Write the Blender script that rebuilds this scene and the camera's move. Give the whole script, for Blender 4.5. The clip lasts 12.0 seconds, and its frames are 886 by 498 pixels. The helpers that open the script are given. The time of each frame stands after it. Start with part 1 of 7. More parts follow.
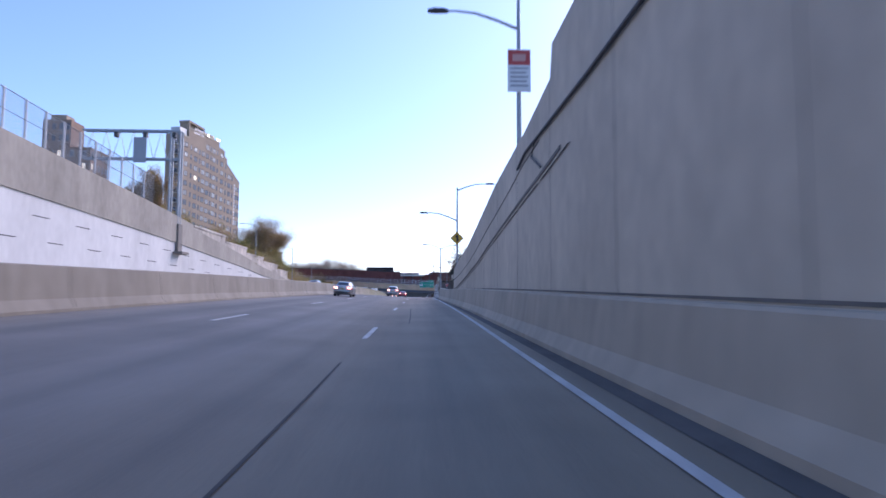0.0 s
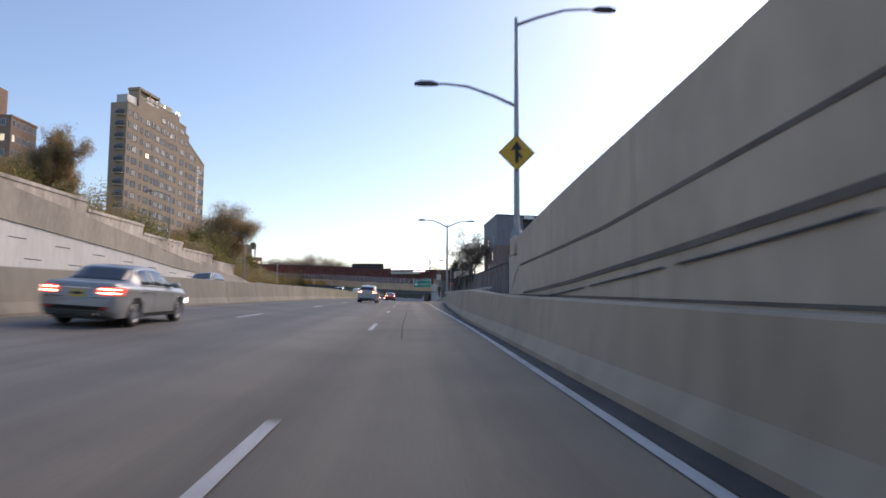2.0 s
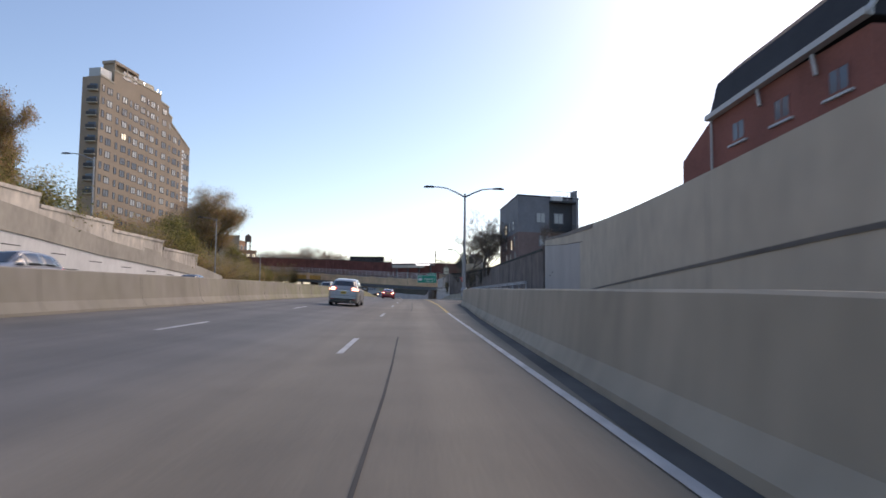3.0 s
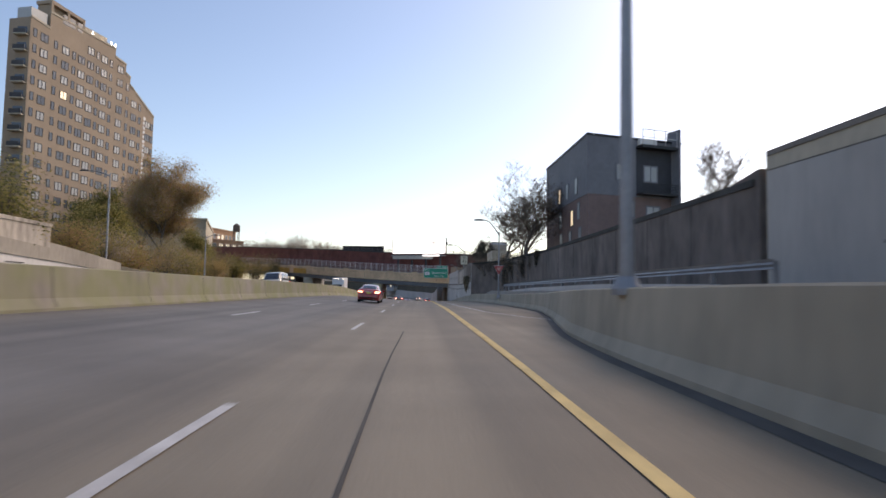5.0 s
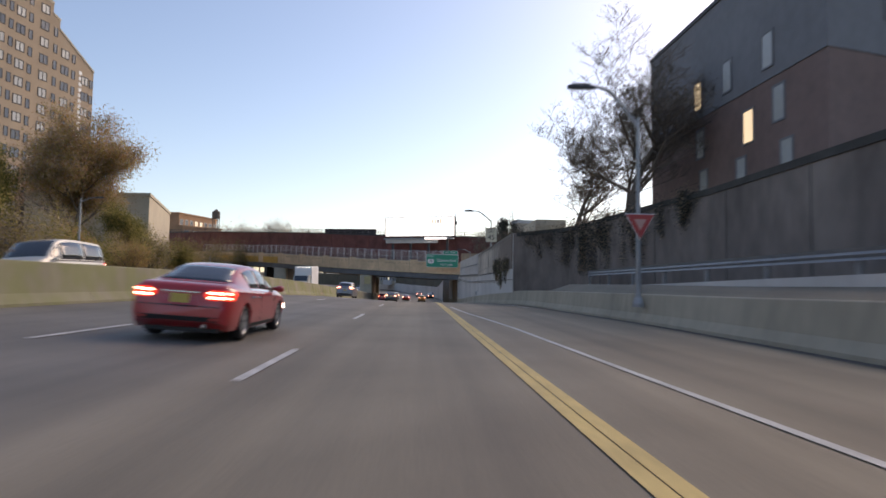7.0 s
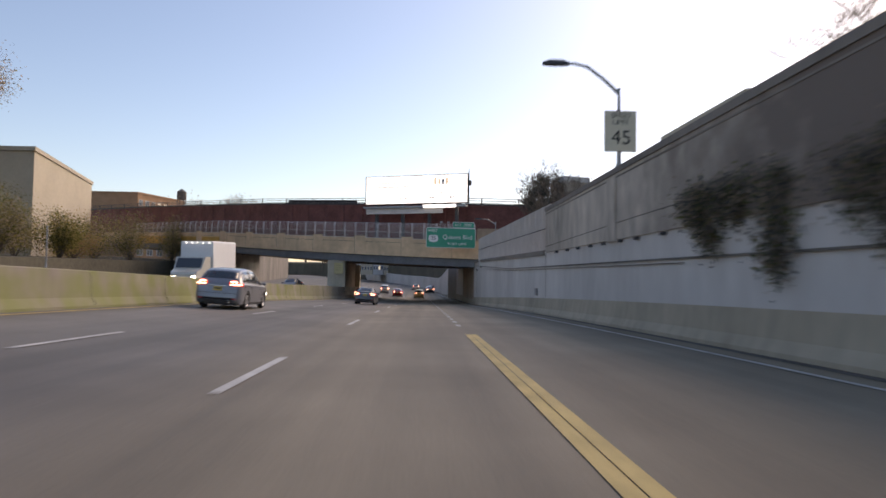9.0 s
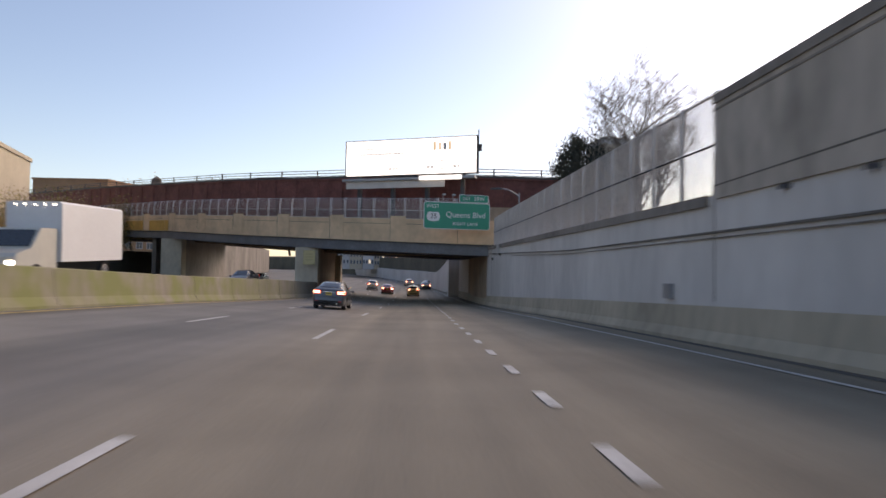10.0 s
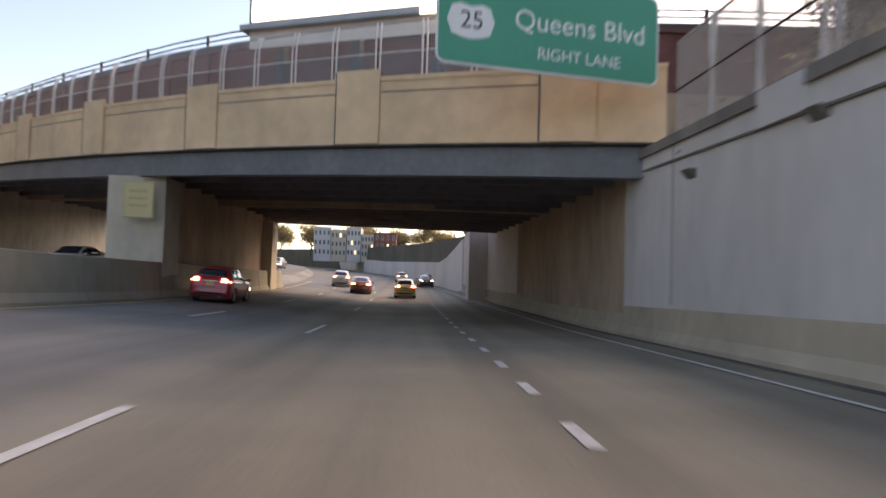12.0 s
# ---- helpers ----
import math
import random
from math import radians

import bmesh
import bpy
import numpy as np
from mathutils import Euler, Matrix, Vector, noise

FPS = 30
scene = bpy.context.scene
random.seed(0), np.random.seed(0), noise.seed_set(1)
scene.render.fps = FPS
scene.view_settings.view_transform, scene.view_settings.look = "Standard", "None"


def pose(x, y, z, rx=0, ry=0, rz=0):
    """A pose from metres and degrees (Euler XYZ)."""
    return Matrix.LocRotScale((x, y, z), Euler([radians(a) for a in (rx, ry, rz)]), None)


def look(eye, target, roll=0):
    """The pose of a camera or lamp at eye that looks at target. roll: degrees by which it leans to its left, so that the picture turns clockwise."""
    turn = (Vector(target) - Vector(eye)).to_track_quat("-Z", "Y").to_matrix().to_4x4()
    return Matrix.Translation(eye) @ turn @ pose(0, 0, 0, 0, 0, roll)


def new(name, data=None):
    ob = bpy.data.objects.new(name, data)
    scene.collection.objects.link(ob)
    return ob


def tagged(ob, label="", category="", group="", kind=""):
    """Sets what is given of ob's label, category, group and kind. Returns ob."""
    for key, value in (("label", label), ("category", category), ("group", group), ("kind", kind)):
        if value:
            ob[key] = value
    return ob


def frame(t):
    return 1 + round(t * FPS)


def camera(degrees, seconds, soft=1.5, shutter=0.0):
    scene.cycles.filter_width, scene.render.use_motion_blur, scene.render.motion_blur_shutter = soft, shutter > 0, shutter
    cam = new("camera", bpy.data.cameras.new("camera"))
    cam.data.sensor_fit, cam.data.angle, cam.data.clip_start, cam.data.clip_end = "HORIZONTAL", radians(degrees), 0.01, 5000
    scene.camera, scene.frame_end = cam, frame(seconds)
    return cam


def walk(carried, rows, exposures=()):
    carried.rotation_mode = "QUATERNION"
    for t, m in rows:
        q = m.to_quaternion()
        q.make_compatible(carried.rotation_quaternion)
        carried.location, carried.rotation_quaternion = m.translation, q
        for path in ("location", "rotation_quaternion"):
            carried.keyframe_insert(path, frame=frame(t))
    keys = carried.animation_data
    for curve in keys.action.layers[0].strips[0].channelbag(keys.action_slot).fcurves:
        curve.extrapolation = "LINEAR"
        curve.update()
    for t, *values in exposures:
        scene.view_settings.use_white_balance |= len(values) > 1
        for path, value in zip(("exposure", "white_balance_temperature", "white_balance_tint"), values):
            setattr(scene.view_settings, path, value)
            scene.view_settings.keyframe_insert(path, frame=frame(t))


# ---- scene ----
cam = camera(69.65, 12.0, soft=1.6, shutter=0.4)
walk(cam, [
    (0.0, pose(0.022, 0.024, 1.2, 94.567, -0.185, -2.438)),
    (0.5, pose(0.05, 11.497, 1.461, 94.955, -0.453, -3.175)),
    (1.0, pose(0.148, 22.894, 1.747, 95.219, -0.415, -3.34)),
    (1.5, pose(0.26, 33.916, 1.973, 95.154, -0.062, -3.177)),
    (2.0, pose(0.313, 44.857, 2.094, 94.555, -0.336, -2.95)),
    (2.5, pose(0.337, 56.627, 2.325, 94.751, -0.361, -2.848)),
    (3.0, pose(0.453, 67.73, 2.467, 94.157, -0.542, -2.634)),
    (5.0, pose(0.83, 109.903, 2.813, 93.883, -1.01, -2.025)),
    (5.5, pose(0.885, 120.17, 2.847, 93.758, -0.888, -1.906)),
    (6.0, pose(0.957, 130.243, 2.899, 93.515, -1.276, -1.88)),
    (6.5, pose(0.946, 139.602, 2.901, 93.456, -0.637, -1.855)),
    (7.0, pose(0.995, 149.621, 2.935, 93.275, -0.843, -1.831)),
    (9.0, pose(0.814, 191.733, 2.919, 92.418, -0.713, -2.141)),
    (9.5, pose(0.711, 201.87, 2.713, 92.289, -0.92, -2.401)),
    (10.0, pose(0.694, 211.636, 2.484, 92.065, -0.84, -2.731)),
    (10.5, pose(0.737, 221.935, 2.196, 92.202, -1.22, -3.022)),
    (11.0, pose(0.824, 232.078, 1.907, 91.989, -1.269, -3.167)),
    (11.5, pose(1.015, 242.518, 1.585, 92.076, -1.277, -3.078)),
    (12.0, pose(1.107, 252.309, 1.213, 91.962, -1.635, -3.034)),
], [(0.0, 0.68, 5600, 27), (0.5, 0.54, 6200, 22), (1.0, 0.46, 6700, 19), (2.5, 0.38, 7100, 18), (5.0, 0.38, 7600, 18), (7.0, 0.4, 7900, 19), (9.5, 0.42, 8100, 20), (10.5, 0.48, 8200, 20), (11.0, 0.55, 8500, 20), (11.5, 0.72, 8700, 20), (12.0, 1.2, 9300, 22)])

# ---- light: clear sky just after sunset, the glow ahead and to the right ----
SUN_TURN = radians(42)
world = bpy.data.worlds.new("dusk_sky")
scene.world = world
world.use_nodes = True
sky = world.node_tree.nodes.new("ShaderNodeTexSky")
sky.sky_type = 'NISHITA'
sky.sun_disc = False
sky.sun_elevation = radians(32)
sky.sun_rotation = SUN_TURN
sky.altitude = 20
sky.air_density, sky.dust_density, sky.ozone_density = 1.0, 0.8, 3.2
background = world.node_tree.nodes["Background"]
background.inputs["Strength"].default_value = 0.15
world.node_tree.links.new(sky.outputs[0], background.inputs["Color"])
sun = new("sun", bpy.data.lights.new("sun", 'SUN'))
sun.data.energy, sun.data.angle, sun.data.color = 1.6, radians(40), (1.0, 0.83, 0.66)
sun.matrix_world = look((0, 0, 0), (-math.sin(SUN_TURN), -math.cos(SUN_TURN), -0.62))
# ---- small helpers ----
def principled(name):
    m = bpy.data.materials.new(name)
    m.use_nodes = True
    return m, m.node_tree.nodes, m.node_tree.links, m.node_tree.nodes["Principled BSDF"]


def surface(name, colour, rough=0.8, spread=0.25, grain=6.0, stain=0.35, metal=0.0, bump=0.0, streak=1.0, per_piece=0.0):
    """Painted, mineral or metal surface with fine grain and broad stains laid out in metres."""
    m, nodes, links, bsdf = principled(name)
    geo = nodes.new("ShaderNodeNewGeometry")
    scale = nodes.new("ShaderNodeMapping")
    scale.inputs["Scale"].default_value = (1, 1, streak)
    links.new(geo.outputs["Position"], scale.inputs["Vector"])
    fine = nodes.new("ShaderNodeTexNoise")
    fine.inputs["Scale"].default_value, fine.inputs["Detail"].default_value = grain, 6
    broad = nodes.new("ShaderNodeTexNoise")
    broad.inputs["Scale"].default_value, broad.inputs["Detail"].default_value = stain, 4
    for n in (fine, broad):
        links.new(scale.outputs["Vector"], n.inputs["Vector"])
    both = nodes.new("ShaderNodeMix")
    both.inputs[0].default_value = 0.6
    links.new(fine.outputs["Fac"], both.inputs[2])
    links.new(broad.outputs["Fac"], both.inputs[3])
    ramp = nodes.new("ShaderNodeValToRGB")
    ramp.color_ramp.elements[0].position, ramp.color_ramp.elements[1].position = 0.32, 0.68
    lo = [max(0.0, v * (1 - spread)) for v in colour]
    hi = [min(1.0, v * (1 + spread * 0.8)) for v in colour]
    ramp.color_ramp.elements[0].color, ramp.color_ramp.elements[1].color = (*lo, 1), (*hi, 1)
    links.new(both.outputs[0], ramp.inputs["Fac"])
    out = ramp.outputs["Color"]
    if per_piece:
        info = nodes.new("ShaderNodeObjectInfo")
        hsv = nodes.new("ShaderNodeHueSaturation")
        span = nodes.new("ShaderNodeMapRange")
        span.inputs["To Min"].default_value, span.inputs["To Max"].default_value = 1 - per_piece, 1 + per_piece
        links.new(info.outputs["Random"], span.inputs["Value"])
        links.new(span.outputs["Result"], hsv.inputs["Value"])
        links.new(out, hsv.inputs["Color"])
        out = hsv.outputs["Color"]
    links.new(out, bsdf.inputs["Base Color"])
    bsdf.inputs["Roughness"].default_value, bsdf.inputs["Metallic"].default_value = rough, metal
    if bump:
        relief = nodes.new("ShaderNodeBump")
        relief.inputs["Strength"].default_value, relief.inputs["Distance"].default_value = bump, 0.02
        links.new(fine.outputs["Fac"], relief.inputs["Height"])
        links.new(relief.outputs["Normal"], bsdf.inputs["Normal"])
    return m


def glow(name, colour, strength, base=(0.8, 0.8, 0.8)):
    m, nodes, links, bsdf = principled(name)
    bsdf.inputs["Base Color"].default_value = (*base, 1)
    bsdf.inputs["Emission Color"].default_value = (*colour, 1)
    bsdf.inputs["Emission Strength"].default_value = strength
    return m


def glossy(name, colour, rough=0.25, coat=0.0, metal=0.0):
    m, nodes, links, bsdf = principled(name)
    noise_tex = nodes.new("ShaderNodeTexNoise")
    noise_tex.inputs["Scale"].default_value = 3.0
    geo = nodes.new("ShaderNodeNewGeometry")
    links.new(geo.outputs["Position"], noise_tex.inputs["Vector"])
    ramp = nodes.new("ShaderNodeValToRGB")
    ramp.color_ramp.elements[0].color = (*[v * 0.86 for v in colour], 1)
    ramp.color_ramp.elements[1].color = (*[min(1, v * 1.08) for v in colour], 1)
    links.new(noise_tex.outputs["Fac"], ramp.inputs["Fac"])
    links.new(ramp.outputs["Color"], bsdf.inputs["Base Color"])
    bsdf.inputs["Roughness"].default_value = rough
    bsdf.inputs["Metallic"].default_value = metal
    bsdf.inputs["Coat Weight"].default_value = coat
    bsdf.inputs["Coat Roughness"].default_value = 0.08
    return m


def box(bm, x0, x1, y0, y1, z0, z1, m=None):
    v = [bm.verts.new(p) for p in ((x0, y0, z0), (x1, y0, z0), (x1, y1, z0), (x0, y1, z0), (x0, y0, z1), (x1, y0, z1), (x1, y1, z1), (x0, y1, z1))]
    if m is not None:
        for q in v:
            q.co = m @ q.co
    for f in ((3, 2, 1, 0), (4, 5, 6, 7), (0, 1, 5, 4), (1, 2, 6, 5), (2, 3, 7, 6), (3, 0, 4, 7)):
        bm.faces.new([v[i] for i in f])
    return v


def tube(bm, pts, radii, sides=10):
    """A bent, tapered tube through pts, closed at its ends."""
    rings = []
    for i, p in enumerate(pts):
        p = Vector(p)
        a, b = Vector(pts[max(0, i - 1)]), Vector(pts[min(len(pts) - 1, i + 1)])
        q = (b - a).to_track_quat('Z', 'Y')
        r = radii[i] if isinstance(radii, (list, tuple)) else radii
        rings.append([bm.verts.new(p + q @ Vector((r * math.cos(k * math.tau / sides), r * math.sin(k * math.tau / sides), 0))) for k in range(sides)])
    for lo, hi in zip(rings, rings[1:]):
        for k in range(sides):
            bm.faces.new((lo[k], lo[(k + 1) % sides], hi[(k + 1) % sides], hi[k]))
    bm.faces.new(list(reversed(rings[0])))
    bm.faces.new(rings[-1])


def loft(bm, sections):
    """Closed polygons of equal length joined one after the other, with end caps."""
    rings = [[bm.verts.new(p) for p in s] for s in sections]
    n = len(rings[0])
    for lo, hi in zip(rings, rings[1:]):
        for k in range(n):
            bm.faces.new((lo[k], lo[(k + 1) % n], hi[(k + 1) % n], hi[k]))
    bm.faces.new(list(reversed(rings[0])))
    bm.faces.new(rings[-1])


def mesh_of(name, bm, material, smooth=False):
    bmesh.ops.recalc_face_normals(bm, faces=bm.faces)
    me = bpy.data.meshes.new(name)
    bm.to_mesh(me)
    bm.free()
    for m in (material if isinstance(material, (list, tuple)) else [material]):
        me.materials.append(m)
    if smooth:
        for f in me.polygons:
            f.use_smooth = True
    return me


def part(name, bm, material, parent, label="", smooth=False):
    ob = new(name, mesh_of(name, bm, material, smooth))
    ob.parent = parent
    if label:
        tagged(ob, label)
    return ob


def thing(name, m, label, category, group="", kind=""):
    ob = new(name)
    ob.empty_display_size = 0.2
    ob.matrix_world = m
    return tagged(ob, label, category, group, kind)


def solid(name, bm, material, label, category, group="", kind="", smooth=False):
    return tagged(new(name, mesh_of(name, bm, material, smooth)), label, category, group, kind)


def lettering(text, size, depth):
    """A text in the built-in font as a mesh, starting at x = 0."""
    cu = bpy.data.curves.new("lettering", 'FONT')
    cu.body, cu.size, cu.align_x, cu.align_y, cu.extrude = text, size, 'LEFT', 'CENTER', depth
    tmp = bpy.data.objects.new("lettering", cu)
    scene.collection.objects.link(tmp)
    me = bpy.data.meshes.new_from_object(tmp.evaluated_get(bpy.context.evaluated_depsgraph_get()))
    bpy.data.objects.remove(tmp)
    bpy.data.curves.remove(cu)
    return me, max(v.co.x for v in me.vertices)


def words(parent, name, text, size, material, m, depth=0.004):
    """Centred lettering, each word a mesh of its own; m places it, text along x, up along y."""
    pieces = text.split(" ")
    total = lettering(text, size, depth)[1]
    for k, word in enumerate(pieces):
        me, width = lettering(word, size, depth)
        right = lettering(" ".join(pieces[:k + 1]), size, depth)[1]
        me.name = name
        me.materials.clear()
        me.materials.append(material)
        ob = new(name, me)
        ob.parent = parent
        ob.matrix_local = m @ Matrix.Translation((right - width - total / 2, 0, 0))


# ---- the lie of the land: road level and edges along the drive ----
ROAD_Y = (-80, 0, 11.5, 23, 34, 45, 57, 68, 110, 130, 150, 170, 192, 202, 212, 222, 232, 242.5, 252, 275, 300, 330, 360, 450, 700)
ROAD_Z = (-1.6, 0.0, 0.26, 0.53, 0.75, 0.92, 1.11, 1.26, 1.61, 1.69, 1.73, 1.75, 1.70, 1.50, 1.27, 1.0, 0.71, 0.38, 0.03, -0.7, -1.1, -0.95, -0.6, 0.6, 4.0)


def level(y):
    return sum(float(np.interp(y + d, ROAD_Y, ROAD_Z)) for d in (-4, -2, 0, 2, 4)) / 5


def road_z(x, y):
    """The carriageway climbs gently towards the median; the far one lies higher near the bridges."""
    return level(y) + 0.06 * min(max(0.0, -(x + 1.2)), 14.0) + (float(np.interp(y, (215, 250), (0.0, 0.7))) if x < -11 else 0.0)


def bend(y):
    """The road bears left beyond the bridges."""
    return -0.0009 * max(0.0, y - 285) ** 2


def lerp(y, ys, vs):
    return float(np.interp(y, ys, vs))


def steps(a, b, n):
    return [a + (b - a) * i / n for i in range(n + 1)]
# ---- materials ----
def asphalt():
    """Worn asphalt: fine stone grain, patches, long soft wheel tracks, and dashboard glare painted along one lane."""
    m, nodes, links, bsdf = principled("worn_asphalt")
    geo = nodes.new("ShaderNodeNewGeometry")
    along = nodes.new("ShaderNodeMapping")
    along.inputs["Scale"].default_value = (0.9, 0.012, 1.0)
    links.new(geo.outputs["Position"], along.inputs["Vector"])
    tracks = nodes.new("ShaderNodeTexNoise")
    tracks.inputs["Scale"].default_value, tracks.inputs["Detail"].default_value = 1.0, 3
    links.new(along.outputs["Vector"], tracks.inputs["Vector"])
    grain = nodes.new("ShaderNodeTexNoise")
    grain.inputs["Scale"].default_value, grain.inputs["Detail"].default_value = 35.0, 5
    patch = nodes.new("ShaderNodeTexNoise")
    patch.inputs["Scale"].default_value, patch.inputs["Detail"].default_value = 0.35, 5
    for n in (grain, patch):
        links.new(geo.outputs["Position"], n.inputs["Vector"])
    tone = nodes.new("ShaderNodeValToRGB")
    tone.color_ramp.elements[0].position, tone.color_ramp.elements[1].position = 0.3, 0.7
    tone.color_ramp.elements[0].color, tone.color_ramp.elements[1].color = (0.16, 0.141, 0.108, 1), (0.275, 0.236, 0.172, 1)
    links.new(tracks.outputs["Fac"], tone.inputs["Fac"])
    cool = nodes.new("ShaderNodeValToRGB")
    cool.color_ramp.elements[0].position, cool.color_ramp.elements[1].position = 0.3, 0.7
    cool.color_ramp.elements[0].color, cool.color_ramp.elements[1].color = (0.118, 0.115, 0.106, 1), (0.20, 0.19, 0.17, 1)
    links.new(tracks.outputs["Fac"], cool.inputs["Fac"])
    # Warm, lighter tone across the driven lane stands in for dashboard glare.
    place = nodes.new("ShaderNodeSeparateXYZ")
    links.new(geo.outputs["Position"], place.inputs[0])
    glare_band = nodes.new("ShaderNodeValToRGB")
    for e, (p, v) in zip([glare_band.color_ramp.elements[0], glare_band.color_ramp.elements[1], glare_band.color_ramp.elements.new(0.5), glare_band.color_ramp.elements.new(0.6)], ((0.0, 0.0), (1.0, 0.0), (0.3, 1.0), (0.62, 1.0))):
        e.position, e.color = p, (v, v, v, 1)
    lane = nodes.new("ShaderNodeMapRange")
    lane.inputs["From Min"].default_value, lane.inputs["From Max"].default_value = -3.2, 4.4
    links.new(place.outputs["X"], lane.inputs["Value"])
    links.new(lane.outputs["Result"], glare_band.inputs["Fac"])
    lanes = nodes.new("ShaderNodeMix")
    lanes.data_type = 'RGBA'
    links.new(glare_band.outputs["Color"], lanes.inputs[0])
    links.new(cool.outputs["Color"], lanes.inputs[6])
    links.new(tone.outputs["Color"], lanes.inputs[7])
    out = lanes.outputs[2]
    for tex, amount in ((grain, 0.35), (patch, 0.4)):
        mix = nodes.new("ShaderNodeMix")
        mix.data_type, mix.blend_type = 'RGBA', 'OVERLAY'
        mix.inputs[0].default_value = amount
        links.new(out, mix.inputs[6])
        links.new(tex.outputs["Fac"], mix.inputs[7])
        out = mix.outputs[2]
    links.new(out, bsdf.inputs["Base Color"])
    bsdf.inputs["Roughness"].default_value = 0.75
    relief = nodes.new("ShaderNodeBump")
    relief.inputs["Strength"].default_value, relief.inputs["Distance"].default_value = 0.35, 0.01
    links.new(grain.outputs["Fac"], relief.inputs["Height"])
    links.new(relief.outputs["Normal"], bsdf.inputs["Normal"])
    return m


def green_patched_concrete():
    """Brown-grey concrete with ragged green patches along one stretch of the barrier."""
    m = surface("brown_grey_green_concrete", (0.29, 0.26, 0.215), 0.85, 0.3, 3.0, 0.25, bump=0.15, streak=0.35)
    nodes, links = m.node_tree.nodes, m.node_tree.links
    bsdf = nodes["Principled BSDF"]
    geo = nodes.new("ShaderNodeNewGeometry")
    split = nodes.new("ShaderNodeSeparateXYZ")
    links.new(geo.outputs["Position"], split.inputs[0])
    reach = nodes.new("ShaderNodeValToRGB")
    stops = ((0.0, 0.0), (0.25, 0.1), (0.36, 0.75), (0.5, 0.75), (0.56, 1.0), (0.64, 1.0), (0.70, 0.3), (0.8, 0.15))
    while len(reach.color_ramp.elements) < len(stops):
        reach.color_ramp.elements.new(0.5)
    for e, (p, v) in zip(reach.color_ramp.elements, stops):
        e.position, e.color = p, (v, v, v, 1)
    span = nodes.new("ShaderNodeMapRange")
    span.inputs["From Min"].default_value, span.inputs["From Max"].default_value = 0.0, 380.0
    links.new(split.outputs["Y"], span.inputs["Value"])
    links.new(span.outputs["Result"], reach.inputs["Fac"])
    patch = nodes.new("ShaderNodeTexNoise")
    patch.inputs["Scale"].default_value, patch.inputs["Detail"].default_value = 0.8, 6
    links.new(geo.outputs["Position"], patch.inputs["Vector"])
    edge = nodes.new("ShaderNodeMapRange")
    edge.inputs["From Min"].default_value, edge.inputs["From Max"].default_value = 0.3, 0.6
    links.new(patch.outputs["Fac"], edge.inputs["Value"])
    amount = nodes.new("ShaderNodeMath")
    amount.operation = 'MULTIPLY'
    links.new(reach.outputs["Color"], amount.inputs[0])
    links.new(edge.outputs["Result"], amount.inputs[1])
    mix = nodes.new("ShaderNodeMix")
    mix.data_type = 'RGBA'
    links.new(amount.outputs[0], mix.inputs[0])
    links.new(bsdf.inputs["Base Color"].links[0].from_socket, mix.inputs[6])
    mix.inputs[7].default_value = (0.21, 0.225, 0.085, 1)
    links.new(mix.outputs[2], bsdf.inputs["Base Color"])
    return m


def stained_tier():
    """Beige concrete, overgrown and stained dark brown towards the wall's near end."""
    m = surface("soiled_beige_concrete", (0.50, 0.44, 0.37), 0.85, 0.5, 1.6, 0.16, bump=0.2, streak=0.45)
    nodes, links = m.node_tree.nodes, m.node_tree.links
    bsdf = nodes["Principled BSDF"]
    geo = nodes.new("ShaderNodeNewGeometry")
    split = nodes.new("ShaderNodeSeparateXYZ")
    links.new(geo.outputs["Position"], split.inputs[0])
    reach = nodes.new("ShaderNodeMapRange")
    reach.inputs["From Min"].default_value, reach.inputs["From Max"].default_value = 217.0, 201.0
    reach.inputs["To Min"].default_value, reach.inputs["To Max"].default_value = -0.25, 0.75
    links.new(split.outputs["Y"], reach.inputs["Value"])
    blot = nodes.new("ShaderNodeTexNoise")
    blot.inputs["Scale"].default_value, blot.inputs["Detail"].default_value, blot.inputs["Roughness"].default_value = 0.9, 8, 0.65
    links.new(geo.outputs["Position"], blot.inputs["Vector"])
    total = nodes.new("ShaderNodeMath")
    links.new(reach.outputs["Result"], total.inputs[0])
    links.new(blot.outputs["Fac"], total.inputs[1])
    edge = nodes.new("ShaderNodeMapRange")
    edge.inputs["From Min"].default_value, edge.inputs["From Max"].default_value = 0.55, 1.1
    links.new(total.outputs[0], edge.inputs["Value"])
    mix = nodes.new("ShaderNodeMix")
    mix.data_type = 'RGBA'
    links.new(edge.outputs["Result"], mix.inputs[0])
    links.new(bsdf.inputs["Base Color"].links[0].from_socket, mix.inputs[6])
    mix.inputs[7].default_value = (0.20, 0.163, 0.138, 1)
    links.new(mix.outputs[2], bsdf.inputs["Base Color"])
    return m


def leafy(name, colour):
    """Thin leaves: mottled colour, and some light passing through them."""
    m = surface(name, colour, 0.75, 0.45, 3.0, 0.4)
    nodes, links = m.node_tree.nodes, m.node_tree.links
    bsdf = nodes["Principled BSDF"]
    through_leaf = nodes.new("ShaderNodeBsdfTranslucent")
    links.new(bsdf.inputs["Base Color"].links[0].from_socket, through_leaf.inputs["Color"])
    mix = nodes.new("ShaderNodeMixShader")
    mix.inputs[0].default_value = 0.6
    links.new(bsdf.outputs[0], mix.inputs[1])
    links.new(through_leaf.outputs[0], mix.inputs[2])
    links.new(mix.outputs[0], nodes["Material Output"].inputs["Surface"])
    return m


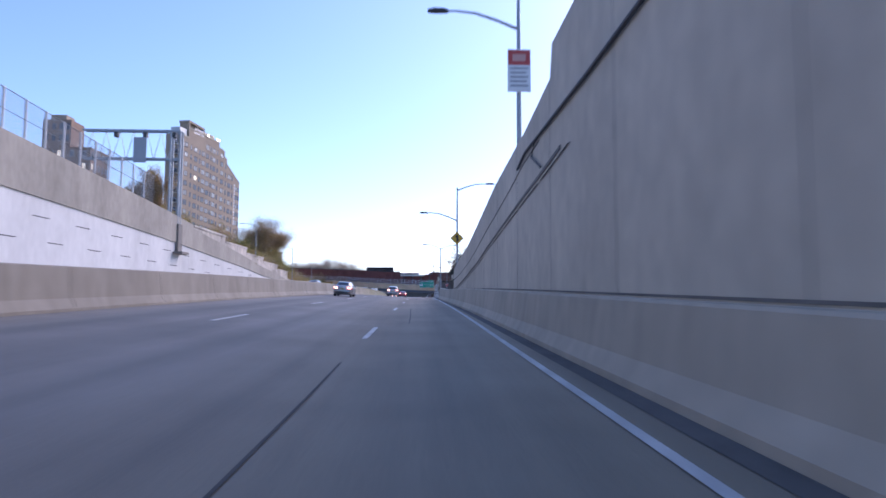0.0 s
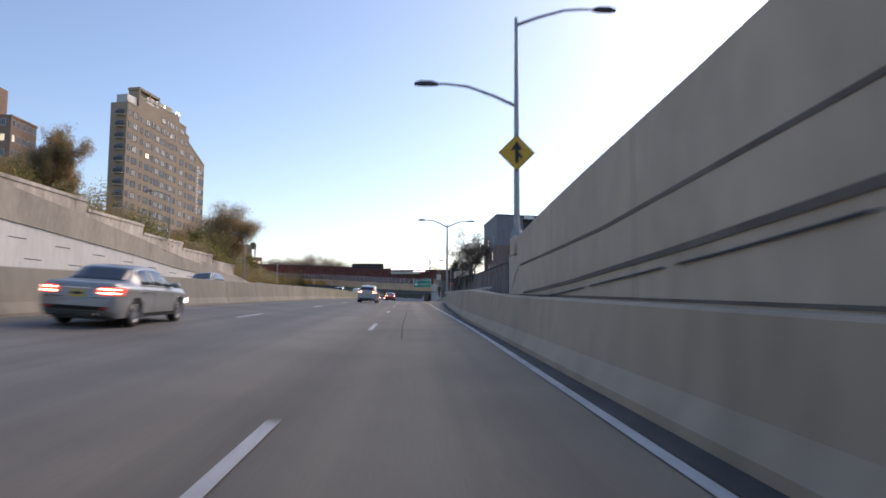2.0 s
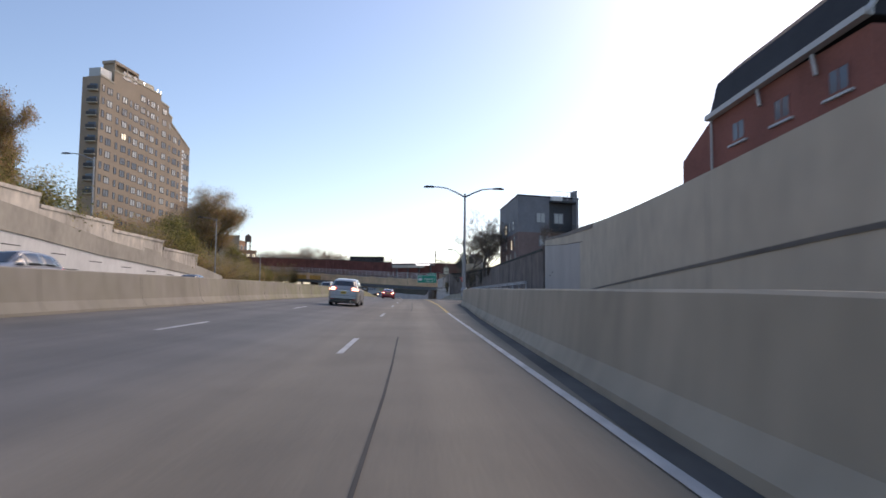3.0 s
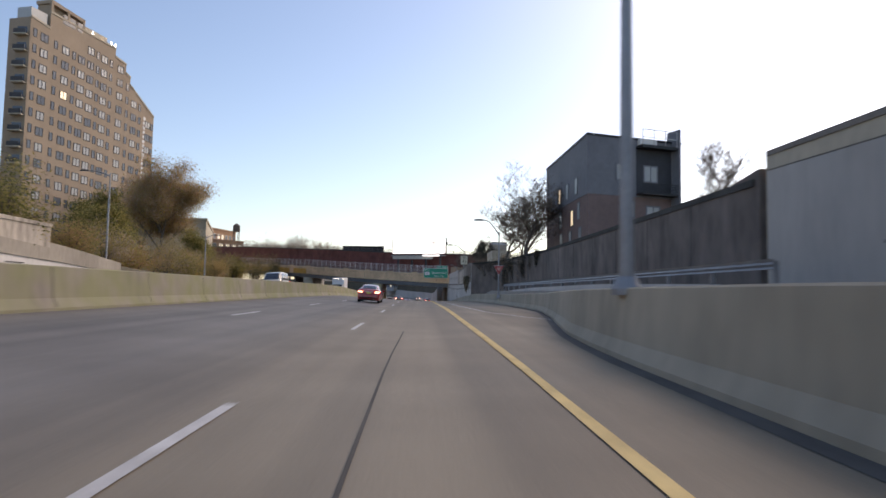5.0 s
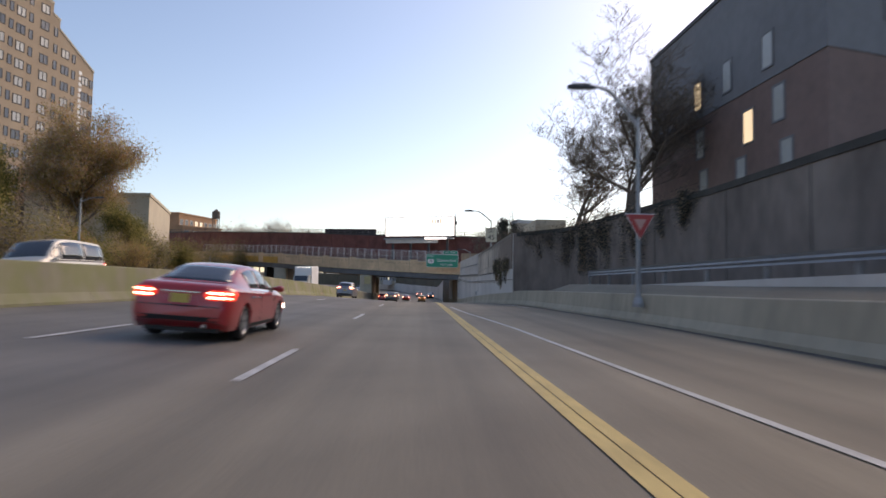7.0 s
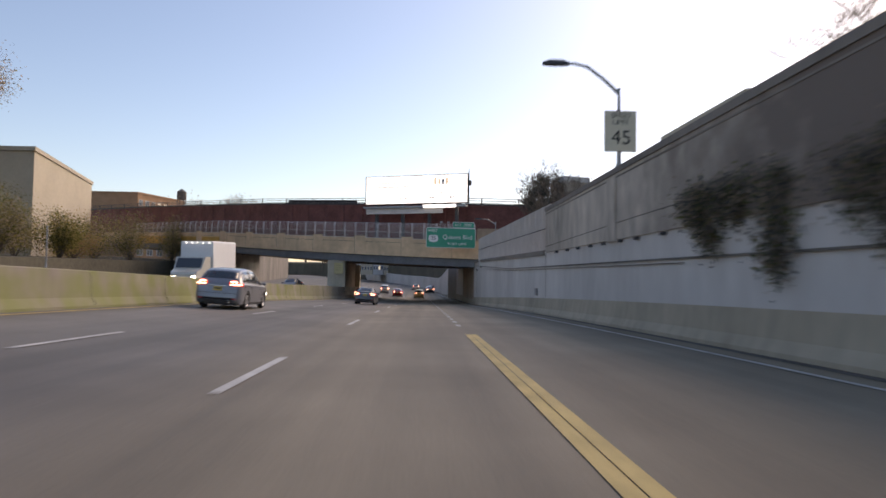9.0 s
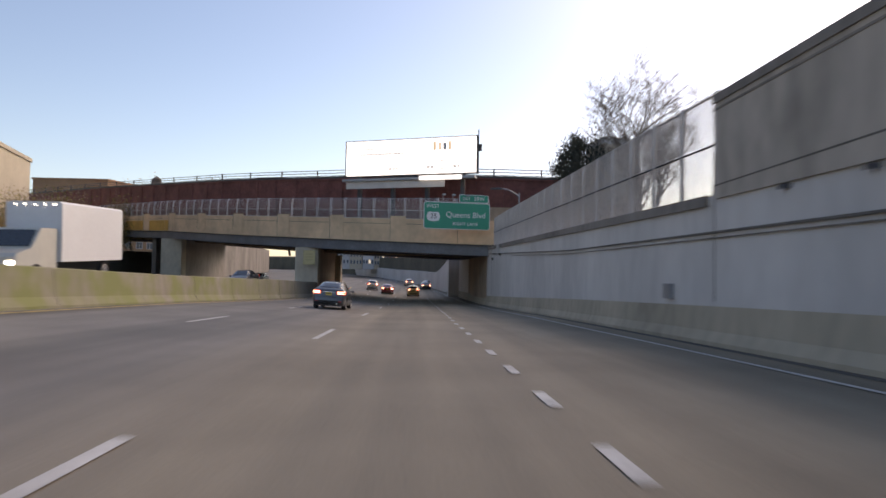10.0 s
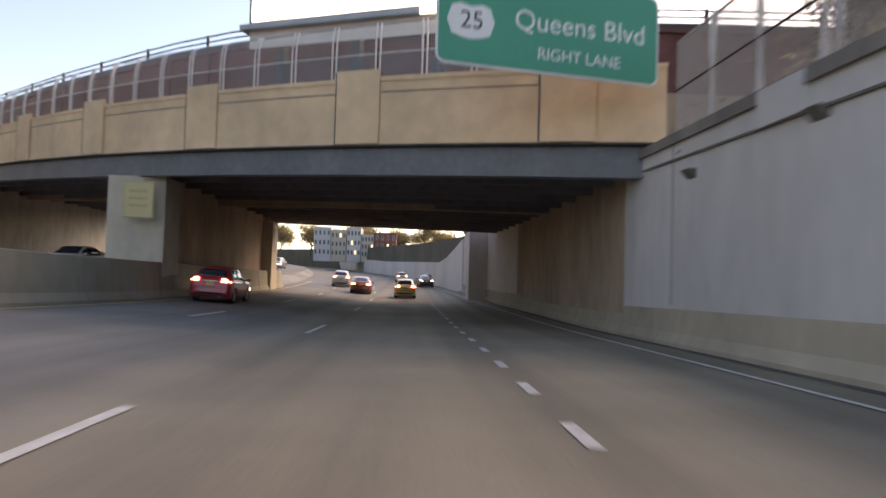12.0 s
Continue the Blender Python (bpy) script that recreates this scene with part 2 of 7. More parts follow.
ASPHALT = asphalt()
GRIME = surface("dark_grime", (0.07, 0.068, 0.062), 0.9, 0.4, 6.0, 0.6)
SOIL = surface("dry_ground", (0.11, 0.10, 0.07), 0.95, 0.4, 2.0, 0.1)
CONCRETE = surface("weathered_concrete", (0.54, 0.478, 0.37), 0.85, 0.24, 2.2, 0.2, bump=0.15, streak=0.6)
SEAM = surface("stained_joint", (0.17, 0.155, 0.135), 0.95, 0.35, 4.0, 0.5)
# Far pier wall: colour kept dark to carry the shade under the bridge.
PIER_WALL_SHADED = surface("shaded_pier_wall", (0.27, 0.245, 0.22), 0.9, 0.35, 2.0, 0.3, streak=0.4)
OCHRE = surface("ochre_paint", (0.66, 0.37, 0.09), 0.8, 0.25, 2.0, 0.3)
GUTTER = surface("dirty_gutter_asphalt", (0.10, 0.095, 0.088), 0.9, 0.4, 6.0, 0.6)
CONCRETE_MEDIAN = surface("brown_grey_concrete", (0.33, 0.295, 0.245), 0.85, 0.3, 3.0, 0.25, bump=0.15, streak=0.35)
CONCRETE_BARRIER = surface("olive_grey_concrete", (0.44, 0.385, 0.29), 0.85, 0.3, 3.0, 0.25, bump=0.15, streak=0.35)
CONCRETE_GREEN_PATCHED = green_patched_concrete()
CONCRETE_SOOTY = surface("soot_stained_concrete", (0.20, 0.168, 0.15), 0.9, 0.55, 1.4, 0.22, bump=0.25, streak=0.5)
CONCRETE_DARK = surface("stained_concrete", (0.23, 0.205, 0.18), 0.9, 0.4, 2.5, 0.3, bump=0.2, streak=0.3)
CONCRETE_BAND = surface("weathered_concrete_band", (0.50, 0.44, 0.37), 0.85, 0.6, 1.6, 0.16, bump=0.2, streak=0.45)
CONCRETE_TIER = stained_tier()
CONCRETE_PALE = surface("pale_painted_concrete", (0.62, 0.60, 0.57), 0.8, 0.16, 2.0, 0.2, bump=0.1, streak=0.4)
CONCRETE_PATCH = surface("repainted_concrete", (0.46, 0.44, 0.41), 0.85, 0.16, 2.0, 0.2, bump=0.1, streak=0.4)
CONCRETE_TAN = surface("tan_painted_concrete", (0.74, 0.53, 0.34), 0.8, 0.22, 1.5, 0.3, bump=0.1)
PAINT_WHITE = surface("road_paint_white", (0.55, 0.55, 0.53), 0.7, 0.3, 12.0, 1.5)
PAINT_YELLOW = surface("road_paint_yellow", (0.62, 0.46, 0.17), 0.7, 0.3, 12.0, 1.5)
STEEL = surface("galvanised_steel", (0.33, 0.34, 0.35), 0.5, 0.15, 8.0, 1.0, metal=0.6)
STEEL_DARK = surface("dark_painted_steel", (0.06, 0.06, 0.065), 0.6, 0.3, 5.0, 0.6)
# Underside colour lightened to stand in for haze below the deck.
UNDERSIDE = surface("hazed_underside_paint", (0.17, 0.148, 0.155), 0.7, 0.35, 3.0, 0.4)
GIRDER = surface("blue_grey_girder_paint", (0.16, 0.17, 0.185), 0.6, 0.25, 4.0, 0.5)
RUST = surface("oxide_red_girder", (0.19, 0.07, 0.06), 0.75, 0.4, 3.0, 0.5)
BLACK = surface("black_board", (0.025, 0.022, 0.022), 0.8, 0.3)
SIGN_GREEN = surface("reflective_green", (0.015, 0.30, 0.19), 0.45, 0.08)
SIGN_WHITE = surface("sign_white", (0.75, 0.75, 0.74), 0.5, 0.06)
SIGN_YELLOW = surface("sign_yellow", (0.62, 0.36, 0.03), 0.5, 0.1)
SIGN_RED = surface("sign_red", (0.50, 0.07, 0.06), 0.5, 0.1)
SIGN_BLACK = surface("sign_black", (0.02, 0.02, 0.02), 0.5, 0.1)
BRICK_TAN = surface("tan_brick", (0.39, 0.305, 0.225), 0.9, 0.14, 3.0, 0.15)
BRICK_ORANGE = surface("orange_tan_brick", (0.40, 0.235, 0.14), 0.9, 0.2, 4.0, 0.3)
BRICK_RED = surface("red_brick", (0.26, 0.095, 0.075), 0.9, 0.25, 5.0, 0.3)
BRICK_BROWN = surface("brown_brick", (0.30, 0.205, 0.15), 0.9, 0.18, 4.0, 0.3)
BRICK_PALE = surface("pale_render", (0.5, 0.44, 0.34), 0.9, 0.12, 2.0, 0.2)
RENDER_TAN = surface("weathered_tan_render", (0.36, 0.315, 0.26), 0.9, 0.25, 1.5, 0.3)
SIDING = surface("dark_grey_siding", (0.20, 0.205, 0.225), 0.75, 0.15, 2.0, 0.3)
ROOFING = surface("dark_slate_roof", (0.03, 0.032, 0.04), 0.85, 0.25, 6.0, 0.5)
TRIM = surface("pale_trim", (0.5, 0.5, 0.5), 0.6, 0.1)
GLASS = glossy("window_glass", (0.10, 0.12, 0.15), 0.12)
LIT = glow("lit_window", (1.0, 0.8, 0.45), 0.65)
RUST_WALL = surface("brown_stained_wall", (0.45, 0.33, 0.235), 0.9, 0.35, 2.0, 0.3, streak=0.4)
STEEL_PALE = surface("pale_grey_steel", (0.62, 0.59, 0.56), 0.6, 0.12, 6.0, 0.8)
PRINT_GREY = surface("grey_print", (0.35, 0.36, 0.38), 0.6, 0.1)
PRINT_TAN = surface("tan_print", (0.46, 0.38, 0.2), 0.6, 0.1)
PRINT_LIT = glow("billboard_print", (0.62, 0.64, 0.68), 0.4, (0.3, 0.3, 0.3))
PRINT_LIT_TAN = glow("billboard_tan_print", (0.75, 0.58, 0.36), 0.6, (0.3, 0.3, 0.3))
LED = glow("billboard_light", (0.95, 0.97, 1.0), 1.3, (0.5, 0.5, 0.5))
LEAF_GREEN = leafy("green_leaves", (0.13, 0.14, 0.04))
LEAF_OLIVE = leafy("yellowing_leaves", (0.38, 0.31, 0.11))
LEAF_RUST = leafy("russet_leaves", (0.44, 0.27, 0.14))
LEAF_GREY = leafy("dry_brown_leaves", (0.42, 0.335, 0.255))
NEEDLES = surface("dark_needles", (0.035, 0.04, 0.03), 0.85, 0.4, 3.0, 0.4)
TWIG = surface("pale_brown_twigs", (0.27, 0.215, 0.175), 0.9, 0.3, 8.0, 1.0)
BARK = surface("grey_brown_bark", (0.14, 0.115, 0.095), 0.9, 0.3, 8.0, 1.0)
TYRE = surface("tyre_rubber", (0.022, 0.022, 0.024), 0.85, 0.2)
RIM = surface("alloy_rim", (0.42, 0.43, 0.44), 0.35, 0.1, metal=0.7)
PLATE = surface("number_plate", (0.62, 0.42, 0.08), 0.5, 0.1)
CAR_GLASS = glossy("car_glass", (0.035, 0.042, 0.05), 0.08)
CAR_GLASS.node_tree.nodes["Principled BSDF"].inputs["IOR"].default_value = 1.9
TAIL = glow("tail_lamp", (1.0, 0.06, 0.03), 0.9, (0.4, 0.02, 0.02))
TAIL_CORE = glow("tail_lamp_core", (1.0, 0.55, 0.35), 6.0)
HEAD = glow("head_lamp", (1.0, 0.95, 0.85), 9.0)
CHROME = surface("chrome_trim", (0.6, 0.6, 0.6), 0.25, 0.05, metal=0.9)
BLACK_TRIM = surface("black_trim", (0.02, 0.02, 0.022), 0.5, 0.15)
GLASS_SKY = glossy("window_glass_with_blinds", (0.46, 0.47, 0.46), 0.2)
# Near-black siding tone that paints the shade of the balcony recess.
SIDING_SHADED = surface("shaded_recess_siding", (0.055, 0.057, 0.065), 0.75, 0.2, 2.0, 0.3)
SIDING_BROWN = surface("brown_grey_siding", (0.225, 0.155, 0.14), 0.8, 0.2, 2.0, 0.3)
SIGN_PINK = surface("faded_red", (0.6, 0.33, 0.28), 0.5, 0.1)
SIGN_CREAM = surface("sign_cream", (0.66, 0.62, 0.48), 0.5, 0.06)
SIGN_AMBER = surface("sign_amber", (0.56, 0.47, 0.24), 0.5, 0.08)
# ---- ground, road and its markings ----
FACE_Y, FACE_X = (-80, 66, 134, 134.5, 178, 193, 197, 700), (3.95, 3.95, 14.2, 14.0, 14.0, 11.0, 7.65, 7.65)
LOW_Y, LOW_X = (-80, 70, 95, 112, 117, 122, 128, 140, 150, 170, 197, 700), (2.5, 2.5, 3.3, 4.1, 4.25, 4.42, 5.0, 7.0, 8.4, 8.5, 7.5, 7.5)
LEFT_TOP_Y, LEFT_TOP_Z = (-80, 0, 50, 62, 82, 87, 101, 125, 138, 158, 175, 187, 230, 300, 700), (17, 16.2, 14.9, 14.3, 13.2, 12.9, 11.8, 10.0, 8.7, 7.6, 6.6, 5.6, 4.2, 5.0, 12)
RIGHT_TOP_Y = (-80, 0, 18, 18.3, 23, 31, 45, 50, 60, 66, 74, 81, 89, 110, 134, 134.5, 178, 197, 226, 226.2, 262, 300, 700)
RIGHT_TOP_Z = (9.6, 8.9, 8.7, 7.75, 7.3, 6.95, 5.6, 5.2, 4.72, 4.28, 4.62, 4.9, 5.3, 6.7, 8.5, 7.5, 7.5, 6.9, 6.65, 4.35, 4.75, 5.0, 12)


def right_face(y):
    return lerp(y, FACE_Y, FACE_X) + bend(y)


def low_face(y):
    return lerp(y, LOW_Y, LOW_X) + bend(y)


def left_face(y):
    return lerp(y, (-80, 150, 187, 230, 300, 700), (-33.3, -33.3, -35, -38, -44, -44)) + bend(y)


def left_top(y):
    return lerp(y, LEFT_TOP_Y, LEFT_TOP_Z)


def right_top(y):
    return lerp(y, RIGHT_TOP_Y, RIGHT_TOP_Z)


def terrace(y):
    """Level of the side street behind the low barrier."""
    return lerp(y, (60, 85, 110, 134, 185, 195, 200), (0.6, 1.9, 2.5, 3.0, 3.1, 2.2, 1.5)) if y > 60 else level(y)


def build_ground():
    rows, bm = [], bmesh.new()
    for y in [-400, -80] + [float(v) for v in range(-60, 460, 6)] + [520, 600, 700, 1000, 2500]:
        yy = min(max(y, -80), 700)
        lt, rt, lf, rf = left_top(yy), right_top(yy), left_face(yy), right_face(yy)
        base, b = level(yy) - 0.12, bend(yy)
        over = 262 < y < 320
        rows.append([bm.verts.new(p) for p in (
            (-2500, y, 12), (-400 + b, y, lt + 3), (-150 + b, y, lt + 3), (lf - 25, y, lt + 0.5), (lf - 0.9, y, lt - 0.2), (lf - 0.5, y, base + 0.6), (-16 + b, y, base + 0.6), (-1.2 + b, y, base),
            (rf + 0.3, y, base), (rf + 0.7, y, rt - 0.25), (rf + 30, y, rt + (0.2 if over else 0.5)), (150, y, rt + 2), (400, y, rt + 3), (2500, y, 12))])
    for a, b in zip(rows, rows[1:]):
        for k in range(len(a) - 1):
            bm.faces.new((a[k], a[k + 1], b[k + 1], b[k]))
    solid("ground", bm, SOIL, "dry brown earth with thin grass on both banks", "ground", kind="structure")


def build_road():
    rows, bm = [], bmesh.new()
    for y in [float(v) for v in range(-80, 480, 4)]:
        b = bend(y)
        xs = [left_face(y) - 0.2, -15.2 + b, -11.1 + b, -9.9 + b, -5.3 + b, -1.2 + b, 1.8 + b, low_face(y) + 0.2]
        rows.append([bm.verts.new((x, y, road_z(x - b, y))) for x in xs])
    for a, b in zip(rows, rows[1:]):
        for k in range(len(a) - 1):
            bm.faces.new((a[k], a[k + 1], b[k + 1], b[k]))
    return solid("road", bm, ASPHALT, "worn grey asphalt carriageway of a sunken expressway", "road", kind="structure")


def strip(parent, name, material, y0, y1, x_of, width, label="", lift=0.012):
    n = max(1, int((y1 - y0) / 3))
    rows, bm = [], bmesh.new()
    for y in steps(y0, y1, n):
        x = x_of(y)
        rows.append([bm.verts.new((x + bend(y) + d, y, road_z(x + d, y) + lift)) for d in (-width / 2, width / 2)])
    for a, b in zip(rows, rows[1:]):
        bm.faces.new((a[0], a[1], b[1], b[0]))
    return part(name, bm, material, parent, label)


build_ground()
road = build_road()


def dash_x(y):
    return lerp(y, (-80, 0, 40, 60, 100, 150, 200, 230, 260, 300, 400), (-1.3, -1.2, -0.95, -0.82, -1.0, -1.2, -1.45, -1.55, -1.5, -1.4, -1.2))


def edge_x(y):
    return lerp(y, (-80, 0, 60, 100, 120, 150, 170, 190, 210, 235, 265, 400), (1.75, 1.8, 2.2, 2.25, 2.46, 2.46, 2.22, 2.08, 2.15, 2.28, 2.7, 2.7))


DASH_STARTS = (-34.5, -18.2, -2.0, 14.4, 30.6, 46.9, 63.4, 79.8, 96.2, 112.8, 128.4, 143.0, 157.5, 171.4, 185.2, 199.0, 213.0, 226.5, 240.5, 254.8, 268.9, 283, 297, 311, 325, 339, 353, 367)
for y in DASH_STARTS:
    strip(road, "lane_dash", PAINT_WHITE, y, y + 3.7, dash_x, 0.13)
    strip(road, "lane_dash", PAINT_WHITE, y + 2.6, y + 6.2, lambda v: -5.3, 0.13)
strip(road, "edge_line", PAINT_WHITE, -60, 101, edge_x, 0.12, "white edge line")
strip(road, "edge_line", PAINT_YELLOW, 101, 209, edge_x, 0.15, "yellow edge line")
strip(road, "edge_line", PAINT_YELLOW, 118, 209, lambda v: edge_x(v) + lerp(v, (118, 152), (0.0, 0.158)), 0.15, "second yellow edge line", 0.016)
for k in range(32):
    strip(road, "lane_dash", PAINT_WHITE, 213.0 + 2.6 * k, 213.95 + 2.6 * k, edge_x, 0.14)
strip(road, "edge_line", PAINT_YELLOW, 196, 330, lambda v: lerp(v, (170, 240, 262, 281, 330), (-9.3, -9.75, -9.4, -9.2, -9.2)) + 0.45, 0.13, "yellow line along the median foot")
strip(road, "edge_line", PAINT_WHITE, 137, 186, lambda v: lerp(v, (137, 141, 146, 158, 168, 178, 186), (6.6, 5.5, 4.6, 4.0, 3.6, 2.9, 2.6)), 0.12, "white edge line")
strip(road, "edge_line", PAINT_WHITE, 186, 420, lambda v: lerp(v, (186, 200, 232, 275, 420), (7.0, 6.65, 6.35, 6.4, 6.1)), 0.12, "white edge line")
for x, y0, y1 in ((-1.15, -40, 10), (0.1, 60, 84), (0.35, 104, 128), (-0.2, 20, 33)):
    strip(road, "tar_seam", GRIME, y0, y1, lambda v, x=x: x + 0.03 * math.sin(0.35 * v + x), 0.035, "dark tar seam", 0.008)
strip(road, "gutter_strip", GUTTER, -60, 320, lambda v: low_face(v) - bend(v) - 0.15, 0.28, "dark grime along the barrier foot", 0.006)


# ---- walls and barriers ----
def wall_run(name, label, material, ys, section, category="wall"):
    """section(y) gives the wall's outline across the road as (x, z) pairs."""
    bm = bmesh.new()
    loft(bm, [[(x, y, z) for x, z in section(y)] for y in ys])
    return solid(name, bm, material, label, category, kind="structure")


def median_x(y):
    return lerp(y, (-80, 60, 130, 170, 240, 262, 281, 320), (-8.9, -9.1, -8.8, -9.3, -9.75, -9.4, -9.2, -9.2)) + bend(y)


def median_top(y):
    return lerp(y, (-80, 240, 262, 281, 310), (1.2, 1.2, 1.5, 1.55, 1.4))


def barrier_top(y):
    return lerp(y, (-80, 62, 70, 100, 117, 128, 140, 155, 166, 320), (1.03, 1.05, 1.23, 1.3, 1.33, 1.27, 1.22, 1.08, 1.0, 1.0))


median = wall_run("median_barrier", "grey concrete median barrier, worn and stained", CONCRETE_GREEN_PATCHED, steps(-80, 308, 64),
                  lambda y: [(median_x(y) - dx, road_z(median_x(y) - bend(y), y) + z) for dx, z in ((0, -0.1), (0, 0.08), (0.14, 0.34), (0.22, median_top(y) - 0.03), (0.25, median_top(y)), (0.42, median_top(y)), (0.45, median_top(y) - 0.03), (0.53, 0.34), (0.67, 0.08), (0.67, -0.1))], "barrier")
for k in range(62):
    y = -74 + 6.1 * k
    bm = bmesh.new()
    loft(bm, [[(median_x(v) - dx, v, road_z(median_x(v) - bend(v), v) + z) for dx, z in ((-0.004, 0.1), (0.134, 0.345), (0.213, median_top(v) - 0.04), (0.3, median_top(v) - 0.06), (0.3, 0.1))] for v in (y - 0.012, y + 0.012)])
    part("barrier_joint", bm, SEAM, median)
low_wall = wall_run("barrier_right", "low grey concrete safety barrier with a dirty foot", CONCRETE_BARRIER, steps(-80, 320, 100),
                    lambda y: [(low_face(y) + dx, level(y) + z) for dx, z in ((0, -0.1), (0, 0.1), (0.12, 0.33), (0.2, barrier_top(y) - 0.03), (0.23, barrier_top(y)), (0.52, barrier_top(y)), (0.55, barrier_top(y) - 0.03), (0.6, -0.1))], "barrier")
wall_a = wall_run("wall_right", "tall weathered concrete retaining wall with stained joints", CONCRETE, sorted(set(steps(-80, 134, 50) + [18.0, 18.3, 66.0])),
                  lambda y: [(right_face(y), level(y) - 0.2), (right_face(y), right_top(y)), (right_face(y) + 0.6, right_top(y)), (right_face(y) + 0.6, level(y) - 0.2)])
wall_run("barrier_apron", "concrete apron between barrier and wall", CONCRETE, steps(-80, 66, 20),
         lambda y: [(low_face(y) + 0.3, level(y) - 0.1), (low_face(y) + 0.3, level(y) + 0.98), (right_face(y) + 0.1, level(y) + 1.0), (right_face(y) + 0.1, level(y) - 0.1)])
wall_run("side_street", "grey asphalt side street climbing behind the barrier", ASPHALT, steps(66, 198, 30),
         lambda y: [(low_face(y) + 0.4, level(y) - 0.1), (low_face(y) + 0.4, min(terrace(y), level(y) + 0.95)), (low_face(y) + min(1.2, 0.4 + 0.2 * (right_face(y) - low_face(y))), terrace(y)), (right_face(y) + 0.2, terrace(y)), (right_face(y) + 0.2, level(y) - 0.1)], "road")
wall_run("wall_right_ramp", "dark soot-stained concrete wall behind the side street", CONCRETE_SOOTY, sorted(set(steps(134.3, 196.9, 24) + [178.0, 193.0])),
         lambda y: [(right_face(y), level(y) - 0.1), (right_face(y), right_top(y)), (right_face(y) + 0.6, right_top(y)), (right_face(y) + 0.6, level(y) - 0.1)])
wall_b = wall_run("wall_bridge_approach", "pale grey concrete retaining wall leading to the bridge", CONCRETE_PALE, sorted(set(steps(197, 318, 40) + [226.0, 226.2])),
                  lambda y: [(right_face(y) + 0.04, level(y) + 0.9), (right_face(y) + 0.04, right_top(y)), (right_face(y) + 0.6, right_top(y)), (right_face(y) + 0.6, level(y) + 0.9)])
wall_run("wall_left", "pale grey concrete retaining wall of the far carriageway", CONCRETE_PALE, steps(-80, 187, 60),
         lambda y: [(left_face(y), level(y)), (left_face(y), left_top(y) - 0.33 * (left_top(y) - level(y))), (left_face(y) - 0.6, left_top(y) - 0.33 * (left_top(y) - level(y))), (left_face(y) - 0.6, level(y))])
wall_run("wall_left_upper", "weathered concrete upper band of the far wall", CONCRETE_MEDIAN, steps(-80, 187, 60),
         lambda y: [(left_face(y) + 0.15, left_top(y) - 0.33 * (left_top(y) - level(y))), (left_face(y) + 0.15, left_top(y)), (left_face(y) - 0.6, left_top(y)), (left_face(y) - 0.6, left_top(y) - 0.33 * (left_top(y) - level(y)))])


def band(parent, name, material, y0, y1, x_of, z_of, h, d, label="", n=None):
    """A moulding or groove filling proud of a wall face by d, h high, following z_of."""
    bm = bmesh.new()
    tall = h if callable(h) else lambda y: h
    ys = steps(y0, y1, n or max(1, int((y1 - y0) / 3)))
    loft(bm, [[(x_of(y) - d, y, z_of(y) - tall(y) / 2), (x_of(y) - d, y, z_of(y) + tall(y) / 2), (x_of(y) + 0.05, y, z_of(y) + tall(y) / 2), (x_of(y) + 0.05, y, z_of(y) - tall(y) / 2)] for y in ys])
    return part(name, bm, material, parent, label)


# joints, ledge and conduit on the tall wall
def joint_1(y):
    return lerp(y, (10, 22, 27, 36, 42, 48, 57, 66, 74, 88.7, 110, 134), (6.35, 6.3, 5.75, 5.0, 4.4, 3.95, 3.45, 3.25, 3.22, 2.95, 2.54, 2.1))


def joint_2(y):
    return lerp(y, (10, 19, 23, 36, 40, 45, 52, 60, 67, 74), (5.92, 5.22, 4.97, 4.02, 3.6, 3.32, 2.87, 2.48, 2.28, 2.16))


band(wall_a, "joint", SEAM, 20, 133, right_face, joint_1, 0.07, 0.014, "stained horizontal joint")
band(wall_a, "ledge", SEAM, 17, 74, right_face, joint_2, lambda y: lerp(y, (17, 50, 74), (0.12, 0.1, 0.05)), 0.03, "dark ledge")
band(wall_a, "joint", SEAM, -60, 66, right_face, lambda y: level(y) + 1.05, 0.045, 0.015, "dark joint along the barrier top")
band(wall_a, "coping", CONCRETE_DARK, 96, 133.9, right_face, lambda y: right_top(y) - 0.1, 0.2, 0.05, "dark stained coping")
band(wall_a, "joint", SEAM, 100, 133.9, right_face, lambda y: right_top(y) - 0.75, 0.05, 0.012, "stained joint below the coping")
for k in range(12):
    y0 = 16 + 4.2 * k
    bm = bmesh.new()
    tube(bm, [(right_face(y) - 0.03, y, joint_2(y) - 0.21) for y in steps(y0, y0 + 3.7, 3)], 0.02, 6)
    part("conduit", bm, STEEL_DARK, wall_a, "dark steel conduit length")
bm = bmesh.new()
tube(bm, [(3.88, -30, 6.6), (3.88, 0, 6.45), (3.88, 14, 6.35), (3.88, 22.3, 6.45), (3.88, 24, 6.2)], 0.05, 8)
part("conduit", bm, STEEL_DARK, wall_a, "dark steel conduit")
bm = bmesh.new()
tube(bm, [(3.88, 20.5, 6.4), (3.88, 21, 6.0), (3.88, 19.5, 5.35)], 0.035, 8)
part("conduit", bm, STEEL_DARK, wall_a, "dark steel conduit")
for k in range(15):
    y = -6 + 6.1 * k
    bm = bmesh.new()
    box(bm, right_face(y) - 0.006, right_face(y) + 0.1, y - 0.012, y + 0.012, level(y) + 1.0, right_top(y) - 0.05)
    part("wall_joint", bm, CONCRETE_DARK, wall_a, "vertical construction joint")
bm = bmesh.new()
box(bm, 4.35, 5.05, 69.5, 70.5, 3.9, 4.62)
part("plinth", bm, CONCRETE, wall_a, "concrete block under the lamp pole")
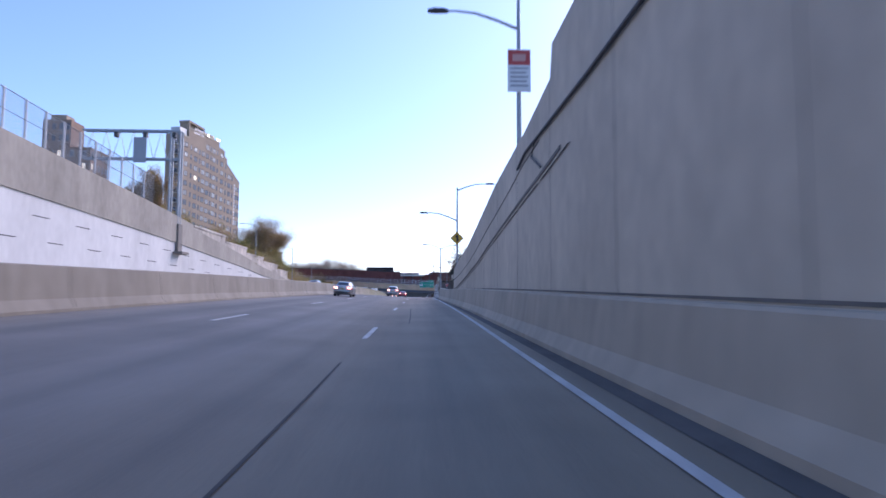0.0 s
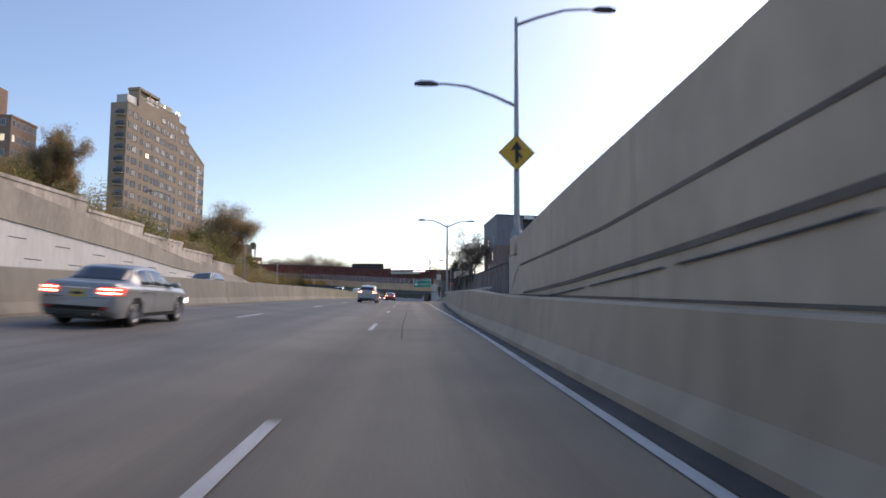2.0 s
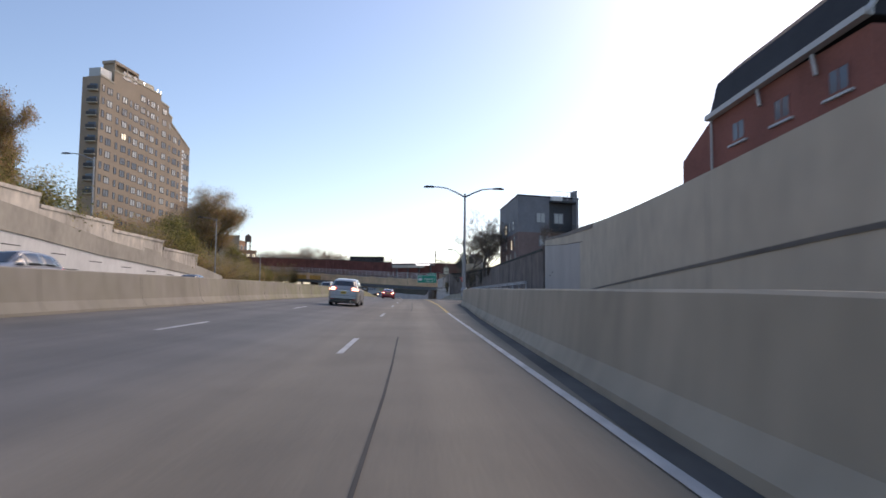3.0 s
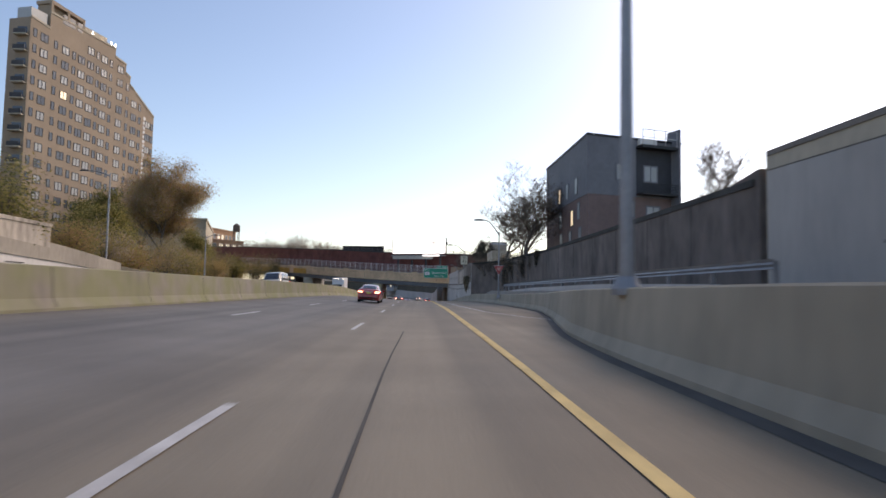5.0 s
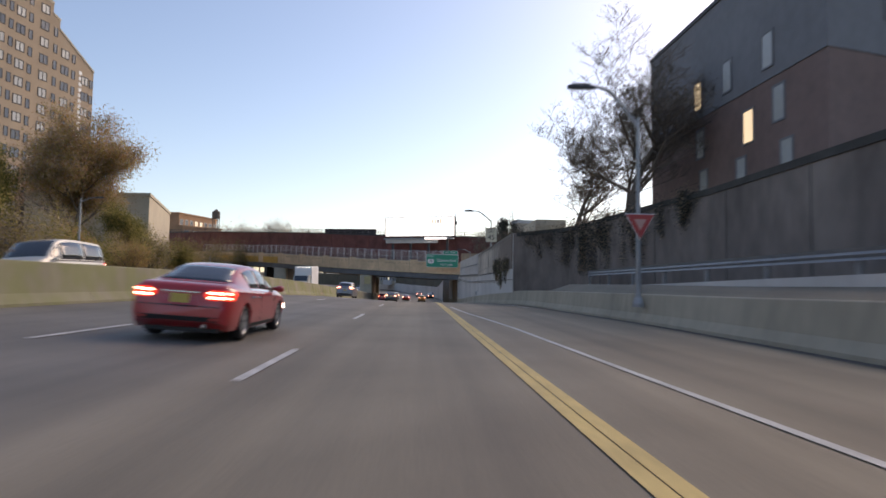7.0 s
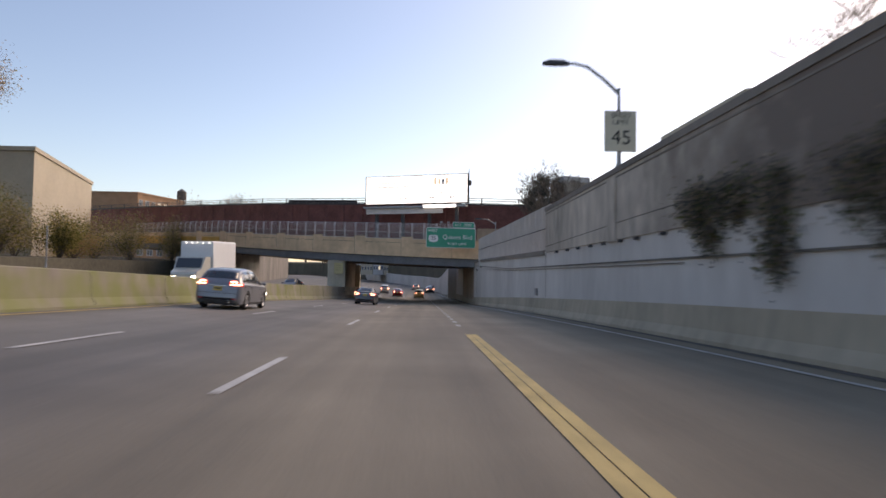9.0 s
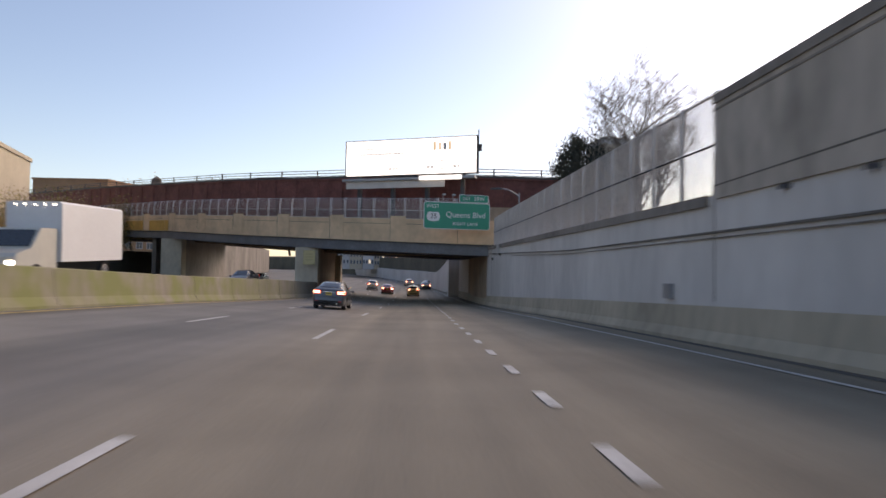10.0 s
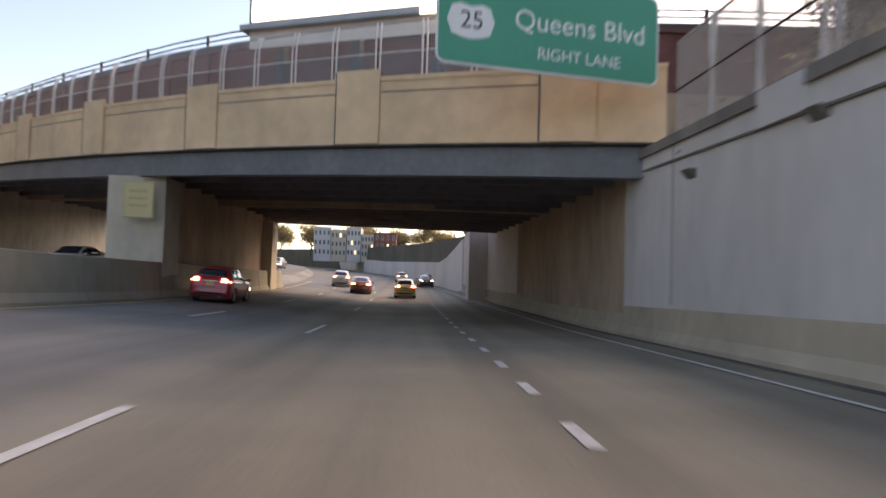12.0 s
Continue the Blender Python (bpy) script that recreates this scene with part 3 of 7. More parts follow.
band(bpy.data.objects["wall_right_ramp"], "coping", GRIME, 134.6, 196.6, right_face, lambda y: right_top(y) - 0.12, 0.28, 0.06, "black grimy coping", 40)
for k in range(9):
    y = 140.5 + 6.0 * k
    bm = bmesh.new()
    box(bm, right_face(y) - 0.012, right_face(y) + 0.1, y - 0.03, y + 0.03, terrace(y), right_top(y) - 0.3)
    part("wall_joint", bm, GRIME, bpy.data.objects["wall_right_ramp"], "dark vertical joint")
band(wall_a, "painted_field", CONCRETE_PATCH, 101, 133.9, right_face, lambda y: (level(y) + 1.2 + right_top(y) - 0.78) / 2, lambda y: right_top(y) - 0.78 - level(y) - 1.2, 0.008, "pale repainted wall field")
# coping, joints and drain holes on the approach wall
band(wall_b, "upper_tier", CONCRETE_TIER, 197.1, 225.9, right_face, lambda y: (4.25 + right_top(y)) / 2, lambda y: right_top(y) - 4.25 - 0.02, 0.03, "beige weathered upper tier")
band(wall_b, "coping", CONCRETE_DARK, 197.1, 226, right_face, lambda y: right_top(y) - 0.09, 0.2, 0.07, "dark stained coping")
band(wall_b, "coping", CONCRETE_DARK, 197.1, 226, right_face, lambda y: right_top(y) - 0.33, 0.05, 0.045, "dark grimy groove")
band(wall_b, "coping", CONCRETE_DARK, 226.4, 318, right_face, lambda y: right_top(y) - 0.1, 0.26, 0.06, "dark stained coping")
band(wall_b, "joint", SEAM, 197.1, 270, right_face, lambda y: lerp(y, (202, 240, 252, 270), (3.45, 3.52, 3.8, 4.2)), 0.05, 0.02, "dark horizontal joint")
band(wall_b, "joint", CONCRETE_DARK, 208, 256, right_face, lambda y: lerp(y, (202, 240, 252, 270), (3.33, 3.38, 3.62, 4.0)), 0.025, 0.012, "thin horizontal joint")
band(wall_b, "joint", SEAM, 203, 226, right_face, lambda y: lerp(y, (203, 211, 226), (4.95, 4.88, 4.56)), 0.035, 0.036, "dark horizontal joint")
for y in (209.3, 211.5, 213.1, 215.1, 216.9, 218.9, 220.9, 223.2):
    bm = bmesh.new()
    loft(bm, [[(right_face(y) - d, y - 0.11, z - 0.05), (right_face(y) - d, y - 0.09, z + 0.05), (right_face(y) - d, y + 0.1, z + 0.06), (right_face(y) - d, y + 0.12, z - 0.03)] for d, z in ((0.09, 4.17), (-0.1, 4.2))])
    part("drain_spout", bm, STEEL_DARK, wall_b, "dark drain spout")
for y, h in ((228.6, 1.3),):
    bm = bmesh.new()
    box(bm, right_face(y) - 0.1, right_face(y) + 0.1, y - 0.2, y + 0.2, level(y) + h - 0.25, level(y) + h + 0.15)
    part("junction_box", bm, STEEL, wall_b, "dark metal junction box")
for y in (226.1, 268.0, 290.0):
    bm = bmesh.new()
    box(bm, right_face(y) + 0.03, right_face(y) + 0.1, y - 0.02, y + 0.02, level(y) + 1.0, right_top(y) - 0.1)
    part("wall_joint", bm, CONCRETE_DARK, wall_b)
for y, w, z0, z1, d in ((214.0, 0.5, 4.2, 6.5, 0.09), (263.2, 0.7, 4.05, 4.75, 0.1)):
    bm = bmesh.new()
    box(bm, right_face(y) - d, right_face(y) + 0.1, y - w, y + w, z0, z1)
    part("pilaster", bm, CONCRETE_BAND if y < 230 else CONCRETE_PALE, wall_b, "shallow concrete pilaster")
for y, z in ((262.2, 4.0), (266.9, 3.72)):
    bm = bmesh.new()
    loft(bm, [[(right_face(v) - 0.16, v, z + 0.04), (right_face(v) + 0.05, v, z + 0.04), (right_face(v) + 0.05, v, z - 0.18), (right_face(v) - 0.03, v, z - 0.12)] for v in (y - 0.22, y + 0.22)])
    part("wall_pocket", bm, SEAM, wall_b, "dark pocket under the ledge")
for y, z in ((125.6, 4.35), (122.4, 4.55)):
    bm = bmesh.new()
    loft(bm, [[(right_face(v) - 0.03, v, z - 0.04), (right_face(v) - 0.03, v, z + 0.05), (right_face(v) + 0.1, v, z + 0.05), (right_face(v) + 0.1, v, z - 0.04)] for v in (y - 0.5, y + 0.5)])
    part("drain_slot", bm, GRIME, wall_a, "dark drain slot")
# foot wall and guard rail by the side street
wall_run("wall_terrace", "grey concrete foot wall of the side street", CONCRETE_PALE, steps(129, 186, 20),
         lambda y: [(9.6, level(y)), (9.6, lerp(y, (129, 141, 160, 186), (3.2, 3.35, 3.3, 2.9))), (9.95, lerp(y, (129, 141, 160, 186), (3.2, 3.35, 3.3, 2.9))), (9.95, level(y))])
guard = thing("guard_rail", pose(11.0, 160, 3.0), "galvanised steel guard rail along the side street", "guard rail")
bm = bmesh.new()
loft(bm, [[(0, y, 0.65), (0.05, y, 0.72), (0, y, 0.79), (0.05, y, 0.86), (0, y, 0.95), (0.07, y, 0.95), (0.07, y, 0.65)] for y in steps(-32, 28, 5)])
part("rail", bm, STEEL, guard)
for k in range(16):
    bm = bmesh.new()
    box(bm, 0.08, 0.2, -32 + 4 * k, -31.85 + 4 * k, -0.6, 0.9)
    part("post", bm, STEEL, guard)
# stepped coping blocks on the far wall
for y0, y1, top in ((96, 112, 12.25), (112, 126, 11.3), (126, 140, 10.3), (140, 155, 9.5), (155, 171, 8.6)):
    bm = bmesh.new()
    loft(bm, [[(left_face(y) + 0.16, y, left_top(y) - 0.5), (left_face(y) + 0.16, y, top - 0.35), (left_face(y) + 0.28, y, top - 0.33), (left_face(y) + 0.28, y, top), (left_face(y) - 0.7, y, top), (left_face(y) - 0.7, y, left_top(y) - 0.5)] for y in (y0 + 0.02, (y0 + y1) / 2, y1 - 0.02)])
    part("coping_block", bm, CONCRETE_BAND, bpy.data.objects["wall_left_upper"], "pale stepped coping block")
# panel joints on the far wall
left_wall = bpy.data.objects["wall_left"]
for r in range(3):
    for k in range(24):
        y = 6 + 7.2 * k + 2.4 * (r % 2)
        z = level(y) + (left_top(y) - level(y)) * (0.22 + 0.16 * r)
        bm = bmesh.new()
        box(bm, left_face(y) - 0.1, left_face(y) + 0.012, y, y + 2.6, z, z + 0.09)
        part("panel_joint", bm, GRIME, left_wall)
# ---- road bridge and railway bridge ----
def face_y(x):
    return 269.8 + 0.35 * (8 - x) + 0.0105 * (8 - x) ** 2 if x > -34 else 302.99 + 1.1 * (-34 - x)


def deck_z(x):
    return 5.0 + 0.035 * (8 - x) + 0.0007 * (8 - x) ** 2 if x > -34 else 7.7 + 0.06 * (-34 - x)


def build_road_bridge():
    bridge = thing("road_bridge", pose(0, 272, 0), "tan concrete road bridge on dark steel girders", "bridge")
    inv = bridge.matrix_world.inverted()

    def run(name, material, off0, off1, z0, z1, label="", x0=-75.0, x1=8.2, n=40, parent=None):
        bm = bmesh.new()
        loft(bm, [[inv @ Vector(p) for p in ((x, face_y(x) + off0, deck_z(x) + z0), (x, face_y(x) + off1, deck_z(x) + z0), (x, face_y(x) + off1, deck_z(x) + z1), (x, face_y(x) + off0, deck_z(x) + z1))] for x in steps(x0, x1, n)])
        return part(name, bm, material, parent or bridge, label)
    parapet = run("parapet", CONCRETE_TAN, 0, 0.35, 0.0, 2.1, "tan painted concrete parapet")
    run("coping", CONCRETE_TAN, -0.05, 0.4, 2.1, 2.25, "", parent=parapet)
    run("drip_edge", GRIME, -0.03, 0.36, -0.06, 0.0, "", parent=parapet)
    for k in range(9):
        x = 5.6 - 6.4 * k
        run("pilaster", CONCRETE_TAN, -0.09, 0.1, 0.02, 2.5, "", x - 0.75, x + 0.75, 2, parapet)
        run("groove", SEAM, -0.012, 0.1, 1.72, 1.76, "", x - 5.6, x - 0.8, 5, parapet)
        run("panel_joint", SEAM, -0.095, 0.1, 0.03, 2.48, "", x - 0.79, x - 0.765, 1, parapet)
    run("painted_patch", OCHRE, -0.02, 0.1, 0.05, 1.5, "ochre painted patch", -45.0, -33.0, 8, parapet)
    run("painted_patch", OCHRE, -0.02, 0.1, 0.05, 1.5, "ochre painted patch", -60.0, -47.0, 8, parapet)
    fascia = run("fascia_girder", GIRDER, 0.25, 0.55, -0.95, -0.08, "blue-grey steel fascia girder")
    run("flange", GIRDER, 0.12, 0.68, -1.0, -0.93, "", parent=fascia)
    for k in range(12):
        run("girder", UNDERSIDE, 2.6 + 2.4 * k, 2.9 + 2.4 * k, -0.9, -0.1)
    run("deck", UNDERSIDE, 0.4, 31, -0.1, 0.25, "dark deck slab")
    for x, w in ((-32.8, 2.8), (-10.6, 2.4)):
        bm = bmesh.new()
        loft(bm, [[inv @ Vector(p) for p in ((x - w / 2, face_y(x) + o, -1.6), (x + w / 2, face_y(x) + o, -1.6), (x + w / 2, face_y(x) + o, deck_z(x) - 1.0), (x - w / 2, face_y(x) + o, deck_z(x) - 1.0))] for o in (0.1, 1.9)])
        part("pier", bm, CONCRETE, bridge, "pale concrete pier")
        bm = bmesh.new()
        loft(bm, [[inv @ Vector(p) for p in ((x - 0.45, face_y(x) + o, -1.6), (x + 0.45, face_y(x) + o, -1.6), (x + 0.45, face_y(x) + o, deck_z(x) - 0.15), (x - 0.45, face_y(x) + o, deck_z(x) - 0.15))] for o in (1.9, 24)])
        part("pier_wall", bm, RUST_WALL if x > -20 else PIER_WALL_SHADED, bridge, "wall between the piers, brown stained near, shade-dark far")
    bm = bmesh.new()
    loft(bm, [[inv @ Vector(p) for p in ((7.66, y, -1.8), (8.8, y, -1.8), (8.8, y, 4.8), (7.66, y, 4.8))] for y in (271.5, 286, 304)])
    part("abutment", bm, RUST_WALL, bridge, "brown stained abutment wall")
    bm = bmesh.new()
    loft(bm, [[inv @ Vector(p) for p in ((5.9, y, -1.6), (7.5, y, -1.6), (7.5, y, 4.5), (5.9, y, 4.5))] for y in (303.5, 306)])
    part("pier", bm, CONCRETE_PALE, bridge, "pale concrete pier")
    bm = bmesh.new()
    loft(bm, [[inv @ Vector(p) for p in ((-10.6, y, -1.0), (-9.4, y, -1.0), (-9.4, y, 4.6), (-10.6, y, 4.6))] for y in (301.5, 303.5)])
    part("pier", bm, CONCRETE, bridge, "pale concrete pier")
    return bridge


def build_bridge_fence():
    """Curved mesh fence on the parapet: paired ribs, rails, a dense lower and a fine upper mesh in each bay."""
    fence = thing("bridge_fence", pose(0, 272, 7.3), "curved galvanised mesh fence on the bridge parapet", "fence")
    inv = fence.matrix_world.inverted()
    curve = [(0.12, 0.0), (0.12, 0.95), (0.17, 1.35), (0.31, 1.7), (0.52, 1.95), (0.8, 2.1)]
    heights, outs = [c[1] for c in curve], [c[0] for c in curve]

    def at(x, h, back=0.0):
        return inv @ Vector((x, face_y(x) + float(np.interp(h, heights, outs)) + back, deck_z(x) + 2.25 + h))
    xs = [7.6 - 1.55 * k for k in range(46)]
    for k, (a, b) in enumerate(zip(xs, xs[1:])):
        for d in (-0.075, 0.075):
            bm = bmesh.new()
            tube(bm, [at(a + d, h) for h in heights], 0.034, 6)
            part("rib", bm, STEEL_PALE, fence)
        for name, h0, h1, pitch, wire, tone in (("lower_mesh", 0.05, 0.82, 0.05, 0.011, STEEL), ("upper_mesh", 0.86, 2.08, 0.075, 0.009, STEEL_PALE)):
            bm = bmesh.new()
            n = int(1.4 / pitch)
            levels = steps(h0, h1, 4)
            for j in range(n):
                x = a - 0.08 - (1.39 * (j + 0.5) / n)
                rows = [[bm.verts.new(at(x + e, h, 0.03)) for e in (-wire / 2, wire / 2)] for h in levels]
                for p, q in zip(rows, rows[1:]):
                    bm.faces.new((p[0], p[1], q[1], q[0]))
            for j in range(int((h1 - h0) / pitch) + 1):
                h = h0 + pitch * j
                bm.faces.new([bm.verts.new(p) for p in (at(a, h, 0.035), at(b, h, 0.035), at(b, h + wire, 0.035), at(a, h + wire, 0.035))])
            part(name, bm, tone, fence)
        for h in (0.03, 0.84, 2.08):
            bm = bmesh.new()
            tube(bm, [at(a, h, 0.02), at(b, h, 0.02)], 0.028, 5)
            part("rail", bm, STEEL_PALE if h < 2 else STEEL, fence)


def rail_y(x):
    return sum(lerp(x + d, (-130, -60, -26.3, -11.1, -4, 7, 28), (400, 335, 303.3, 289.6, 285.8, 282.2, 279.5)) for d in (-4, -2, 0, 2, 4)) / 5


def rail_z(x):
    return lerp(x, (-130, -60, -26, -11, 28), (21.0, 17.2, 14.85, 13.55, 12.4))


def build_rail_bridge():
    bridge = thing("rail_bridge", pose(0, 292, 0), "rust-red riveted steel railway bridge", "bridge")
    inv = bridge.matrix_world.inverted()
    xs = steps(-120, 22, 36)

    def run(name, material, o0, o1, z0, z1, label="", parent=None):
        bm = bmesh.new()
        loft(bm, [[inv @ Vector((x, rail_y(x) + o, rail_z(x) + z)) for o, z in ((o0, z0), (o1, z0), (o1, z1), (o0, z1))] for x in xs])
        return part(name, bm, material, parent or bridge, label)
    web = run("girder", RUST, 0, 0.4, -6.0, 0.0, "rust-red plate girder")
    run("flange", RUST, -0.15, 0.5, -0.12, 0.06, "", web)
    run("back_wall", RUST_WALL, 0.6, 1.2, -8.9, -5.9, "brown masonry wall behind the girder")
    bm = bmesh.new()
    box(bm, 8.9, 26, -11.5, 4, 3.0, 9.6)
    part("abutment", bm, RUST_WALL, bridge, "brown masonry abutment")
    run("flange", STEEL_DARK, -0.1, 0.5, 0.06, 0.3, "", web)
    run("deck", STEEL_DARK, 0.4, 12, -4.6, -3.2, "dark deck")
    for k in range(44):
        x = 20 - 3.1 * k
        bm = bmesh.new()
        m = inv @ Matrix.Translation((x, rail_y(x), rail_z(x)))
        box(bm, -0.06, 0.06, -0.12, 0.05, -4.1, -0.1, m)
        part("stiffener", bm, RUST, bridge)
    railing = part("railing", bmesh.new(), STEEL_DARK, bridge, "dark pipe railing")
    for h in (0.42, 0.75, 1.08):
        bm = bmesh.new()
        tube(bm, [inv @ Vector((x, rail_y(x) + 0.2, rail_z(x) + h)) for x in xs], 0.05, 5)
        part("rail", bm, STEEL_DARK, railing)
    for k in range(26):
        x = 20 - 5.2 * k
        bm = bmesh.new()
        m = inv @ Matrix.Translation((x, rail_y(x) + 0.2, rail_z(x)))
        box(bm, -0.07, 0.07, -0.07, 0.07, 0.2, 1.16, m)
        part("post", bm, STEEL_DARK, railing)
    return bridge


build_road_bridge()
build_bridge_fence()
build_rail_bridge()


# ---- guide sign with exit tab ----
def rounded_plate(bm, w, h, r, d, y0=0.0, n=5):
    pts = []
    for cx, cz, a0 in ((w / 2 - r, h / 2 - r, 0), (-w / 2 + r, h / 2 - r, 90), (-w / 2 + r, -h / 2 + r, 180), (w / 2 - r, -h / 2 + r, 270)):
        for k in range(n + 1):
            a = radians(a0 + 90 * k / n)
            pts.append((cx + r * math.cos(a), cz + r * math.sin(a)))
    loft(bm, [[(x, y0, z) for x, z in pts], [(x, y0 - d, z) for x, z in pts]])


def flat(x, y, z, s=1.0):
    """Places lettering upright on a plate that faces -y."""
    return Matrix.Translation((x, y, z)) @ Matrix.Rotation(radians(90), 4, 'X') @ Matrix.Scale(s, 4)


def build_guide_sign():
    sign = thing("guide_sign", pose(4.58, 268.3, 7.5, 0, 0, 12), "green expressway guide sign with white lettering", "road sign")
    W, Hh = 6.15, 2.42
    bm = bmesh.new()
    rounded_plate(bm, W, Hh, 0.25, 0.05)
    edge = part("border", bm, SIGN_WHITE, sign, "white border")
    bm = bmesh.new()
    rounded_plate(bm, W - 0.12, Hh - 0.12, 0.2, 0.02, -0.05)
    face = part("panel", bm, SIGN_GREEN, sign, "green reflective panel")
    words(face, "legend", "Queens Blvd", 0.72, SIGN_WHITE, flat(0.78, -0.075, 0.08))
    words(face, "legend", "WEST", 0.46, SIGN_WHITE, flat(-2.25, -0.075, 0.80))
    words(face, "legend", "RIGHT LANE", 0.42, SIGN_WHITE, flat(0.75, -0.075, -0.72))
    bm = bmesh.new()
    pts = [(-0.62, 0.0), (-0.5, 0.34), (-0.3, 0.42), (0, 0.36), (0.3, 0.42), (0.5, 0.34), (0.62, 0.0), (0.5, -0.34), (0.25, -0.42), (0, -0.46), (-0.25, -0.42), (-0.5, -0.34)]
    loft(bm, [[(x - 2.2, -0.07, z - 0.1) for x, z in pts], [(x - 2.2, -0.085, z - 0.1) for x, z in pts]])
    shield = part("route_shield", bm, SIGN_WHITE, face, "white route shield")
    words(face, "legend", "25", 0.62, SIGN_BLACK, flat(-2.2, -0.09, -0.1))
    bm = bmesh.new()
    rounded_plate(bm, 2.75, 0.72, 0.12, 0.05)
    bmesh.ops.translate(bm, verts=bm.verts, vec=(1.55, 0, Hh / 2 + 0.38))
    tab_edge = part("border", bm, SIGN_WHITE, sign, "white border")
    bm = bmesh.new()
    rounded_plate(bm, 2.65, 0.62, 0.1, 0.02, -0.05)
    bmesh.ops.translate(bm, verts=bm.verts, vec=(1.55, 0, Hh / 2 + 0.38))
    tab = part("exit_tab", bm, SIGN_GREEN, sign, "green exit number tab")
    words(tab, "legend", "EXIT", 0.36, SIGN_WHITE, flat(0.85, -0.075, Hh / 2 + 0.36))
    words(tab, "legend", "39W", 0.5, SIGN_WHITE, flat(2.05, -0.075, Hh / 2 + 0.36))
    for x in (-1.9, 0.0, 1.9):
        bm = bmesh.new()
        box(bm, x - 0.06, x + 0.06, 0.02, 0.16, -1.1, 1.5)
        box(bm, x - 0.05, x + 0.05, 0.16, 1.9, -0.55, -0.45)
        box(bm, x - 0.05, x + 0.05, 0.16, 1.9, 0.55, 0.65)
        part("bracket", bm, STEEL, sign)
    for x in (-1.3, -0.4, 0.9):
        bm = bmesh.new()
        tube(bm, [(x, 0.1, 1.2), (x, 0.05, 1.75), (x, -0.25, 1.85)], 0.03, 6)
        box(bm, x - 0.14, x + 0.14, -0.4, -0.12, 1.78, 1.92)
        part("lamp_bracket", bm, STEEL, sign)


build_guide_sign()


# ---- billboards over the railway ----
def build_led_billboard():
    board = thing("billboard", pose(0.15, 280.9, 12.72, 0, 0, -20.2), "large white glowing billboard on a steel frame", "billboard")
    bm = bmesh.new()
    box(bm, -7.7, 7.7, 0.0, 0.5, 0.25, 4.3)
    part("case", bm, STEEL_DARK, board, "dark rear case")
    bm = bmesh.new()
    box(bm, -7.55, 7.55, -0.04, 0.0, 0.35, 4.2)
    face = part("panel", bm, LED, board, "white glowing panel")
    rnd = random.Random(3)
    for x0, x1, z, h in ((-5.6, -2.2, 3.2, 0.16), (-5.9, -0.6, 2.6, 0.2), (-2.4, -1.2, 0.9, 0.2), (2.0, 2.8, 0.95, 0.25), (5.0, 5.8, 0.95, 0.25), (3.6, 4.1, 1.6, 0.16), (3.6, 4.3, 0.75, 0.12)):
        x = x0
        while x < x1:
            w = rnd.uniform(0.12, 0.4)
            bm = bmesh.new()
            box(bm, x, min(x + w, x1), -0.05, -0.042, z, z + h)
            part("print_bar", bm, PRINT_LIT, face)
            x += w + 0.1
    for x, w, h in ((2.9, 0.3, 0.9), (3.5, 0.24, 0.8), (4.05, 0.34, 0.75), (4.6, 0.3, 0.9)):
        bm = bmesh.new()
        box(bm, x - w / 2, x + w / 2, -0.05, -0.042, 2.9, 2.9 + h)
        part("print_bar", bm, PRINT_GREY if x == 4.05 else PRINT_LIT_TAN, face)
    bm = bmesh.new()
    box(bm, -7.6, 7.6, -0.9, 0.2, -0.35, -0.1)
    part("catwalk", bm, STEEL, board, "grey service catwalk")
    bm = bmesh.new()
    box(bm, -7.3, 4.2, -0.5, -0.38, -1.15, -0.1)
    part("skirt", bm, STEEL_PALE, board, "pale grey skirt under the board")
    bm = bmesh.new()
    box(bm, 1.5, 6.2, -1.0, -0.9, -0.45, 0.0)
    part("name_plate", bm, LED, board, "small white panel")
    for x in (-6, -2, 2, 6):
        bm = bmesh.new()
        box(bm, x - 0.2, x + 0.2, 0.1, 0.6, -4.5, 0.3)
        part("leg", bm, STEEL_DARK, board)
    bm = bmesh.new()
    tube(bm, [(7.75, 0.1, 0.3), (7.75, 0.1, 4.9)], 0.05, 6)
    part("mast", bm, STEEL_DARK, board)
    bm = bmesh.new()
    box(bm, 7.8, 8.1, -0.1, 0.15, 2.6, 3.3)
    part("control_box", bm, STEEL_DARK, board)


build_led_billboard()
back_board = thing("billboard", pose(-17.6, 312.6, 14.0, 0, 0, -6.5), "dark unlit back of a billboard above the railway", "billboard")
bm = bmesh.new()
box(bm, -6.6, 6.6, -0.15, 0.15, 0.2, 3.0)
part("panel", bm, BLACK, back_board)
for k in range(9):
    bm = bmesh.new()
    box(bm, -6.3 + 1.55 * k, -6.15 + 1.55 * k, -0.3, -0.15, -2.2, 2.9)
    part("strut", bm, STEEL_DARK, back_board)
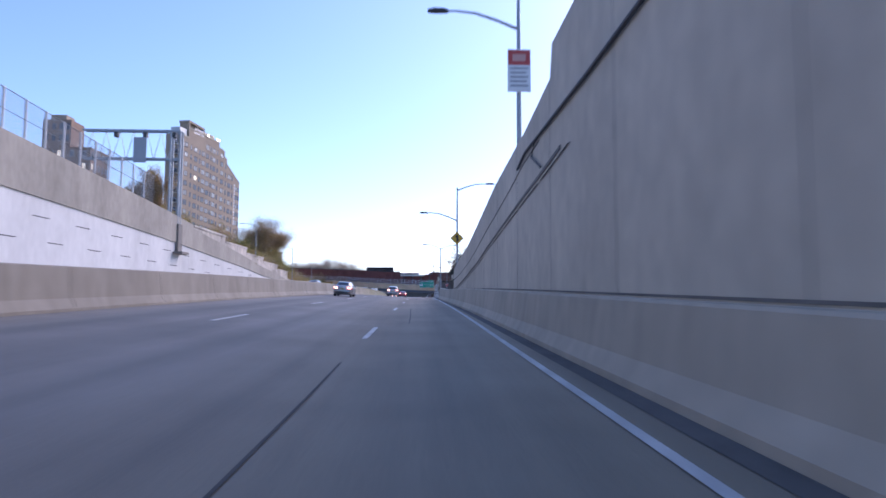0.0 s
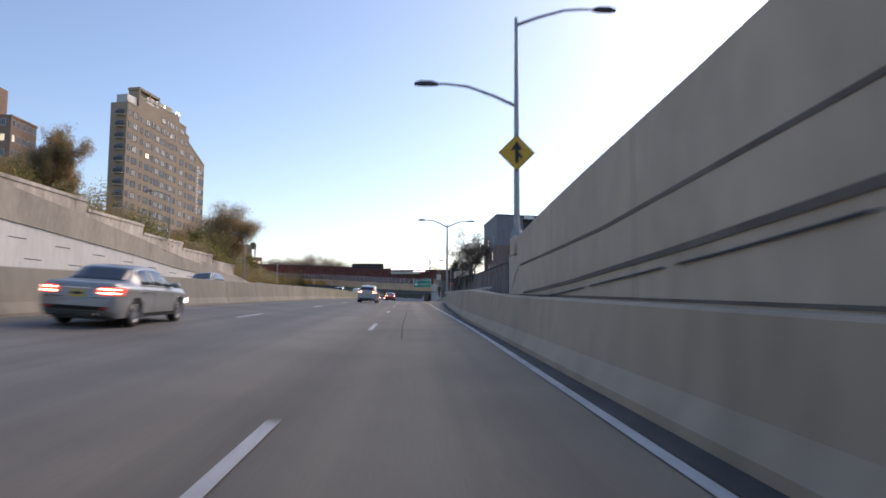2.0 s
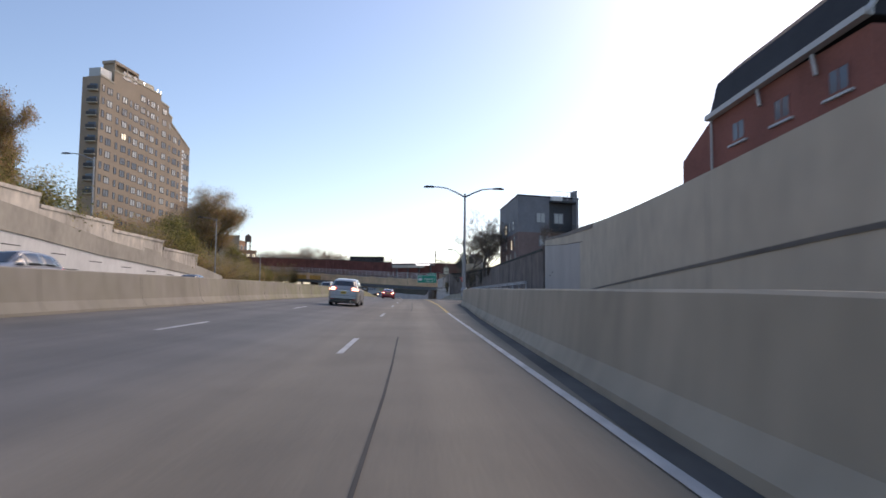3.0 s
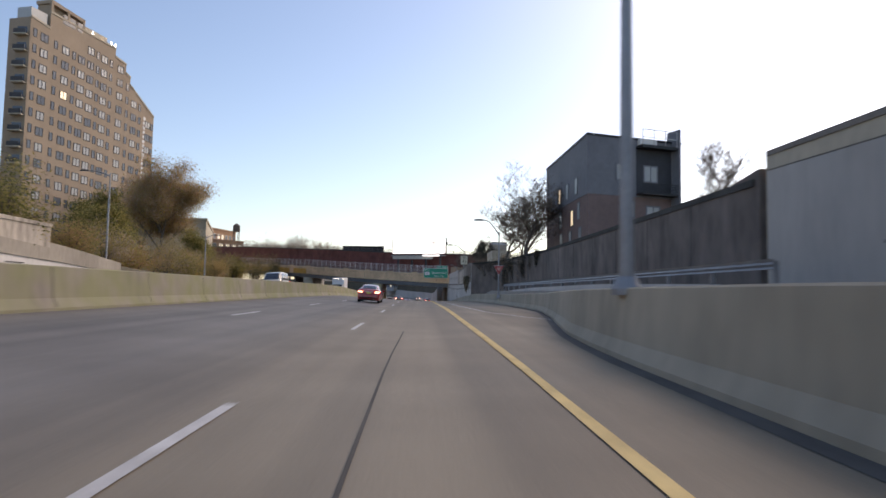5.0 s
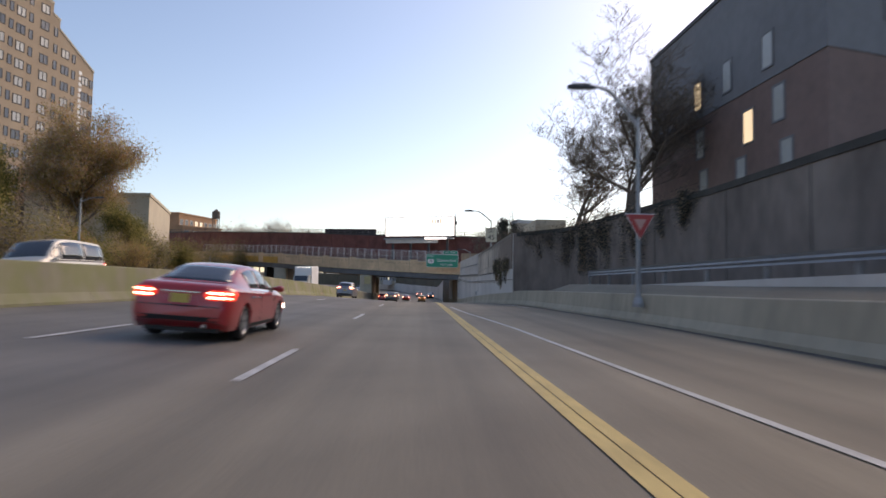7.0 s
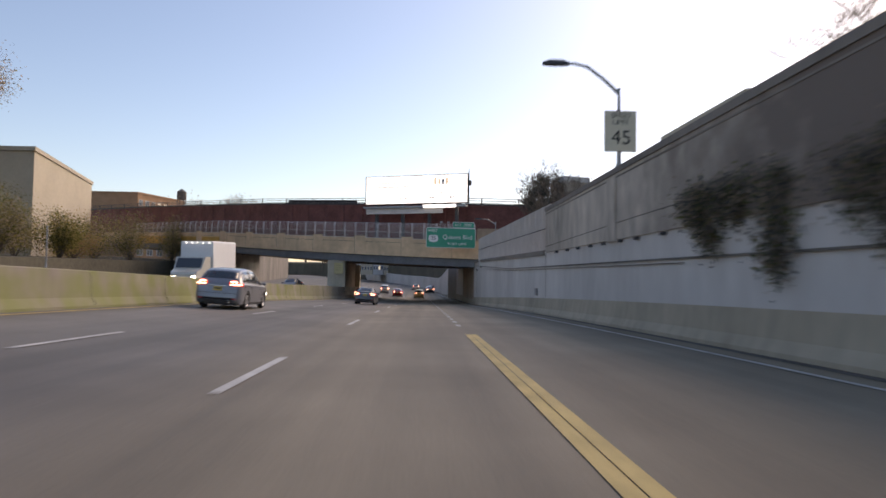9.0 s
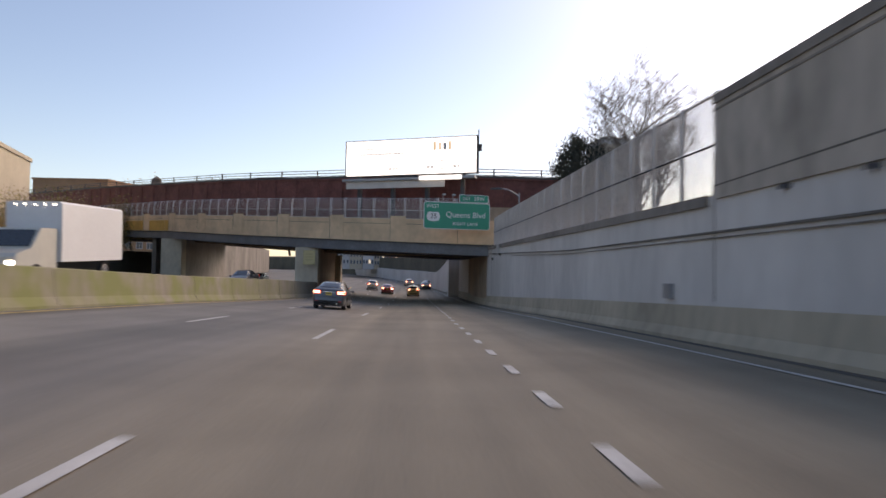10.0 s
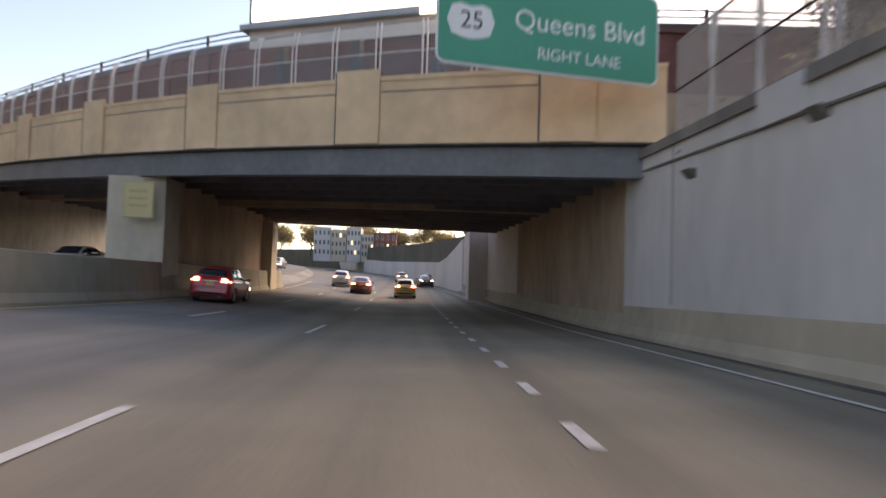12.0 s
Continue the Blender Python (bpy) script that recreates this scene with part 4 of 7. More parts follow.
# ---- buildings ----
def pane_mesh(w, h, frame_mat, glass_mat, d=0.12):
    """A window facing -y: a frame proud of the wall, one or two panes set back in it."""
    t = 0.07 * min(w, h) + 0.03
    xs = [-w / 2, -w / 2 + t, w / 2 - t, w / 2] if w < 1.2 else [-w / 2, -w / 2 + t, -t / 3, t / 3, w / 2 - t, w / 2]
    zs = [-h / 2, -h / 2 + t, h / 2 - t, h / 2]
    holes = (1,) if w < 1.2 else (1, 3)
    bm = bmesh.new()
    grid = [[[bm.verts.new((x, y, z)) for z in zs] for x in xs] for y in (-d, 0.1)]
    solid_cell = lambda i, k: 0 <= i < len(xs) - 1 and 0 <= k < 3 and not (k == 1 and i in holes)
    for i in range(len(xs) - 1):
        for k in range(3):
            if not solid_cell(i, k):
                continue
            for side in grid:
                bm.faces.new((side[i][k], side[i + 1][k], side[i + 1][k + 1], side[i][k + 1]))
            for di, dk, p, q in ((-1, 0, (i, k), (i, k + 1)), (1, 0, (i + 1, k), (i + 1, k + 1)), (0, -1, (i, k), (i + 1, k)), (0, 1, (i, k + 1), (i + 1, k + 1))):
                if not solid_cell(i + di, k + dk):
                    bm.faces.new((grid[0][p[0]][p[1]], grid[0][q[0]][q[1]], grid[1][q[0]][q[1]], grid[1][p[0]][p[1]]))
    frame_mesh = mesh_of("window", bm, frame_mat)
    panes = []
    for i in holes:
        bm = bmesh.new()
        box(bm, xs[i] - 0.01, xs[i + 1] + 0.01, -d * 0.4, 0.08, zs[1] - 0.01, zs[2] + 0.01)
        panes.append(mesh_of("pane", bm, glass_mat))
    return frame_mesh, panes


def set_windows(parent, meshes, places):
    for m in places:
        ob = new("window", meshes[0])
        ob.parent = parent
        ob.matrix_local = m
        for pane in meshes[1]:
            new("pane", pane).parent = ob


def wall_place(a, b, u, z, out=0.0):
    """On a wall from a to b (plan), u metres along, facing to the right of a->b... turned so that -y looks outwards."""
    a, b = Vector((*a, 0)), Vector((*b, 0))
    d = (b - a).normalized()
    p = a + d * u
    return Matrix.Translation((p.x, p.y, z)) @ Matrix.Rotation(math.atan2(d.y, d.x), 4, 'Z') @ Matrix.Translation((0, -out, 0))


def prism(bm, corners, z0, z1):
    loft(bm, [[(x, y, z0) for x, y in corners], [(x, y, z1) for x, y in corners]])


def build_tower():
    tower = thing("apartment_tower", pose(-101, 282, 5.5), "tall tan brick apartment tower with stepped roof", "building")
    inv = tower.matrix_world.inverted()
    a, b = Vector((0, 0)), Vector((11, 42))
    d = (b - a).normalized()
    n = Vector((-d.y, d.x))

    def at(u, v):
        p = a + d * u + n * v
        return (p.x, p.y)
    body = None
    for u0, u1, top, dep in ((-6, 0, 67.6, 7), (0, 24.6, 71.3, 7), (24.6, 29.4, 68.0, 7), (29.4, 31.6, 64.5, 7), (31.6, 43.4, 61.3, 7)):
        bm = bmesh.new()
        slope = 7.2 if u0 > 31 else 0.8
        loft(bm, [[(*at(u0, 0), -1), (*at(u0, dep), -1), (*at(u0, dep), top), (*at(u0, 0), top)], [(*at(u1, 0), -1), (*at(u1, dep), -1), (*at(u1, dep), top - slope), (*at(u1, 0), top - slope)]])
        body = part("wall", bm, BRICK_TAN, tower, "tan brick walls")
        bm = bmesh.new()
        loft(bm, [[(*at(u0, -0.15), top - 0.1), (*at(u0, 0.4), top - 0.1), (*at(u0, 0.4), top + 0.5), (*at(u0, -0.15), top + 0.5)], [(*at(u1, -0.15), top - slope - 0.1), (*at(u1, 0.4), top - slope - 0.1), (*at(u1, 0.4), top - slope + 0.5), (*at(u1, -0.15), top - slope + 0.5)]])
        part("coping", bm, BRICK_PALE, tower, "pale roof coping")
    # penthouse frame at the near end
    for u in (0.3, 6.0, 11.5):
        bm = bmesh.new()
        box(bm, -0.35, 0.35, -0.1, 0.5, 71.5, 74.3, wall_place((0, 0), (11, 42), u, 0))
        part("roof_frame_post", bm, BRICK_TAN, tower)
    bm = bmesh.new()
    loft(bm, [[(*at(0, -0.1), 74.0), (*at(0, 5), 74.0), (*at(0, 5), 75.0), (*at(0, -0.1), 75.0)], [(*at(11.8, -0.1), 73.3), (*at(11.8, 5), 73.3), (*at(11.8, 5), 74.2), (*at(11.8, -0.1), 74.2)]])
    part("roof_frame", bm, BRICK_TAN, tower, "open roof frame")
    bm = bmesh.new()
    prism(bm, [at(0.6, 1.2), at(11.3, 1.2), at(11.3, 5), at(0.6, 5)], 71, 74.1)
    part("roof_room", bm, BRICK_TAN, tower, "brick room behind the roof frame")
    bm = bmesh.new()
    prism(bm, [at(-5.6, 0.6), at(-0.4, 0.6), at(-0.4, 5), at(-5.6, 5)], 67.4, 70.6)
    part("glazed_room", bm, GLASS_SKY, tower, "glazed corner room on the roof")
    bm = bmesh.new()
    prism(bm, [at(14, 2), at(23, 2), at(23, 6.5), at(14, 6.5)], 71, 73.5)
    part("penthouse", bm, BRICK_PALE, tower, "pale penthouse")
    for u in (15, 22.5, 24.3):
        bm = bmesh.new()
        box(bm, -0.1, 0.1, -0.1, 0.1, 71.0, 72.1, wall_place((0, 0), (11, 42), u, 0))
        part("roof_light", bm, HEAD, tower, "small white roof light")
    # windows
    wide = pane_mesh(2.5, 2.35, STEEL_DARK, GLASS_SKY)
    shaded = pane_mesh(2.5, 2.35, STEEL_DARK, GLASS)
    slim = pane_mesh(1.15, 2.3, STEEL_DARK, GLASS)
    lit = pane_mesh(2.5, 2.35, STEEL_DARK, LIT)
    cols = [(-4.6, 's'), (-1.6, 'w'), (2.2, 's'), (5.6, 'w'), (8.6, 's'), (11.4, 'w'), (14.8, 'w'), (17.6, 's'), (20.2, 'w'), (23.0, 's'), (27.0, 'w'), (30.4, 's'), (33.6, 'w'), (36.4, 's'), (40.4, 'w'), (42.6, 's')]
    rnd = random.Random(11)
    for f in range(16):
        for u, kind in cols:
            top = 67.0 if u < 0 else 71.3 - 0.03 * u if u < 24.6 else 67.5 if u < 29.4 else 64 if u < 31.6 else 61.3 - 0.6 * (u - 31.6)
            z = 67.6 - 4.25 * f - 0.1 * u
            if z > top - 2.4 or (f == 0 and u < 12):
                continue
            share = rnd.random()
            mesh = (lit if share < 0.03 else shaded if share < 0.35 else wide) if kind == 'w' else slim
            set_windows(tower, mesh, [wall_place((0, 0), (11, 42), u, z)])
    bm = bmesh.new()
    for u0, u1 in ((4.2, 8.5), (9.3, 11.2)):
        box(bm, u0, u1, -0.04, 0.1, 70.0, 72.6, wall_place((0, 0), (11, 42), 0, 0))
    part("roof_opening", bm, GLASS, tower, "dark glazed opening under the roof frame")
    for k in range(14):
        bm = bmesh.new()
        box(bm, 38.35, 39.35, -0.06, 0.1, 52 - 1.5 * k, 53 - 1.5 * k, wall_place((0, 0), (11, 42), 0, 0))
        part("sign_bar", bm, SIGN_WHITE, tower, "white bar of a vertical wall sign")
    # end wall with stacked balconies
    bm = bmesh.new()
    prism(bm, [(-5.6, -5.0), (-1.6, -5.95), (-1.0, -3.8), (-5.2, -2.6)], -1, 67.0)
    part("end_wall", bm, BRICK_TAN, tower, "tan brick end wall")
    for f in range(9):
        z = 66.0 - 4.25 * f
        bm = bmesh.new()
        box(bm, -5.3, -2.0, -7.1, -4.5, z - 3.6, z - 3.3)
        slab = part("balcony", bm, CONCRETE, tower, "concrete balcony slab")
        bm = bmesh.new()
        box(bm, -5.2, -2.1, -7.05, -6.95, z - 3.3, z - 2.1)
        part("railing", bm, STEEL_DARK, slab, "dark balcony railing")
        bm = bmesh.new()
        box(bm, -5.0, -2.4, -5.75, -4.2, z - 3.3, z - 1.1)
        part("balcony_door", bm, GLASS, slab, "glazed balcony door")


def build_dark_house():
    a, b, c2 = (17.9, 196.0), (18.3, 176.0), (29.6, 179.5)
    house = thing("apartment_house", pose(18.3, 176, 4.5), "dark grey clad apartment house with few windows", "building")
    inv = house.matrix_world.inverted()

    def loc(p):
        return (p[0] - 18.3, p[1] - 176)
    A, B, C = loc(a), loc(b), loc(c2)
    D = (C[0] - 0.5, 21.0)
    bm = bmesh.new()
    prism(bm, [A, B, C, D], -1, 9.0)
    part("wall", bm, SIDING_BROWN, house, "brown-grey lower walls")
    bm = bmesh.new()
    prism(bm, [(A[0] - 0.06, A[1]), (B[0] - 0.06, B[1] - 0.06), (C[0] + 0.06, C[1] - 0.06), (D[0], D[1])], 9.0, 15.3)
    part("wall", bm, SIDING, house, "dark grey upper walls")
    bm = bmesh.new()
    prism(bm, [(A[0] - 0.15, A[1]), (B[0] - 0.15, B[1] - 0.15), (C[0] + 0.15, C[1] - 0.15), (D[0], D[1])], 15.25, 15.5)
    part("roof_edge", bm, BLACK_TRIM, house, "dark roof edge")
    win = pane_mesh(1.1, 1.9, SIDING, GLASS_SKY, 0.05)
    lit = pane_mesh(1.15, 1.9, SIDING, LIT, 0.05)
    for u, z in ((11.4, 10.5), (15.5, 10.5), (7.9, 7.4), (16.3, 7.6), (16.9, 4.8), (12.7, 4.7), (8.3, 4.8)):
        set_windows(house, win, [wall_place(A, B, u, z, 0.08 if z > 9 else 0)])
    for u, z in ((7.8, 10.4), (13.5, 7.1)):
        set_windows(house, lit, [wall_place(A, B, u, z, 0.08 if z > 9 else 0)])
    wide = pane_mesh(1.9, 1.9, SIDING, GLASS_SKY, 0.05)
    for u, z in ((4.3, 11.6), (7.8, 11.6), (4.9, 7.6), (8.2, 7.2)):
        set_windows(house, wide, [wall_place(B, C, u, z, 0.12 if u > 6 and z > 9 else 0.08 if z > 9 else 0)])
    # roof terrace and balconies at the street corner
    bm = bmesh.new()
    box(bm, 6.0, 10.6, -1.2, 0.5, 14.3, 14.6, wall_place(B, C, 0, 0))
    terrace_slab = part("roof_terrace", bm, BLACK_TRIM, house, "dark cantilevered terrace")
    for u in (6.05, 7.5, 9.0, 10.5):
        bm = bmesh.new()
        box(bm, u, u + 0.06, -1.15, -1.1, 14.6, 16.3, wall_place(B, C, 0, 0))
        part("post", bm, STEEL_PALE, terrace_slab)
    for z in (15.4, 16.25):
        bm = bmesh.new()
        box(bm, 6.05, 10.55, -1.15, -1.1, z, z + 0.06, wall_place(B, C, 0, 0))
        part("rail", bm, STEEL_PALE, terrace_slab)
    bm = bmesh.new()
    box(bm, 6.2, 8.4, -0.5, 0.3, 14.6, 15.4, wall_place(B, C, 0, 0))
    part("roof_unit", bm, SIGN_WHITE, terrace_slab, "white roof unit")
    bm = bmesh.new()
    box(bm, 10.6, 10.8, -1.4, 0.6, -1, 16.6, wall_place(B, C, 0, 0))
    part("fin_wall", bm, SIDING, house, "dark projecting fin wall")
    # Recess shade is painted as a dark panel laid over the wall.
    bm = bmesh.new()
    box(bm, 6.0, 10.56, -0.1, 0.2, 9.3, 14.35, wall_place(B, C, 0, 0))
    part("recess_shade_panel", bm, SIDING_SHADED, house, "dark panel standing in for the shaded balcony recess")
    bm = bmesh.new()
    box(bm, 6.0, 10.6, -1.2, 0.2, 9.2, 9.38, wall_place(B, C, 0, 0))
    slab = part("balcony", bm, BLACK_TRIM, house, "dark balcony slab")
    for k in range(23):
        bm = bmesh.new()
        box(bm, 6.03 + 0.2 * k, 6.06 + 0.2 * k, -1.18, -1.15, 9.38, 10.35, wall_place(B, C, 0, 0))
        part("baluster", bm, BLACK_TRIM, slab)
    bm = bmesh.new()
    box(bm, 6.0, 10.56, -1.19, -1.13, 10.33, 10.39, wall_place(B, C, 0, 0))
    part("rail", bm, BLACK_TRIM, slab)


def build_brick_house():
    house = thing("brick_house", pose(21.5, 111.5, 3.35), "red brick house with dark hipped roof and pale eaves", "building")
    # plan runs back along -y; eaves at 12.6 to 13, ridge at 16
    L, W = 15.6, 12.0
    bm = bmesh.new()
    box(bm, 0.3, W, -L, 0, -1, 12.1)
    part("wall", bm, BRICK_RED, house, "red brick walls")
    bm = bmesh.new()
    loft(bm, [[(x0, y1, z1), (x1, y1, z1), (x1, -15.7, z1 + 0.5), (x0, -15.7, z1 + 0.5)] for x0, x1, y1, z1 in ((0, 6.6, 0.3, 12.0), (0.5, 5.6, 0.0, 14.4), (1.6, 4.2, -1.2, 15.5), (2.6, 3.1, -3.0, 16.1))])
    part("roof", bm, ROOFING, house, "dark slate hipped roof")
    bm = bmesh.new()
    loft(bm, [[(-0.25, 0.5, 11.8), (0.25, 0.5, 11.8), (0.25, 0.5, 12.15), (-0.25, 0.5, 12.15)], [(-0.25, -15.9, 12.4), (0.25, -15.9, 12.4), (0.25, -15.9, 12.75), (-0.25, -15.9, 12.75)]])
    part("gutter", bm, TRIM, house, "pale eaves gutter")
    for p, q in (((-0.1, -15.85, 12.5), (2.85, -15.85, 16.65)), ((2.85, -15.85, 16.65), (5.6, -15.85, 14.4)), ((0.7, -15.85, 13.6), (4.6, -15.85, 13.6)), ((2.85, -15.85, 16.6), (2.85, -15.85, 13.6))):
        bm = bmesh.new()
        tube(bm, [p, q], 0.16, 6)
        part("gable_trim", bm, TRIM, house, "pale gable trim")
    bm = bmesh.new()
    loft(bm, [[(0.3, y, -1), (6.5, y, -1), (6.5, y, z), (0.3, y, z)] for y, z in ((0, 12.2), (5.5, 9.9))])
    part("wing", bm, BRICK_RED, house, "lower red brick wing")
    bm = bmesh.new()
    tube(bm, [(0.1, 0.2, 1), (0.1, 0.2, 11.8)], 0.09, 6)
    part("downpipe", bm, TRIM, house, "pale downpipe")
    slit = pane_mesh(1.7, 1.4, BRICK_RED, GLASS, 0.03)
    for y in (-3.2, -8.2, -13.2):
        for z in (10.2, 6.4):
            set_windows(house, slit, [Matrix.Translation((0.3, y, z)) @ Matrix.Rotation(radians(-90), 4, 'Z')])
            bm = bmesh.new()
            box(bm, 0.12, 0.35, y - 1.15, y + 1.15, z - 0.92, z - 0.78)
            part("sill", bm, TRIM, house, "pale stone sill")
    for y in (-6.0, -11.5):
        bm = bmesh.new()
        tube(bm, [(0.05, y, 12.1), (0.05, y - 0.3, 10.9)], 0.12, 6)
        part("bracket", bm, TRIM, house)


def build_block(name, label, corners, z0, z1, wall_mat, face, rows, cols, lit_share=0.3, win=(1.6, 2.0), cap=None, seed=1, category="building"):
    """A plain block of flats with a window grid on the sides named in face."""
    bld = thing(name, pose(corners[0][0], corners[0][1], z0), label, category)
    off = [(x - corners[0][0], y - corners[0][1]) for x, y in corners]
    bm = bmesh.new()
    prism(bm, off, -1.0, z1 - z0)
    part("wall", bm, wall_mat, bld)
    bm = bmesh.new()
    cx, cy = sum(p[0] for p in off) / len(off), sum(p[1] for p in off) / len(off)
    prism(bm, [(cx + (x - cx) * 1.02, cy + (y - cy) * 1.02) for x, y in off], z1 - z0 - 0.2, z1 - z0 + 0.5)
    part("roof_edge", bm, cap or wall_mat, bld, "roof parapet")
    rnd = random.Random(seed)
    dark, bright = pane_mesh(*win, TRIM, GLASS), pane_mesh(*win, TRIM, LIT)
    for i in face:
        a, b = off[i], off[(i + 1) % len(off)]
        length = math.dist(a, b)
        for r in range(rows):
            for k in range(cols):
                m = wall_place(a, b, length * (k + 0.5) / cols, (z1 - z0) * (r + 0.6) / rows)
                set_windows(bld, bright if rnd.random() < lit_share else dark, [m])
    return bld


build_tower()
build_dark_house()
build_brick_house()
cream = build_block("cream_building", "cream rendered industrial building with blank wall", [(-62, 297), (-73, 337), (-95, 337), (-90, 297)][::-1], 4, 22.6, BRICK_PALE, (), 1, 1)
far = build_block("far_tower", "brown brick apartment tower with a setback top", [(-152, 252), (-128, 252), (-128, 266), (-152, 266)], 6, 60, BRICK_BROWN, (0, 1), 11, 5, 0.08, (1.5, 2.4), seed=9)
bm = bmesh.new()
box(bm, 4, 15, 2, 12, 54, 66)
part("upper_storey", bm, BRICK_BROWN, far, "set-back brown brick storeys")
bm = bmesh.new()
box(bm, 6, 12, 4, 10, 66, 68.5)
part("roof_house", bm, BRICK_TAN, far, "lift house on the roof")
for x in (5.6, 8.4, 11.2, 13.8):
    bm = bmesh.new()
    box(bm, x - 0.7, x + 0.7, 1.9, 2.1, 57.5, 60)
    box(bm, x - 0.7, x + 0.7, 1.9, 2.1, 62, 64.5)
    part("upper_window", bm, GLASS, far)
build_block("brick_flats", "orange-tan brick flats with rows of lit windows", [(-121, 470), (-113, 503), (-150, 510), (-150, 470)], 6, 37, BRICK_ORANGE, (0,), 3, 8, 0.6, (2.6, 3.0), seed=4)
build_block("brick_flats", "low orange-tan brick flats with lit top floor", [(-104, 430), (-92, 445), (-125, 460), (-125, 430)], 6, 27, BRICK_ORANGE, (0,), 3, 5, 0.6, (2.4, 2.4), seed=5)
tank = thing("water_tank", pose(-106, 480, 33), "dark wooden rooftop water tank on legs", "water tank")
bm = bmesh.new()
tube(bm, [(0, 0, 2.5), (0, 0, 6.0), (0, 0, 7.4)], [2.0, 2.0, 0.2], 14)
part("barrel", bm, BARK, tank)
for x, y in ((-1.3, -1.3), (1.3, -1.3), (1.3, 1.3), (-1.3, 1.3)):
    bm = bmesh.new()
    box(bm, x - 0.15, x + 0.15, y - 0.15, y + 0.15, -27.0, 2.6)
    part("leg", bm, STEEL_DARK, tank)
build_block("machine_house", "small tan rendered roof building behind the fence", [(19.2, 272.5), (23.0, 274.2), (22.4, 278.8), (18.6, 277.1)], 4.5, 15.5, RENDER_TAN, (), 1, 1, cap=TRIM)
build_block("low_building", "low grey building beyond the side street", [(12.5, 214), (15.5, 214), (15.5, 222), (12.5, 222)], 5.0, 9.3, CONCRETE, (), 1, 1)
for i, (x, w, z1, mat) in enumerate(((-25.5, 4.6, 9.3, TRIM), (-20.8, 4.2, 8.6, BRICK_PALE), (-16.4, 3.8, 9.4, TRIM), (-12.4, 3.4, 7.6, BRICK_PALE), (-8.8, 6.0, 8.2, BRICK_RED))):
    build_block("row_house", "pale terraced house with lit windows beyond the bridges", [(x, 430), (x + w, 430), (x + w, 440), (x, 440)], 4.0, z1 + 2.6, mat, (0,), 3, 4, 0.14, (0.65, 1.3), seed=20 + i)
# ---- street lamps and signs ----
def arm_and_head(lamp, side, z, reach, rise, lean=0.0):
    """A bent arm to the left (-1) or right (+1) with a flat lamp head at its end."""
    bm = bmesh.new()
    pts = [(0, 0, z), (side * reach * 0.3, lean * 0.3, z + rise * 0.5), (side * reach * 0.6, lean * 0.6, z + rise * 0.9), (side * reach * 0.85, lean * 0.85, z + rise), (side * reach, lean, z + rise)]
    tube(bm, pts, [0.075, 0.065, 0.055, 0.05, 0.045], 8)
    arm = part("arm", bm, STEEL, lamp)
    bm = bmesh.new()
    loft(bm, [[(side * (reach + dx), lean + dy, z + rise + dz) for dy, dz in ((-w, -0.06), (w, -0.06), (w * 0.7, h), (-w * 0.7, h))] for dx, w, h in ((-0.1, 0.07, 0.05), (0.15, 0.15, 0.1), (0.6, 0.16, 0.1), (0.85, 0.08, 0.04))])
    head = part("lamp_head", bm, STEEL_DARK, arm, "dark lamp head")
    return arm


def build_lamp(x, y, z0, top, arms, label, radius=0.13):
    lamp = thing("street_lamp", pose(x, y, z0), label, "street lamp", "street lamps")
    bm = bmesh.new()
    tube(bm, [(0, 0, 0), (0, 0, top * 0.5), (0, 0, top)], [radius, radius * 0.8, radius * 0.55], 10)
    part("pole", bm, STEEL, lamp)
    bm = bmesh.new()
    tube(bm, [(0, 0, 0), (0, 0, 0.12), (0, 0, 0.35)], [radius * 2.0, radius * 2.0, radius * 1.3], 10)
    part("base", bm, STEEL, lamp)
    for side, z, reach, rise in arms:
        arm_and_head(lamp, side, z, reach, rise)
    return lamp


build_lamp(4.55, 70.0, 4.55, 9.1, ((1, 8.8, 3.3, 0.75), (-1, 5.4, 3.3, 0.85)), "tall galvanised lamp with arms at two heights")
build_lamp(4.62, 28.0, 5.9, 10.0, ((-1, 7.6, 3.3, 0.8), (1, 9.6, 3.2, 0.8)), "tall galvanised lamp behind the wall with a parking sign")
build_lamp(4.75, 121.9, 2.82, 8.38, ((1, 8.08, 2.5, 0.75), (-1, 8.08, 2.7, 0.85)), "grey double-arm lamp on the barrier", 0.15)
build_lamp(8.33, 171.1, 2.3, 6.5, ((-1, 6.15, 1.6, 1.4),), "grey single-arm lamp carrying a yield sign", 0.1)
build_lamp(7.86, 214.0, 6.6, 3.1, ((-1, 2.9, 1.9, 1.05),), "grey single-arm lamp on the wall with a speed sign", 0.09)
build_lamp(-34.3, 137.5, 8.5, 8.6, ((-1, 8.2, 2.6, 0.7),), "slim grey lamp on the far wall")
build_lamp(-35.5, 184.6, 5.0, 11.0, ((-1, 10.6, 2.6, 0.6),), "slim grey lamp on the far bank")
build_lamp(-35.4, 218.0, 4.0, 7.6, ((1, 7.2, 1.6, 0.5),), "slim grey lamp on the far bank")
build_lamp(-31.7, 248.5, 1.5, 5.4, (), "slim grey post on the far bank", 0.09)
build_lamp(9.5, 264.4, 4.7, 4.5, ((-1, 4.2, 1.55, 0.6),), "grey single-arm lamp beside the bridge", 0.09)


